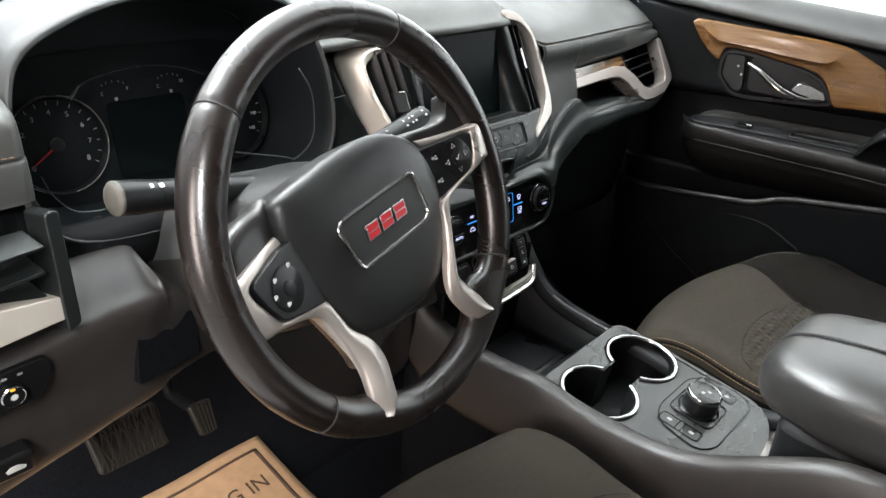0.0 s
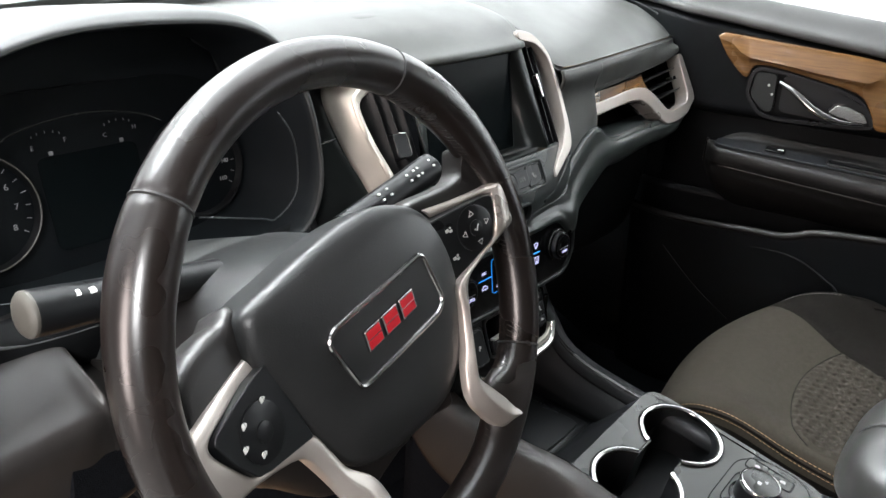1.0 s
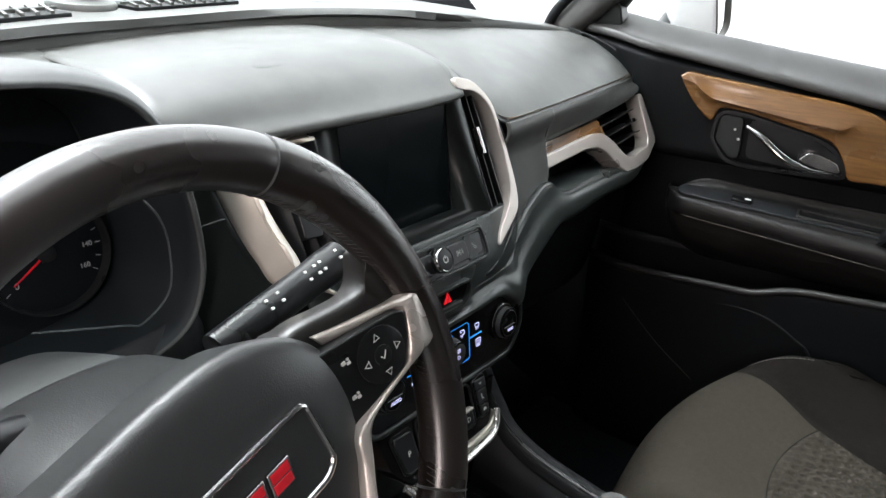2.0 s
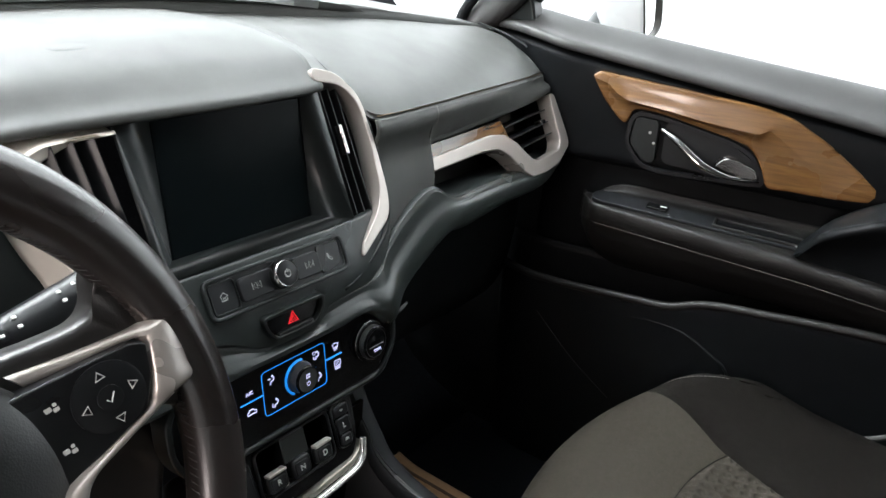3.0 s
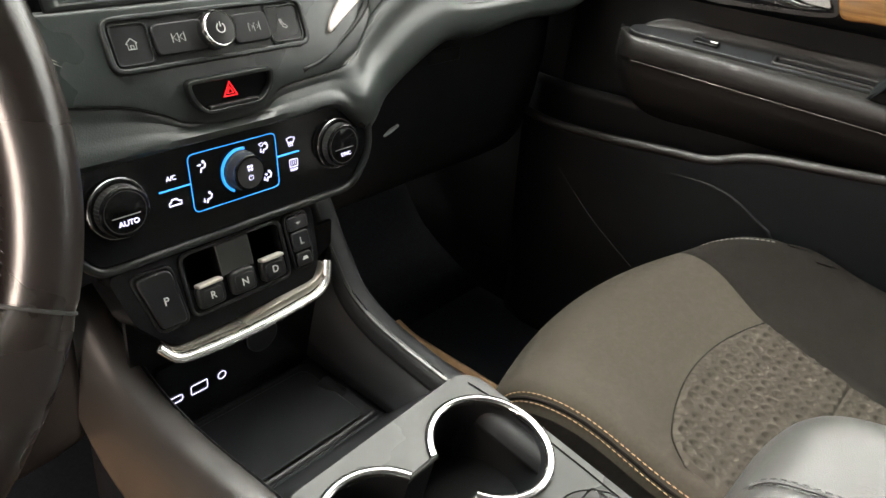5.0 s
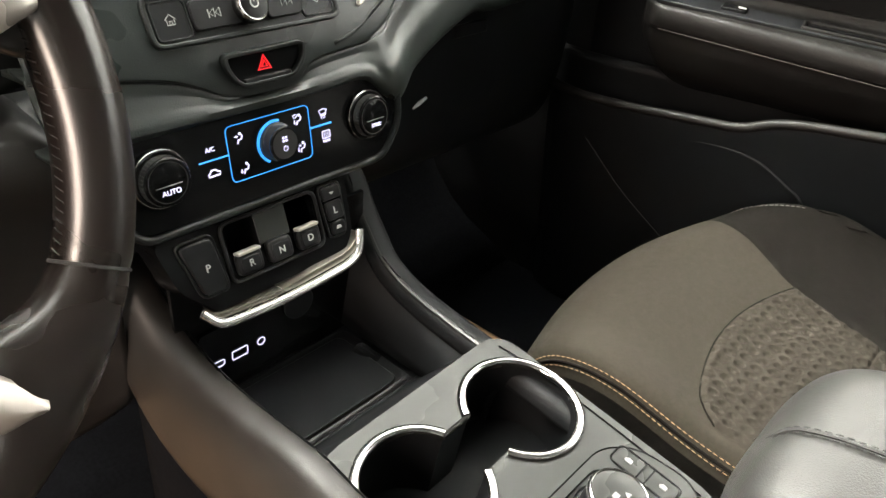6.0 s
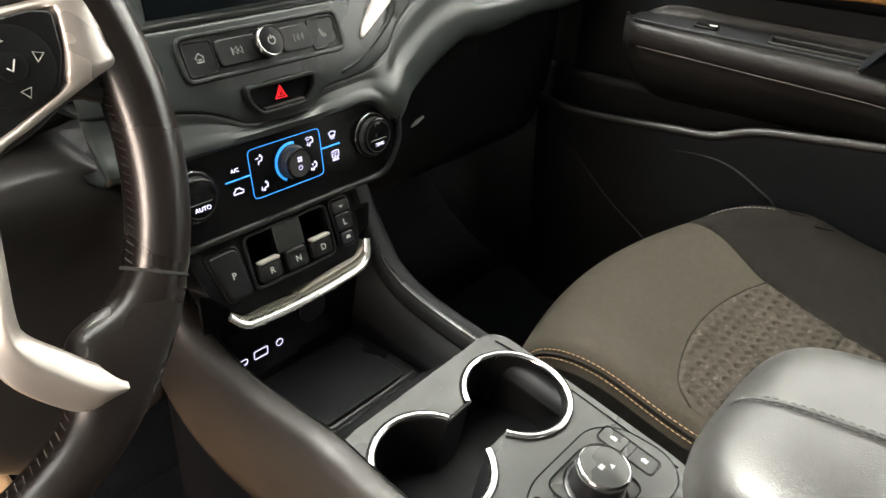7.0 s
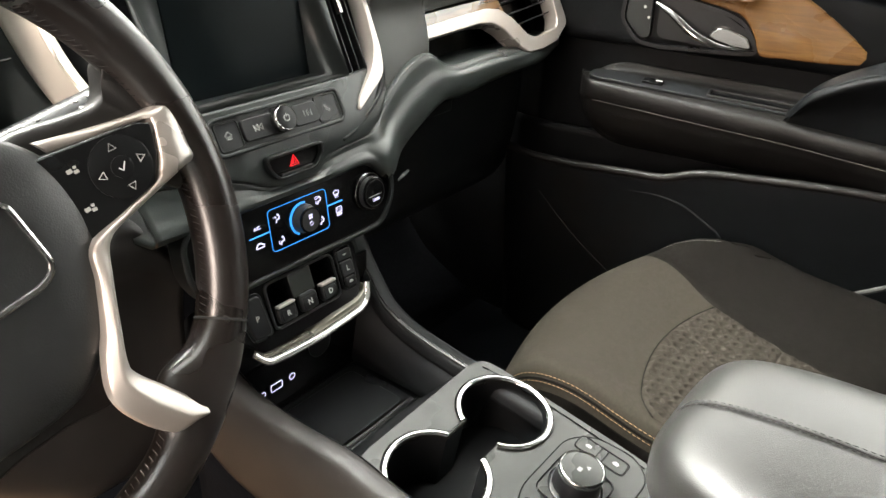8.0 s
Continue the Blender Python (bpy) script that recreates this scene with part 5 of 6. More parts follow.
prism("emblem_plate", plate, WM, -0.008, -0.0002, AIRBAG, wheel)
tube("emblem_frame", [wp(x, y, 0.0) for x, y in plate], 0.0019, CHROME, wheel, "chrome emblem frame", n=8, closed=True)
for i in range(3):
    x = -0.0205 + 0.0195 * i
    e = prism("emblem_block", [(x, -0.0105), (x + 0.0165, -0.0105), (x + 0.0185, 0.004), (x + 0.002, 0.004)], WM, -0.001, 0.0022, CHROME, wheel, "chrome-edged red emblem block", bevel=0.0006)
    for y0, y1 in ((-0.0092, -0.0038), (-0.0028, 0.0027)):
        k = (y0 + 0.0105) * 0.138
        prism("emblem_fill", [(x + 0.0014 + k, y0), (x + 0.015 + k, y0), (x + 0.0155 + k, y1), (x + 0.002 + k, y1)], WM, 0.002, 0.0027, RED, e, bevel=0.0002)


def mir(poly, s):
    return [(s * x, y) for x, y in poly][::s]


# outer and inner edges of the silver trim on the two side spokes, with the height of each pair
TRIM_RIGHT = ([(0.0988, 0.0364), (0.1272, 0.0305), (0.1523, 0.0264), (0.1707, 0.025), (0.1765, 0.0202), (0.1729, -0.0027), (0.1715, -0.0126), (0.1584, -0.0156), (0.1239, -0.0226), (0.1011, -0.028), (0.0891, -0.0464), (0.077, -0.0717), (0.0682, -0.0915), (0.0677, -0.0995), (0.0756, -0.1148), (0.0855, -0.1335), (0.0905, -0.1448)],
            [(0.1043, 0.0266), (0.1231, 0.0245), (0.1491, 0.0217), (0.1572, 0.0205), (0.1577, 0.017), (0.1527, 0.0029), (0.1471, -0.0079), (0.1425, -0.0135), (0.1176, -0.0192), (0.0893, -0.0257), (0.0804, -0.0443), (0.0679, -0.0687), (0.0577, -0.0827), (0.049, -0.1012), (0.0517, -0.1207), (0.0655, -0.1442), (0.0835, -0.1495)],
            (-17, -11, -3, 4, 6, 7, 7, 4, -1, -1, 0, 1, 2, 4, 6, 7, 8))
TRIM_LEFT = ([(0.0931, 0.035), (0.1172, 0.0319), (0.1445, 0.0279), (0.1577, 0.0224), (0.1632, 0.0115), (0.1625, -0.0075), (0.1546, -0.0231), (0.1273, -0.0288), (0.1025, -0.0361), (0.0899, -0.0439), (0.084, -0.0628), (0.0816, -0.0792), (0.0812, -0.0949), (0.0835, -0.1076), (0.0887, -0.124), (0.0905, -0.139), (0.0885, -0.1442)],
             [(0.0915, 0.0239), (0.1103, 0.023), (0.1339, 0.0216), (0.1452, 0.0181), (0.1458, 0.0102), (0.1399, -0.0029), (0.1307, -0.0186), (0.1213, -0.0243), (0.0981, -0.0287), (0.0788, -0.0327), (0.0734, -0.049), (0.0692, -0.0675), (0.0573, -0.0853), (0.0545, -0.106), (0.0601, -0.1234), (0.0672, -0.1409), (0.081, -0.1452)],
             (-17, -12, -3, 1, 1, 0, -4, -9, -12, -12, -10, -7, -3, 1, 5, 8, 10))
POD = {1: [(0.088, 0.029), (0.15, 0.0225), (0.158, 0.0185), (0.153, 0.001), (0.143, -0.0135), (0.0885, -0.0265)],
       -1: [(0.085, 0.0285), (0.104, 0.0275), (0.143, 0.02), (0.146, 0.0165), (0.1405, -0.002), (0.131, -0.0195), (0.12, -0.024), (0.079, -0.034)]}
WEB = {1: [(0.066, 0.04), (0.084, 0.0455), (0.1, 0.045), (0.115, 0.0425), (0.137, 0.0405), (0.149, 0.047), (0.16, 0.064), (0.178, 0.04), (0.178, -0.02), (0.163, -0.03), (0.148, -0.022), (0.115, -0.03), (0.06, -0.03)],
       -1: [(0.07, 0.058), (0.088, 0.0605), (0.106, 0.0605), (0.125, 0.0565), (0.139, 0.048), (0.147, 0.033), (0.165, 0.02), (0.17, -0.02), (0.15, -0.03), (0.115, -0.03), (0.06, -0.03)]}


def pillow(name, poly, m, rings, material, parent, label=""):
    """A domed pad over an outline; rings give the share of the outline and the height."""
    k = len(poly)
    cx, cy = sum(p[0] for p in poly) / k, sum(p[1] for p in poly) / k
    verts = [m @ Vector((cx + (x - cx) * f, cy + (y - cy) * f, h)) for f, h in rings for x, y in poly]
    faces = [(i * k + j, i * k + (j + 1) % k, (i + 1) * k + (j + 1) % k, (i + 1) * k + j) for i in range(len(rings) - 1) for j in range(k)]
    faces += [tuple(range(k))[::-1], tuple(range((len(rings) - 1) * k, len(rings) * k))]
    return finish(name, verts, faces, material, parent, label, smooth=70)


for s in (1, -1):
    web = [q[:2] for q in cat([(x, y, 0) for x, y in WEB[s]], 60, True)]
    tilt = WM @ pose(s * 0.135, 0, -0.003) @ pose(0, 0, 0, 0, -s * 13, 0) @ pose(-s * 0.135, 0, 0)
    gus = pillow("spoke", mir(web, s), tilt, ((0.9, -0.034), (0.97, -0.022), (0.985, -0.015), (0.95, -0.0115), (0.88, -0.009), (0.7, -0.008)), SPOKE, wheel, "leather-wrapped side spoke")
    edge = cat([(s * x, y, 0) for x, y in (WEB[s][3:7] if s > 0 else WEB[s][1:5])], 30)
    many("stitching", stitches([tilt @ Vector((p.x - s * 0.002, p.y - 0.004, -0.0105)) for p in edge], 0.004, 0.0025, 0.0005), GREYTHREAD, gus)
    outer_edge, inner_edge, heights = TRIM_RIGHT if s > 0 else TRIM_LEFT
    po, pi = (cat([(x, y, h / 1000 - 0.002) for (x, y), h in zip(line, heights)], 96) for line in (outer_edge, inner_edge))
    profile = ((0.0, -0.012), (0.0, 0.0), (0.08, 0.0018), (0.3, 0.0028), (0.46, 0.0032), (0.54, 0.0033), (0.66, 0.0032), (0.85, 0.0024), (0.96, 0.0014), (1.0, 0.0), (1.0, -0.012))
    np_ = len(profile)
    verts = []
    for k, (p, q) in enumerate(zip(po, pi)):
        leg = min(1.0, max(0.0, (k - 56) / 14))
        for f, z in profile:
            v = p.lerp(q, f)
            crest = 0.0055 * max(0.0, 1 - abs(f - 0.5) / 0.5) * leg
            verts.append(WM @ Vector((s * v.x, v.y, v.z + z * (1 - 0.5 * leg) + crest)))
    faces = [(i * np_ + j, i * np_ + j + 1, (i + 1) * np_ + j + 1, (i + 1) * np_ + j) for i in range(95) for j in range(np_ - 1)] + [tuple(range(np_)), tuple(range(95 * np_, 96 * np_))[::-1]]
    finish("silver_trim", verts, faces, SILVER, wheel, "satin silver spoke trim", smooth=50)
    WP = WM @ pose(s * 0.13, 0, -0.0075) @ pose(0, 0, 0, 0, -s * 13, 0) @ pose(-s * 0.13, 0, 0)
    pod = prism("button_pod", mir(rounded(POD[s], 0.0025), s), WP, -0.012, 0.0075, SATIN, wheel, bevel=0.001)
    c = (0.130, 0.004)
    lathe("rocker", [(0.0185, 0.0072), (0.0185, 0.0086), (0.017, 0.0092)], WP @ pose(s * (c[0] if s > 0 else 0.1135), c[1] if s > 0 else -0.001, 0), SATIN, pod, n=32)
    lathe("center_key", [(0.0065, 0.009), (0.0065, 0.0102), (0.0055, 0.0106)], WP @ pose(s * (c[0] if s > 0 else 0.1135), c[1] if s > 0 else -0.001, 0), SATIN, pod, n=24)
    if s > 0:
        for dx_, dy_ in ((0, 0.0125), (0.0125, 0.0), (0, -0.0125), (-0.0125, 0)):
            ux, uy = dx_ / 0.0125, dy_ / 0.0125
            arrow = [(dx_ + ux * 0.0024, dy_ + uy * 0.0024), (dx_ - ux * 0.0016 - uy * 0.0024, dy_ - uy * 0.0016 + ux * 0.0024), (dx_ - ux * 0.0016 + uy * 0.0024, dy_ - uy * 0.0016 - ux * 0.0024)]
            tube("arrow", [WP @ Vector((c[0] + x, c[1] + y, 0.0094)) for x, y in arrow], 0.00045, MARK, pod, n=5, closed=True)
        tube("tick", [WP @ Vector((c[0] + x, c[1] + y, 0.0108)) for x, y in ((-0.0024, 0.0003), (-0.0008, -0.002), (0.0024, 0.0024))], 0.00045, MARK, pod, n=5)
        for x, y in ((0.106, 0.0145), (0.1035, -0.0085)):
            for p, q, w, h in ((-0.0022, 0.0004, 0.0016, 0.0012), (0.0012, -0.0012, 0.0014, 0.001), (0.0014, 0.0014, 0.0009, 0.0008)):
                mark("icon", rounded(rect(x + p - w, y + q - h, x + p + w, y + q + h), 0.0005), WP, MARK, pod, 0.0078)
    else:
        for x, y in ((-0.104, 0.0147), (-0.1245, 0.012), (-0.112, 0.0017), (-0.1312, 0.0009), (-0.1214, -0.0108)):
            mark("icon", rounded([(x - 0.0022, y - 0.0018), (x + 0.0004, y - 0.0012), (x + 0.0002, y + 0.0022), (x - 0.0018, y + 0.0016)], 0.0006), WP, MARK, pod, 0.0095)
            mark("icon", [(x + 0.0008, y - 0.0014), (x + 0.0026, y + 0.0003), (x + 0.001, y + 0.0018)], WP, MARK, pod, 0.0095)

# ---- column and stalks ----
col = thing("steering_column", "charcoal plastic steering column shroud behind the wheel", "steering column", (-0.357, 0.75, 0.6))


def colring(d, w, up, dn, n=28):
    out = []
    for i in range(n):
        a = 2 * math.pi * i / n
        c, s = math.cos(a), math.sin(a)
        out.append(WM0 @ Vector((w * math.copysign(abs(c) ** 0.7, c), (up if s > 0 else dn) * math.copysign(abs(s) ** 0.7, s), -d)))
    return out


loft("collar", [colring(0.035, 0.062, 0.042, 0.05), colring(0.05, 0.078, 0.052, 0.062), colring(0.09, 0.084, 0.058, 0.068), colring(0.14, 0.086, 0.063, 0.07), colring(0.146, 0.084, 0.061, 0.068)], 20, 40, AIRBAG, col, "black front collar", closed_v=True, caps=True)
loft("shroud", [colring(0.14, 0.08, 0.058, 0.066), colring(0.15, 0.083, 0.061, 0.069), colring(0.2, 0.084, 0.063, 0.07), colring(0.25, 0.082, 0.064, 0.07)], 20, 40, SHROUD, col, closed_v=True, caps=True)


loft("lower_shroud", [colring(0.05, 0.072, 0.0, 0.066), colring(0.09, 0.083, 0.0, 0.088), colring(0.16, 0.086, 0.0, 0.1), colring(0.26, 0.086, 0.0, 0.105)], 18, 40, KNEE, col, "lower shroud tinted for warm light", closed_v=True, caps=True)


def stalk(a, b, name, label, cap):
    st = thing(name, label, "stalk", b)
    a, b = Vector(a), Vector(b)
    d = (a - b).normalized()
    tube("lever", cat([b, b.lerp(a, 0.5), a - d * 0.04], 10), [0.0125, 0.0127, 0.0129, 0.0131, 0.0133, 0.0134, 0.0135, 0.0136, 0.0137, 0.0138], SATIN, st, n=18, flat=0.85)
    tube("sleeve", [a - d * 0.042, a - d * 0.02, a - d * 0.005], [0.0135, 0.0145, 0.0145], SATIN, st, n=18, flat=0.85)
    tube("end_cap", [a - d * 0.005, a - d * 0.003, a - d * 0.001, a], [0.0145, 0.0145, 0.0125, 0.008], cap, st, "grey end cap" if cap is GREY else "", n=18, flat=0.85)
    return st, d


ls, d = stalk((-0.558, 0.758, 0.684), (-0.42, 0.775, 0.655), "turn_signal_stalk", "black turn signal stalk with a grey end", GREY)
up = Vector((0, -0.5, 0.866))
for t, w in ((0.034, 0.004), (0.044, 0.004), (0.1, 0.003)):
    m3 = plane_at(Vector((-0.558, 0.758, 0.684)) - d * t + up * 0.0118, (0, 0.866, 0.5))
    prism("icon", rounded(rect(-w * 0.8, -0.0022, w * 0.3, 0.0022), 0.001), m3, 0.0, 0.0008, MARK, ls)
rs, d = stalk((-0.172, 0.790, 0.678), (-0.30, 0.775, 0.655), "wiper_stalk", "black wiper stalk with white printed marks", SATIN)
for t, h in ((0.012, 0.004), (0.03, 0.004), (0.036, 0.004), (0.046, 0.003), (0.075, 0.004), (0.086, 0.004)):
    for o in (-0.004, 0.003):
        m3 = plane_at(Vector((-0.172, 0.790, 0.678)) - d * t + up * 0.0124 + Vector((0, o, o * 0.4)), (0, 0.866, 0.5))
        prism("mark", rect(-0.0014, -0.0009, 0.001, 0.0009), m3, -0.0008, 0.0006, MARK, rs)

# ---- instrument cluster ----
clus = thing("instrument_cluster", "dark instrument cluster with two dials and a blank display", "gauge cluster", (-0.415, 0.97, 0.62))
QM = plane_at((-0.41, 0.975, 0.66), (0, 0.22, 0.975))
oval = [(-0.572, 0.645), (-0.581, 0.70), (-0.563, 0.759), (-0.52, 0.787), (-0.45, 0.806), (-0.37, 0.808), (-0.30, 0.80), (-0.262, 0.775), (-0.247, 0.72), (-0.25, 0.65), (-0.29, 0.612), (-0.415, 0.60), (-0.54, 0.608)]
mid = Vector((-0.417, 0.70))


def loopy(s, y, dz=0.0, lean=0.35, drop=0.0):
    return [(mid.x + (x - mid.x) * s, y + lean * (z - 0.7) * (0.3 if z < 0.66 else 1) + drop * max(0, 0.68 - z), mid.y + (z - mid.y) * s + dz) for x, z in oval]


hood = thing("cluster_hood", "charcoal hood arching over the instrument cluster", "cluster hood", (-0.415, 0.95, 0.7))
loft("inner_shell", [loopy(0.93, 0.985, -0.01, 0.1), loopy(0.96, 0.92, -0.004), loopy(0.985, 0.88), loopy(0.998, 0.869)], 16, 80, WELL, hood, "black inner hood with cover haze in its colour", closed_v=True)
back_ring = [Vector(q) for q in loopy(0.95, 0.992, -0.01, 0.1)]
finish("hood_back", back_ring + [q + Vector((0, 0.006, 0)) for q in back_ring], [tuple(range(13)), tuple(range(13, 26))[::-1]] + [(i, (i + 1) % 13, 13 + (i + 1) % 13, 13 + i) for i in range(13)], WELL, hood)
loft("shell", [loopy(0.997, 0.8695), loopy(1.0, 0.868), loopy(1.012, 0.867), loopy(1.03, 0.87, 0.002), loopy(1.055, 0.885, 0.004), loopy(1.065, 0.93, 0.002, 0.3), loopy(1.06, 1.06, -0.012, 0.1)], 40, 80, HOODM, hood, closed_v=True)
prism("face", offset(rounded([(-0.165, -0.06), (0.15, -0.06), (0.155, 0.06), (0.1, 0.085), (-0.1, 0.085), (-0.165, 0.06)], 0.03), -0.006), QM, -0.01, -0.002, DIAL, clus)
for cx, nums, a0, step in ((-0.104, [str(i) for i in range(9)], 215, -31), (0.098, ["0", "20", "40", "60", "80", "100", "120", "140", "160"], 215, -31)):
    gm = QM @ pose(cx + (0.005 if cx < 0 else 0), 0.003 if cx < 0 else 0.0, 0)
    g = lathe("dial", [(0.0455, -0.002), (0.0455, 0.0), (0.044, 0.0004)], gm, DIAL, clus, n=48)
    lathe("dial_ring", [(0.0455, 0.0), (0.0475, 0.007), (0.0488, 0.0075), (0.0488, -0.002)], gm, SATIN, g, "dim dark dial ring", n=48)
    for i, t in enumerate(nums):
        a = math.radians(a0 + step * i)
        lettering("numeral", t, 0.0072 if len(t) < 2 else 0.0058, gm @ pose(0.0325 * math.cos(a), 0.0325 * math.sin(a), 0.0008), DIM, g)
        for h in (0, 0.5):
            a2 = math.radians(a0 + step * (i + h))
            if i + h <= 8:
                prism("tick", rect(-0.002, -0.00035, 0.002, 0.00035), gm @ pose(0.0415 * math.cos(a2), 0.0415 * math.sin(a2), 0, 0, 0, math.degrees(a2)), 0.0004, 0.0008, DIM, g)
    a = math.radians(212)
    prism("needle", [(0.006, -0.0009), (0.006, 0.0009), (0.034, 0.0004), (0.034, -0.0004)], gm @ pose(0, 0, 0, 0, 0, 212), 0.001, 0.002, RED, g, "red needle")
    lathe("needle_hub", [(0.007, 0.0005), (0.007, 0.003), (0.006, 0.0035)], gm, SATIN, g, n=24)
prism("display", rounded(rect(-0.042, -0.045, 0.045, 0.036), 0.008), QM, -0.002, 0.0005, SCREEN, clus, "switched-off driver display")
for cx, t0, t1 in ((-0.03, "E", "F"), (0.032, "C", "H")):
    gm = QM @ pose(cx, 0.048, 0.0012) @ Matrix.Diagonal((0.88, 0.88, 1, 1))
    mark("icon", rounded(rect(-0.002, -0.0125, 0.002, -0.0085), 0.001), gm, DIM, clus, 0.0)
    lettering("letter", t0, 0.006, gm @ pose(-0.0155, -0.003, 0), DIM, clus)
    lettering("letter", t1, 0.006, gm @ pose(0.016, 0.0, 0), DIM, clus)
    for q in range(5):
        a = math.radians(150 - 30 * q)
        prism("tick", rect(-0.0012, -0.0003, 0.0012, 0.0003), gm @ pose(0.015 * math.cos(a), 0.004 + 0.006 * math.sin(a), 0, 0, 0, 90), -0.0016, -0.001, DIM, clus)
tube("arc_trim", cat([(-0.493, 0.965, 0.709), (-0.48, 0.965, 0.722), (-0.4586, 0.965, 0.7285), (-0.4287, 0.965, 0.7323), (-0.3978, 0.965, 0.7314), (-0.3632, 0.965, 0.7228), (-0.348, 0.965, 0.715)], 30), [0.0024, 0.0022, 0.002, 0.0017, 0.0013] + [0.0008] * 25, CONSOLE, clus, n=6)
tube("dial_arc", [QM @ pose(-0.099, 0.003, 0) @ Vector((0.0482 * math.cos(a), 0.0482 * math.sin(a), 0.0078)) for a in [math.radians(80 - 4.2 * i) for i in range(40)]], 0.0008, GREY, clus, n=6)
tube("lens_edge", cat([(-0.286, 0.875, 0.731), (-0.272, 0.875, 0.71), (-0.2663, 0.875, 0.685), (-0.269, 0.875, 0.65), (-0.2926, 0.875, 0.6313), (-0.31, 0.875, 0.636), (-0.3683, 0.88, 0.652)], 30), 0.0008, RIMLINE, clus, "grey edge of the clear cover", n=6)
tube("lens_edge", cat([(-0.5547, 0.9, 0.661), (-0.5482, 0.9, 0.6427), (-0.5335, 0.9, 0.6238), (-0.515, 0.9, 0.6175), (-0.495, 0.9, 0.6165)], 20), 0.0006, RIMLINE, clus, n=6)

loft("apron", [[(x, 0.872 + e, 0.622), (x, 0.858 + e, 0.606), (x, 0.862 + e, 0.58), (x, 0.885 + e, 0.55), (x, 0.92, 0.53)] for x, e in ((-0.6, 0.02), (-0.56, 0.002), (-0.45, 0), (-0.3, 0), (-0.24, 0.02))], 16, 20, MATTE, hood, "black apron under the cluster", solid=0.003)

# ---- driver side: vent, knee panel, switches, pedals ----
knee = thing("knee_panel", "charcoal lower dash panel on the driver side", "panel", (-0.45, 0.82, 0.5))
rows = [[(x, y + 0.1, z + (0.03 if x < -0.5 else 0.02)), (x, y + (0.05 if x < -0.5 else 0.02), z + (0.016 if x < -0.5 else 0.012)), (x, y + (0.013 if x < -0.5 else 0.0), z - (0.008 if x < -0.5 else 0.0)), (x, y - 0.002, z - 0.024), (x, y + 0.006, z - 0.07), (x, y + 0.016, zb), (x, y + 0.07, zb - 0.02)] for x, y, z, zb in (
    (-0.73, 0.80, 0.556, 0.405), (-0.62, 0.80, 0.568, 0.428), (-0.59, 0.80, 0.573, 0.434), (-0.578, 0.80, 0.576, 0.437), (-0.55, 0.801, 0.578, 0.443), (-0.52, 0.803, 0.579, 0.447), (-0.505, 0.807, 0.577, 0.449), (-0.497, 0.811, 0.562, 0.45), (-0.489, 0.815, 0.545, 0.451), (-0.44, 0.83, 0.53, 0.453), (-0.415, 0.836, 0.53, 0.45), (-0.38, 0.84, 0.53, 0.40), (-0.345, 0.842, 0.53, 0.355), (-0.316, 0.844, 0.53, 0.333), (-0.27, 0.845, 0.53, 0.294), (-0.229, 0.845, 0.53, 0.27), (-0.16, 0.84, 0.53, 0.275), (-0.125, 0.83, 0.5, 0.29))]
loft("shell", rows, 96, 44, KNEE, knee, "grained charcoal plastic shell tinted for warm light", solid=0.004)
# no hollow here: a flat near-black plate gives the recess its shade
prism("recess", rounded([(-0.04, 0.036), (-0.048, -0.027), (0.025, -0.03), (0.025, 0.02)], 0.004), plane_at((-0.49, 0.8125, 0.505), (0, 0.05, 1), (0.97, 0.2, 0)), -0.01, 0.0, CARPET, knee, "flat dark plate for the shaded recess below the column")
upper = thing("dash_side_panel", "charcoal driver-side dash end with stitched pad", "panel", (-0.62, 0.85, 0.65))
rows = [[(x, 1.02, 0.772), (x, 0.93, 0.762), (x, 0.872 + e, 0.74), (x, 0.847 + e, 0.728), (x, 0.841 + e, 0.703), (x, 0.842 + e, 0.6995), (x, 0.837 + e, 0.696), (x, 0.835 + e, 0.67), (x, 0.842 + e, 0.663), (x, 0.9, 0.66)] for x, e in ((-0.74, 0.0), (-0.66, 0.0), (-0.60, 0.0), (-0.588, 0.002), (-0.581, 0.012), (-0.579, 0.04))]
u1 = loft("end_pad", rows, 24, 48, PAD, upper, solid=0.004)
many("stitching", stitches([(x, 0.8395, 0.7035) for x in [-0.74 + 0.15 * i / 20 for i in range(21)]], 0.004, 0.0015, 0.0005), TAN, u1)
LV = plane_at((-0.64, 0.792, 0.607), (0, 0.15, 0.99), (0.985, 0.17, 0))
lv = thing("side_air_vent", "driver-side air vent with satin silver trim", "air vent", (-0.64, 0.82, 0.58))
prism("cavity", rect(-0.1, -0.03, 0.06, 0.065), LV, -0.06, -0.04, GLOSS, lv)
for i in range(3):
    prism("slat", rect(-0.1, -0.012 + 0.024 * i, 0.04, -0.009 + 0.024 * i), LV @ pose(0, 0, 0, 20), -0.03, 0.0, DARK, lv, bevel=0.001)
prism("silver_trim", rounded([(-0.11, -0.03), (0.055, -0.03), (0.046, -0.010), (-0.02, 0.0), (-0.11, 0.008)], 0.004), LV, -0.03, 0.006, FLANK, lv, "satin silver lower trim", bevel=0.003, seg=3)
prism("strut", rounded([(0.043, -0.041), (0.056, -0.037), (0.06, 0.06), (0.048, 0.06)], 0.004), LV, -0.022, 0.009, DARK, lv, bevel=0.003)
hs = thing("headlight_switch", "round headlight switch with a white sun mark", "switch", (-0.64, 0.81, 0.51))
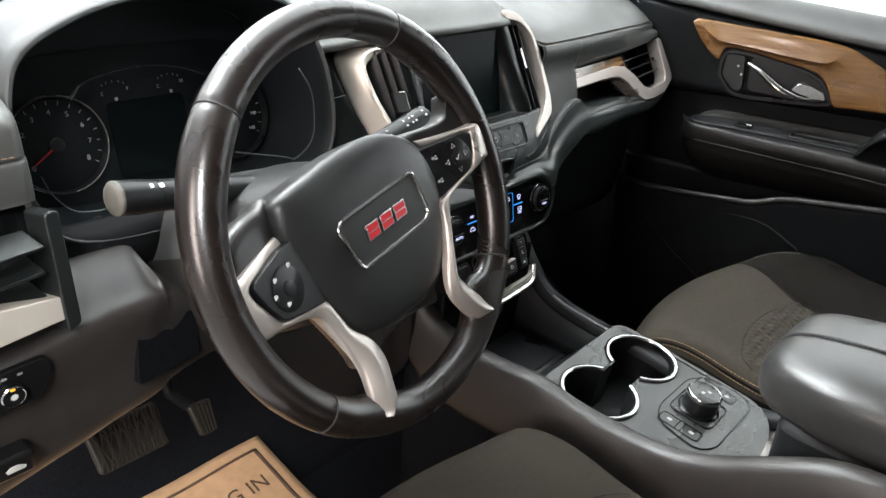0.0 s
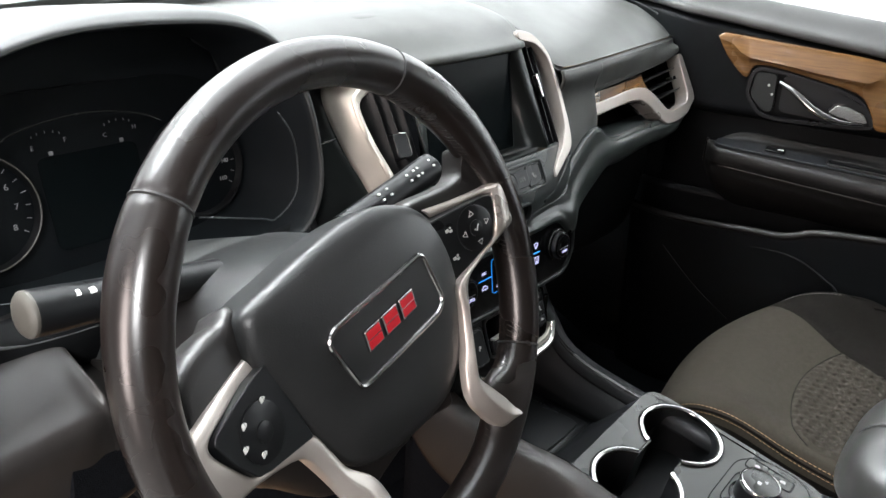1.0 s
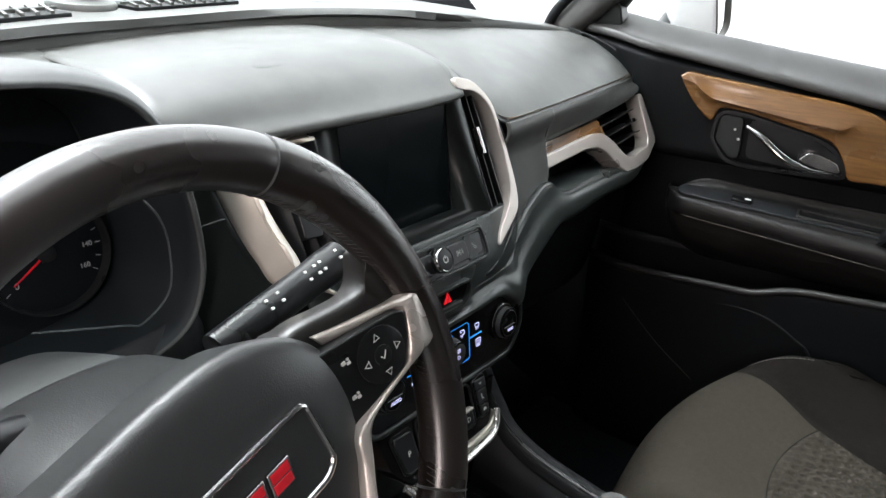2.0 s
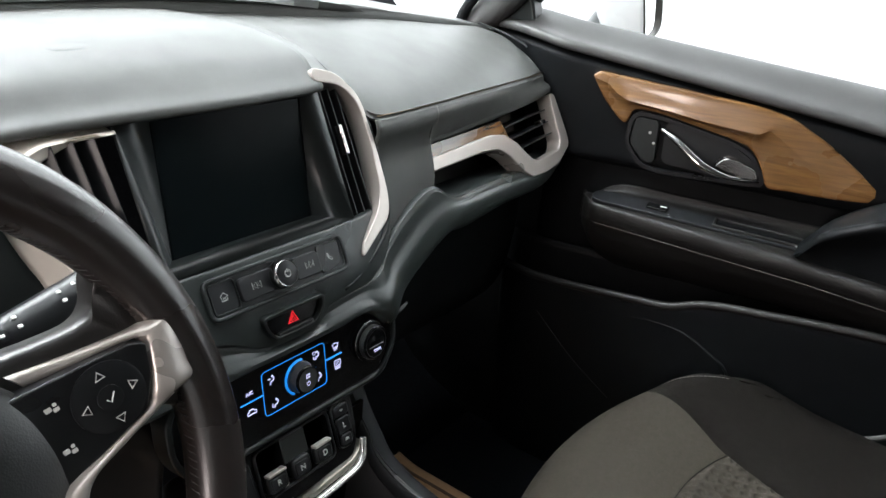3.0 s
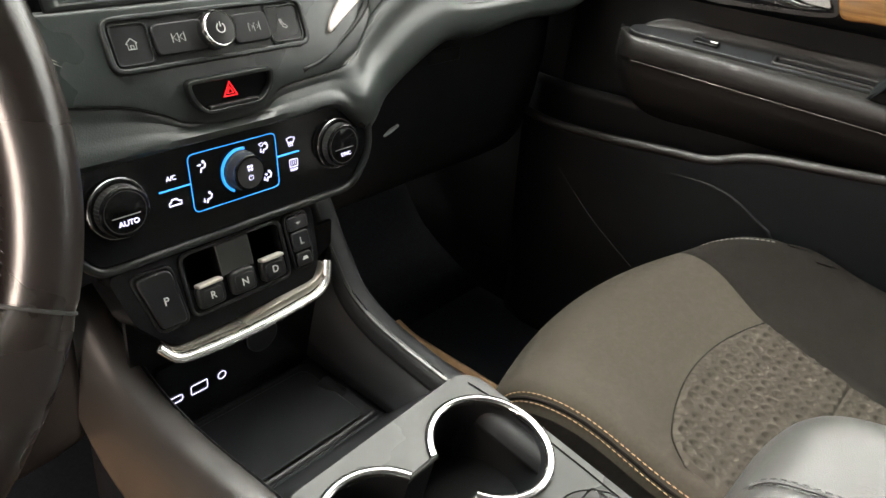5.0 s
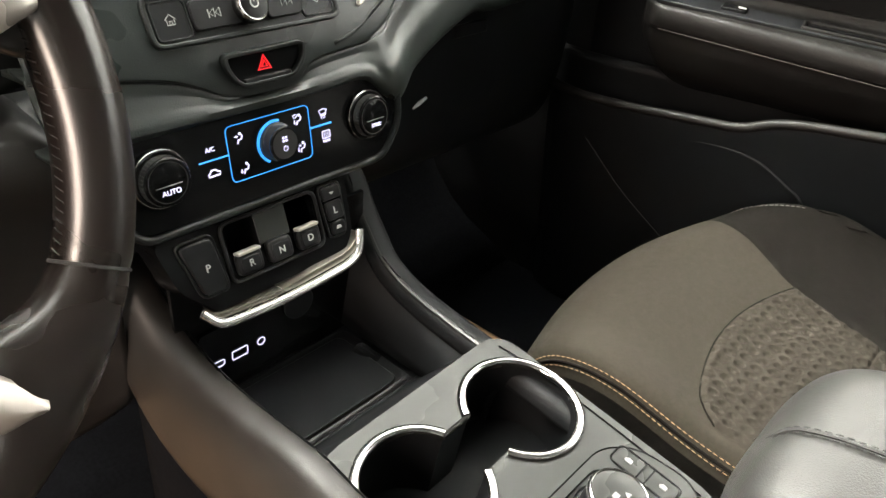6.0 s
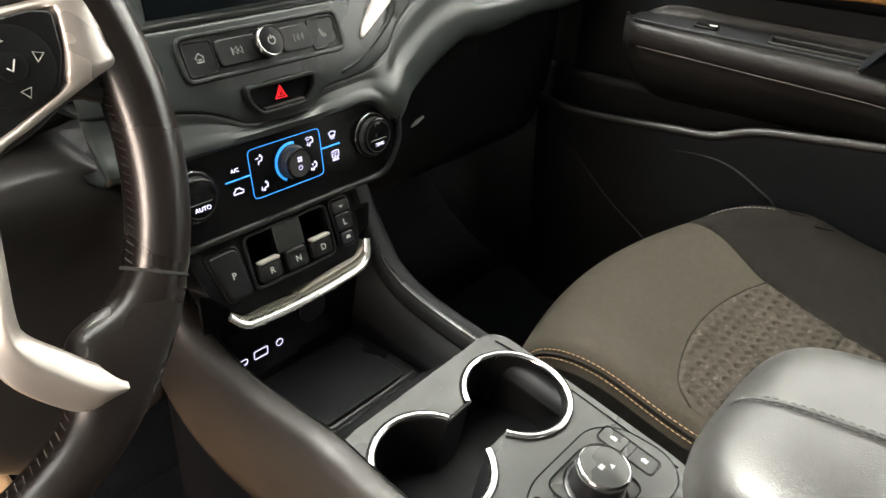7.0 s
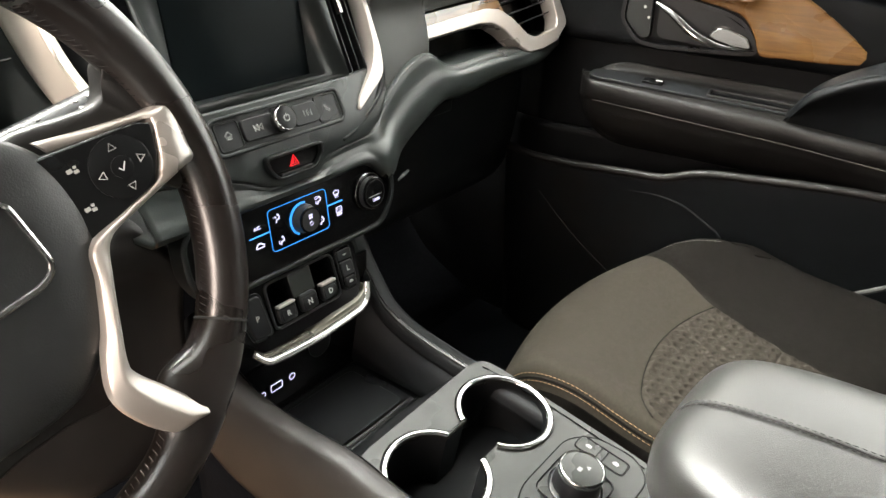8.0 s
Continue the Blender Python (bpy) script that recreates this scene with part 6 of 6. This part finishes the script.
HS = plane_at((-0.643, 0.791, 0.5305), (0, -0.06, 0.998), (0.998, 0.02, 0)) @ Matrix.Diagonal((0.6, 0.6, 0.6, 1))
prism("plate", rounded([(-0.08, -0.03), (0.03, -0.03), (0.052, 0.0), (0.052, 0.035), (-0.08, 0.03)], 0.014), HS, -0.01, 0.001, SATIN, hs, bevel=0.001)
lathe("dial", [(0.0155, 0), (0.0155, 0.012), (0.0145, 0.014)], HS @ pose(-0.004, 0.0, 0), SATIN, hs)
lathe("ring", [(0.0158, 0.008), (0.0164, 0.0125), (0.0145, 0.0146), (0.0138, 0.0142), (0.0138, 0.008)], HS @ pose(-0.004, 0, 0), CHROME, hs, "chrome ring")
mark("sun", [((0.0055 if i % 2 else 0.0038) * math.cos(i * math.pi / 8) - 0.004, (0.0055 if i % 2 else 0.0038) * math.sin(i * math.pi / 8)) for i in range(16)], HS, MARK, hs, 0.0143)
mark("pointer", rounded(rect(-0.0075, 0.0105, -0.0015, 0.0145), 0.001), HS, AMBER, hs, 0.0143)
for x in (-0.022, -0.008, 0.012):
    mark("icon", rounded(rect(x - 0.004, 0.022, x + 0.003, 0.0255), 0.0015), HS, DIM, hs, 0.0016)
hr = thing("hood_release", "black bonnet release lever with a white car mark", "lever", (-0.65, 0.82, 0.44))
HR = plane_at((-0.654, 0.803, 0.462), (0, -0.2, 0.98))
prism("lever", rounded(rect(-0.04, -0.012, 0.016, 0.013), 0.006), HR, -0.004, 0.014, SATIN, hr, bevel=0.003)
mark("icon", [(-0.007, -0.003), (0.007, -0.003), (0.008, 0.0), (0.001, 0.004), (-0.004, 0.0035), (-0.008, 0.0)], HR, MARK, hr, 0.0145)


def pedal(name, label, m, w0, w1, h, cross):
    pd = thing(name, label, "pedal", m.translation)
    prism("pad", rounded([(-w0 / 2, -h / 2), (w0 / 2, -h / 2), (w1 / 2, h / 2), (-w1 / 2, h / 2)], 0.006), m, -0.012, 0.0, STEEL, pd, bevel=0.003)
    nr = 7 if cross else 5
    for i in range(nr):
        f = (i + 0.5) / nr - 0.5
        x0, x1 = f * w0 * 0.94, f * w1 * 0.94
        prism("rib", [(x0 - 0.0016, -h * 0.46), (x0 + 0.0016, -h * 0.46), (x1 + 0.0016, h * 0.46), (x1 - 0.0016, h * 0.46)], m, 0.0, 0.003, STEEL, pd)
    if cross:
        for i in range(7):
            for sg in (-1, 1):
                x = (i + 0.5) / 7 * w0 * 0.9 - w0 * 0.45
                prism("rib", [(x - sg * 0.008 - 0.0009, -h * 0.46), (x - sg * 0.008 + 0.0009, -h * 0.46), (x + sg * 0.008 + 0.0009, h * 0.46), (x + sg * 0.008 - 0.0009, h * 0.46)], m, 0.0, 0.0034, STEEL, pd)
    tube("arm", [m @ Vector((0, h * 0.2, -0.01)), m @ Vector((0.0, h * 0.8, -0.08)), m @ Vector((0, h * 1.6 + 0.1, -0.1))], 0.008, MATTE, pd)


pedal("brake_pedal", "wide ribbed brake pedal", plane_at((-0.492, 0.955, 0.300), (0.1, 0.5, 0.86)), 0.085, 0.09, 0.056, True)
pedal("accelerator_pedal", "narrow ribbed accelerator pedal", plane_at((-0.392, 0.955, 0.276), (-0.1, 0.5, 0.86)), 0.022, 0.031, 0.044, False)

# ---- paper mats ----
def paper_mat(x0, x1, y0, y1, label, words):
    pm = thing("paper_floor_mat", label, "floor mat", ((x0 + x1) / 2, (y0 + y1) / 2, 0.01), "paper mats")

    def zz(x, y):
        return 0.018 + 0.25 * max(0.0, y - 0.98) + 0.0015 * math.sin(x * 31 + y * 9)

    rows = [[(x0 + (x1 - x0) * i / 12, y0 + (y1 - y0) * j / 12, zz(x0 + (x1 - x0) * i / 12, y0 + (y1 - y0) * j / 12)) for i in range(13)] for j in range(13)]
    loft("sheet", rows, 40, 40, KRAFT, pm, solid=0.001)
    b = 0.022
    for ax, ay, bx, by in ((x0 + b, y1 - b, x1 - b, y1 - b), (x1 - b, y0 + b, x1 - b, y1 - b), (x0 + b, y0 + b, x0 + b, y1 - b)):
        pts = [(ax + (bx - ax) * t / 20, ay + (by - ay) * t / 20) for t in range(21)]
        nx, ny = (0, 0.0035) if ay == by else (0.0035, 0)
        v = [(x + sgn * nx, y + sgn * ny, zz(x, y) + 0.0016) for x, y in pts for sgn in (-1, 1)]
        finish("border", v, [(2 * i, 2 * i + 1, 2 * i + 3, 2 * i + 2) for i in range(20)], INK, pm, solid=0.0004)
    if words:
        lettering("lettering", words, 0.036, pose(-0.289, 1.03, zz(-0.289, 1.03) + 0.0032, 14), INK, pm)


paper_mat(-0.62, -0.213, 0.66, 1.113, "tan paper floor mat with a printed border in the driver footwell", "G IN")
paper_mat(0.15, 0.462, 0.6, 1.02, "tan paper floor mat with a printed border in the passenger footwell", "")

# ---- passenger door ----
door = thing("passenger_door", "closed passenger door with oak trim and padded armrest", "car door", (0.72, 0.5, 0.1))


def dx(y):
    """Inner face of the door along its length."""
    return 0.664 + 0.25 * (0.857 - min(y, 0.94)) + 0.36 * max(0.0, y - 0.94) - 0.09 * max(0.0, 0.5 - y)


ys = (1.12, 1.0, 0.92, 0.86, 0.78, 0.70, 0.62, 0.54, 0.46, 0.36, 0.2, 0.0, -0.2)


def arm_in(y):
    """How far the armrest stands in from the door's face."""
    t = max(0.0, min(1.0, (0.842 - y) / 0.035))
    return (0.048 + 0.16 * max(0.0, 0.857 - y) * 0.9) * math.sqrt(t) if t else 0.0


def az(y):
    return 0.528 - 0.02 * max(0, 0.8 - y)


def bl_(y):
    """Lower edge of the pad along the belt line."""
    return 0.731 + 0.118 * (min(y, 0.99) - 0.785)


def bt_(y):
    """Crest of the pad along the window."""
    return 0.768 + 0.085 * (min(y, 0.99) - 0.735)


rows = []
for y in ys:
    x = dx(y)
    rows.append([(x + 0.025, y, 0.575), (x + 0.006, y, 0.585), (x + 0.004, y, 0.62), (x + 0.002, y, min(0.68, bl_(y) - 0.04)), (x + 0.002, y, bl_(y) - 0.022), (x + 0.004, y, bl_(y) - 0.01), (x + 0.012, y, bl_(y) - 0.003), (x + 0.02, y, bl_(y) + 0.004)])
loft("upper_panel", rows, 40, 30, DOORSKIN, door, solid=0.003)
rows = []
for y in ys:
    x = dx(y)
    a, b = bl_(y), bt_(y)
    rows.append([(x + 0.014, y, a - 0.001), (x + 0.001, y, a), (x - 0.002, y, a + 0.006), (x + 0.002, y, a + 0.013), (x + 0.022, y, a + (b - a) * 0.5), (x + 0.05, y, b - 0.006), (x + 0.075, y, b), (x + 0.09, y, b - 0.012)])
loft("belt_pad", rows, 40, 30, DOORTOP, door, "grey soft belt-line pad below the window", solid=0.003)
rows = []
ya = [0.846, 0.843, 0.838, 0.828, 0.81, 0.78, 0.7, 0.6, 0.5, 0.4, 0.3, 0.1, -0.2]
for y in ya:
    x, a, z = dx(y), arm_in(y), az(y)
    f = min(1.0, a / 0.03)
    g = max(0.05, min(1.0, (0.846 - y) / 0.05)) ** 0.6
    zt, zb = z + 0.022 * g - 0.02 * (1 - g), z - 0.115 * g - 0.02 * (1 - g)
    rows.append([(x + 0.02, y, zt), (x + 0.012, y, z + 0.008 * g - 0.02 * (1 - g)), (x - a * 0.3, y, z + 0.004 * f), (x - a * 0.75, y, z + 0.003 * f), (x - a * 0.95, y, z), (x - a, y, z - 0.012), (x - a * 0.96, y, z - 0.026), (x - a * 0.88, y, z - 0.032), (x - a * 0.8, y, z - 0.032 - 0.02 * g), (x - a * 0.55, y, z - 0.03 - 0.052 * g), (x - a * 0.25, y, z - 0.028 - 0.072 * g), (x + 0.01, y, zb)])
armr = loft("armrest", rows, 60, 60, ARMSKIN, door, "padded black armrest with stitched edge", solid=0.003)
many("stitching", stitches([(dx(y) - arm_in(y) * 0.95 - 0.0015, y, az(y) - 0.0285) for y in [0.80 - 0.6 * i / 80 for i in range(81)]], 0.004, 0.001, 0.0007), DOORTHREAD, armr)
rows = []
for x, y, z in ((0.672, 0.52, 0.53), (0.656, 0.507, 0.55), (0.647, 0.487, 0.576), (0.6435, 0.45, 0.6), (0.647, 0.41, 0.617), (0.657, 0.33, 0.638), (0.67, 0.2, 0.655), (0.68, -0.1, 0.66)):
    xi = dx(y) - arm_in(y) * 0.9
    rows.append([(dx(y) + 0.005, y - 0.01, z + 0.004), ((x + dx(y)) / 2, y, z + 0.006), (x + 0.008, y, z + 0.003), (x, y, z - 0.002), (x - 0.003, y, z - 0.012), ((x + xi) / 2 + 0.004, y, (z + az(y)) / 2), (xi + 0.002, y, az(y) + 0.001), (xi + 0.01, y, az(y) - 0.02)])
loft("grip", rows, 50, 30, DOORSKIN, door, "black moulded grip rising behind the pull cup", solid=0.003)
rows = [[(dx(y) + 0.03, y, 0.68), (dx(y) + 0.03, y, 0.4), (dx(y) + 0.045, y, 0.0)] for y in (1.15, 0.9, 0.6, 0.3, 0.0, -0.25)]
loft("door_core", rows, 12, 8, DOORSKIN, door, solid=-0.03)
# lower door with map pocket
rows = []
for y in (0.98, 0.9, 0.8, 0.7, 0.62, 0.54, 0.46, 0.36, 0.2, 0.0, -0.2):
    x = dx(y)
    rows.append([(x + 0.012, y, 0.43), (x + 0.016, y, 0.33), (x + 0.03, y, 0.2), (x + 0.04, y, 0.0)])
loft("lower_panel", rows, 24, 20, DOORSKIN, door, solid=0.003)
pk = cat([(0.95, 0.382, 0), (0.83, 0.386, 0), (0.71, 0.398, 0), (0.66, 0.404, 0), (0.61, 0.424, 0), (0.54, 0.436, 0), (0.36, 0.456, 0), (0.1, 0.46, 0)], 50)


def px(y):
    return 0.614 + 0.088 * (0.832 - y)


rows = []
for p in pk[::3] + [pk[-1]]:
    y, z = p.x, p.y
    x = px(y) + 1.2 * max(0.0, y - 0.88) ** 1.5
    rows.append([(x + 0.012, y, z - 0.01), (x + 0.004, y, z), (x - 0.003, y, z - 0.002), (x - 0.004, y, z - 0.01), (x - 0.002, y, z - 0.03), (x + 0.01, y, z - 0.14), (x + 0.03, y, 0.08), (x + 0.04, y, 0.0)])
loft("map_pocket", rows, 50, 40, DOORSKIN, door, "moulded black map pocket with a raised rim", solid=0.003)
tube("pocket_rim", [(px(p.x) - 0.001 + 1.2 * max(0.0, p.x - 0.88) ** 1.5, p.x, p.y + 0.0005) for p in pk], 0.0065, ARMSKIN, door, "rounded pocket rim", n=12)
tube("bottle_rim", cat([(px(0.44) - 0.008, 0.45, 0.275), (px(0.40) - 0.012, 0.40, 0.285), (px(0.35) - 0.012, 0.35, 0.315), (px(0.3) - 0.01, 0.3, 0.35)], 20), 0.004, DOORTOP, door, n=8)

DM = Matrix(((0.25, 0, -0.968, 0.664), (-0.968, 0, -0.25, 0.857), (0, 1, 0, 0.0), (0, 0, 0, 1)))


def dp(y, z):
    """Place on the door's upper face, from the world's y and z."""
    return ((0.857 - y) / 0.968, z)


COLUMNS = (((0.861, 0.7155), (0.858, 0.7115), (0.8555, 0.7055)), ((0.852, 0.722), (0.838, 0.706), (0.838, 0.68)), ((0.835, 0.7215), (0.824, 0.696), (0.812, 0.655)), ((0.815, 0.7197), (0.808, 0.687), (0.801, 0.653)),
           ((0.8, 0.7187), (0.795, 0.685), (0.794, 0.672)), ((0.775, 0.717), (0.77, 0.6825), (0.775, 0.6755)), ((0.74, 0.715), (0.735, 0.679), (0.74, 0.6715)), ((0.69, 0.7115), (0.69, 0.6735), (0.69, 0.662)),
           ((0.65, 0.709), (0.645, 0.6695), (0.645, 0.653)), ((0.61, 0.7045), (0.62, 0.669), (0.622, 0.643)), ((0.58, 0.697), (0.604, 0.674), (0.605, 0.62)), ((0.555, 0.6845), (0.572, 0.652), (0.591, 0.5935)),
           ((0.53, 0.6715), (0.545, 0.637), (0.56, 0.5935)), ((0.5, 0.6517), (0.51, 0.622), (0.525, 0.594)), ((0.475, 0.634), (0.48, 0.614), (0.49, 0.596)), ((0.457, 0.62), (0.4555, 0.61), (0.462, 0.599)))
rows = []
for i, (a, b, c) in enumerate(COLUMNS):
    a, b, c = Vector(dp(*a)), Vector(dp(*b)), Vector(dp(*c))
    k = 1.0 if 1 < i < 10 else (0.5 if i in (1, 10) else 0.0)
    rows.append([DM @ Vector((*q, h)) for q, h in ((a, -0.004), (a, 0.004), (a.lerp(b, 0.1), 0.0072), (a.lerp(b, 0.5), 0.0082 + 0.0022 * k), (a.lerp(b, 0.88), 0.0084 + 0.0052 * k), (b, 0.0086 + 0.0052 * k), (b.lerp(c, 0.35), 0.0084 + 0.0008 * k), (b.lerp(c, 0.88), 0.0076), (c, 0.0045), (c, -0.004))])
loft("oak_trim", rows, 90, 44, WOOD, door, "glossy oak-grain door trim with a raised ridge", smooth=60)
bw = rounded([dp(*q) for q in ((0.798, 0.66), (0.80, 0.622), (0.772, 0.588), (0.74, 0.583), (0.62, 0.589), (0.594, 0.594), (0.60, 0.612), (0.62, 0.64), (0.65, 0.652), (0.75, 0.671), (0.786, 0.673))], 0.012)
frame_prism("handle_bezel", bw, offset(bw, 0.006 if sum((b[0] - a[0]) * (b[1] + a[1]) for a, b in zip(bw, bw[1:] + bw[:1])) < 0 else -0.006), DM, -0.002, 0.007, SATIN, door, bevel=0.002)
bowl = [dp(*q) for q in ((0.745, 0.664), (0.742, 0.6), (0.64, 0.594), (0.602, 0.6), (0.612, 0.625), (0.65, 0.646))]
prism("handle_bowl", rounded(bowl, 0.012), DM, -0.001, 0.0045, SATIN, door)
lk = rounded([dp(*q) for q in ((0.79, 0.664), (0.792, 0.622), (0.765, 0.594), (0.75, 0.598), (0.755, 0.664))], 0.008)
lock = prism("lock_switch", lk, DM, 0.0, 0.0055, DARK, door, bevel=0.0015)
mark("icon", disc(*dp(0.765, 0.643), 0.0022, 10), DM, MARK, lock, 0.0058)
mark("icon", disc(*dp(0.757, 0.628), 0.0022, 10), DM, MARK, lock, 0.0058)
hp = cat([DM @ Vector((*dp(0.749, 0.652), 0.008)), DM @ Vector((*dp(0.725, 0.641), 0.017)), DM @ Vector((*dp(0.69, 0.618), 0.026)), DM @ Vector((*dp(0.66, 0.606), 0.026)), DM @ Vector((*dp(0.635, 0.601), 0.018)), DM @ Vector((*dp(0.612, 0.601), 0.008))], 30)
tube("door_handle", hp, [0.0035 + 0.003 * math.sin(math.pi * min(1, i / 22)) for i in range(30)], CHROME, door, "chrome pull handle", n=12, flat=0.65)
hb = rounded([dp(*q) for q in ((0.668, 0.612), (0.63, 0.603), (0.604, 0.602), (0.612, 0.618), (0.64, 0.628), (0.655, 0.628))], 0.006)
prism("handle_base", hb, DM, 0.003, 0.016, CHROME, door, "bright chrome handle base", bevel=0.005, seg=3)
# window switch and pull cup on the armrest
AX = plane_at((dx(0.7) - 0.028, 0.70, az(0.7) + 0.007), (0.97, 0.22, 0.05), (0.2, -0.978, -0.02))
sw = prism("switch_panel", rounded(rect(-0.125, -0.026, 0.215, 0.02), 0.02), AX, -0.006, 0.002, MATTE, door, "black switch panel", bevel=0.0015)
prism("window_switch", rounded(rect(-0.04, -0.012, -0.008, 0.008), 0.003), AX, 0.0, 0.006, GLOSS, sw, bevel=0.0015)
mark("icon", rounded(rect(-0.02, -0.003, -0.01, 0.001), 0.001), AX, MARK, sw, 0.0063)
frame_prism("pull_cup", rounded(rect(0.06, -0.02, 0.205, 0.014), 0.006), rounded(rect(0.064, -0.016, 0.201, 0.01), 0.005), AX, 0.0, 0.0055, ARMSKIN, sw, bevel=0.0015)
prism("pull_well", rounded(rect(0.064, -0.016, 0.201, 0.01), 0.005), AX, 0.001, 0.0026, GLOSS, sw)
# window above the belt
rows = [[(dx(y) + 0.085, y, 0.735), (dx(y) + 0.03, y, 0.95), (0.66, y * 0.9, 1.14)] for y in (0.98, 0.7, 0.4, 0.0, -0.3)]
wn = loft("window_pane", rows, 10, 8, GLASS, door, "clear side window glass", solid=0.004)
wn.visible_shadow = False
tube("window_frame", cat([(dx(1.02) + 0.05, 1.05, 0.77), (0.70, 0.93, 0.92), (0.675, 0.74, 1.06), (0.66, 0.5, 1.135), (0.66, 0.1, 1.16), (0.66, -0.3, 1.15)], 30), 0.022, DARK, door, "black window frame", n=10)
prism("corner_sail", [(1.1, 0.765), (0.99, 0.765), (1.0, 0.80), (1.06, 0.86)], Matrix(((0, 0, 1, 0.69), (1, 0, 0, 0), (0, 1, 0, 0), (0, 0, 0, 1))), 0, 0.03, DARK, door, "black triangular corner cover", bevel=0.004)
seal = tube("trim_seal", cat([(0.668, 1.13, 0.70), (0.672, 1.125, 0.76), (0.674, 1.09, 0.81), (0.67, 1.0, 0.88)], 20), 0.009, MATTE, n=10)
tagged(seal, "black rubber seal along the front edge of the passenger door", "seal", kind="structure")
# kick panel under the dash end
rows = [[(0.69, y, z) for z in (0.56, 0.3, 0.0)] for y in (0.93, 1.1, 1.3)]
ob = loft("trim_kick", rows, 6, 6, MATTE, solid=0.01)
tagged(ob, "black kick panel at the side of the passenger footwell", "panel", kind="structure")

# bottle recess moulded into the pocket
rec = cat([(0.834, 0.338, 0), (0.75, 0.36, 0), (0.681, 0.372, 0), (0.629, 0.368, 0), (0.582, 0.345, 0), (0.557, 0.325, 0), (0.53, 0.25, 0)], 24)
rx = [px(p.x) + 0.002 + 0.11 * max(0.0, 0.4 - p.y) for p in rec]
tube("recess_rim", [(x - 0.0055, p.x, p.y) for x, p in zip(rx, rec)], 0.0022, MATTE, door, n=8)
tube("piping", cat([(0.604, 0.865, 0.325), (0.602, 0.79, 0.268), (0.602, 0.715, 0.224)], 14), 0.0007, ARMSKIN, door, n=6)

# ---- door mirror ----
mir_t = thing("door_mirror", "white door mirror housing outside the passenger window", "mirror", (0.98, 1.0, 0.75))
shape = [(-0.12, -0.065), (-0.09, -0.085), (0.07, -0.075), (0.11, -0.04), (0.125, 0.05), (0.09, 0.09), (-0.09, 0.09), (-0.125, 0.04)]
MRM = plane_at((1.17, 0.99, 0.81), (0, 0.2, 1), (0.987, 0.16, 0))
sh = cat([(x * 0.7, y, 0) for x, y in shape], 40, True)
loft("housing", [[MRM @ Vector((p.x * q, p.y * q, z)) for p in sh] for q, z in ((0.95, 0.0), (1.0, -0.01), (0.98, -0.05), (0.8, -0.09), (0.3, -0.11), (0.01, -0.112))], 16, 40, PAINT, mir_t, "white painted housing", closed_v=True)
frame_prism("rim", [(p.x * 0.97, p.y * 0.97) for p in sh], [(p.x * 0.94, p.y * 0.94) for p in sh], MRM, -0.012, 0.002, GREY, mir_t, "thin grey rim")
tube("mirror_arm", [(0.715, 1.02, 0.70), (0.86, 1.05, 0.69), (1.06, 1.07, 0.70), (1.15, 1.07, 0.76)], [0.03, 0.03, 0.028, 0.024], DARK, mir_t, "black mirror arm fixed to the door", n=12)
MIRROR = mat("mirror_glass", (0.9, 0.9, 0.9), 0.02, metal=1.0, var=0.0)
prism("mirror_glass", [(p.x * 0.94, p.y * 0.94) for p in sh], MRM, -0.014, -0.006, MIRROR, mir_t)
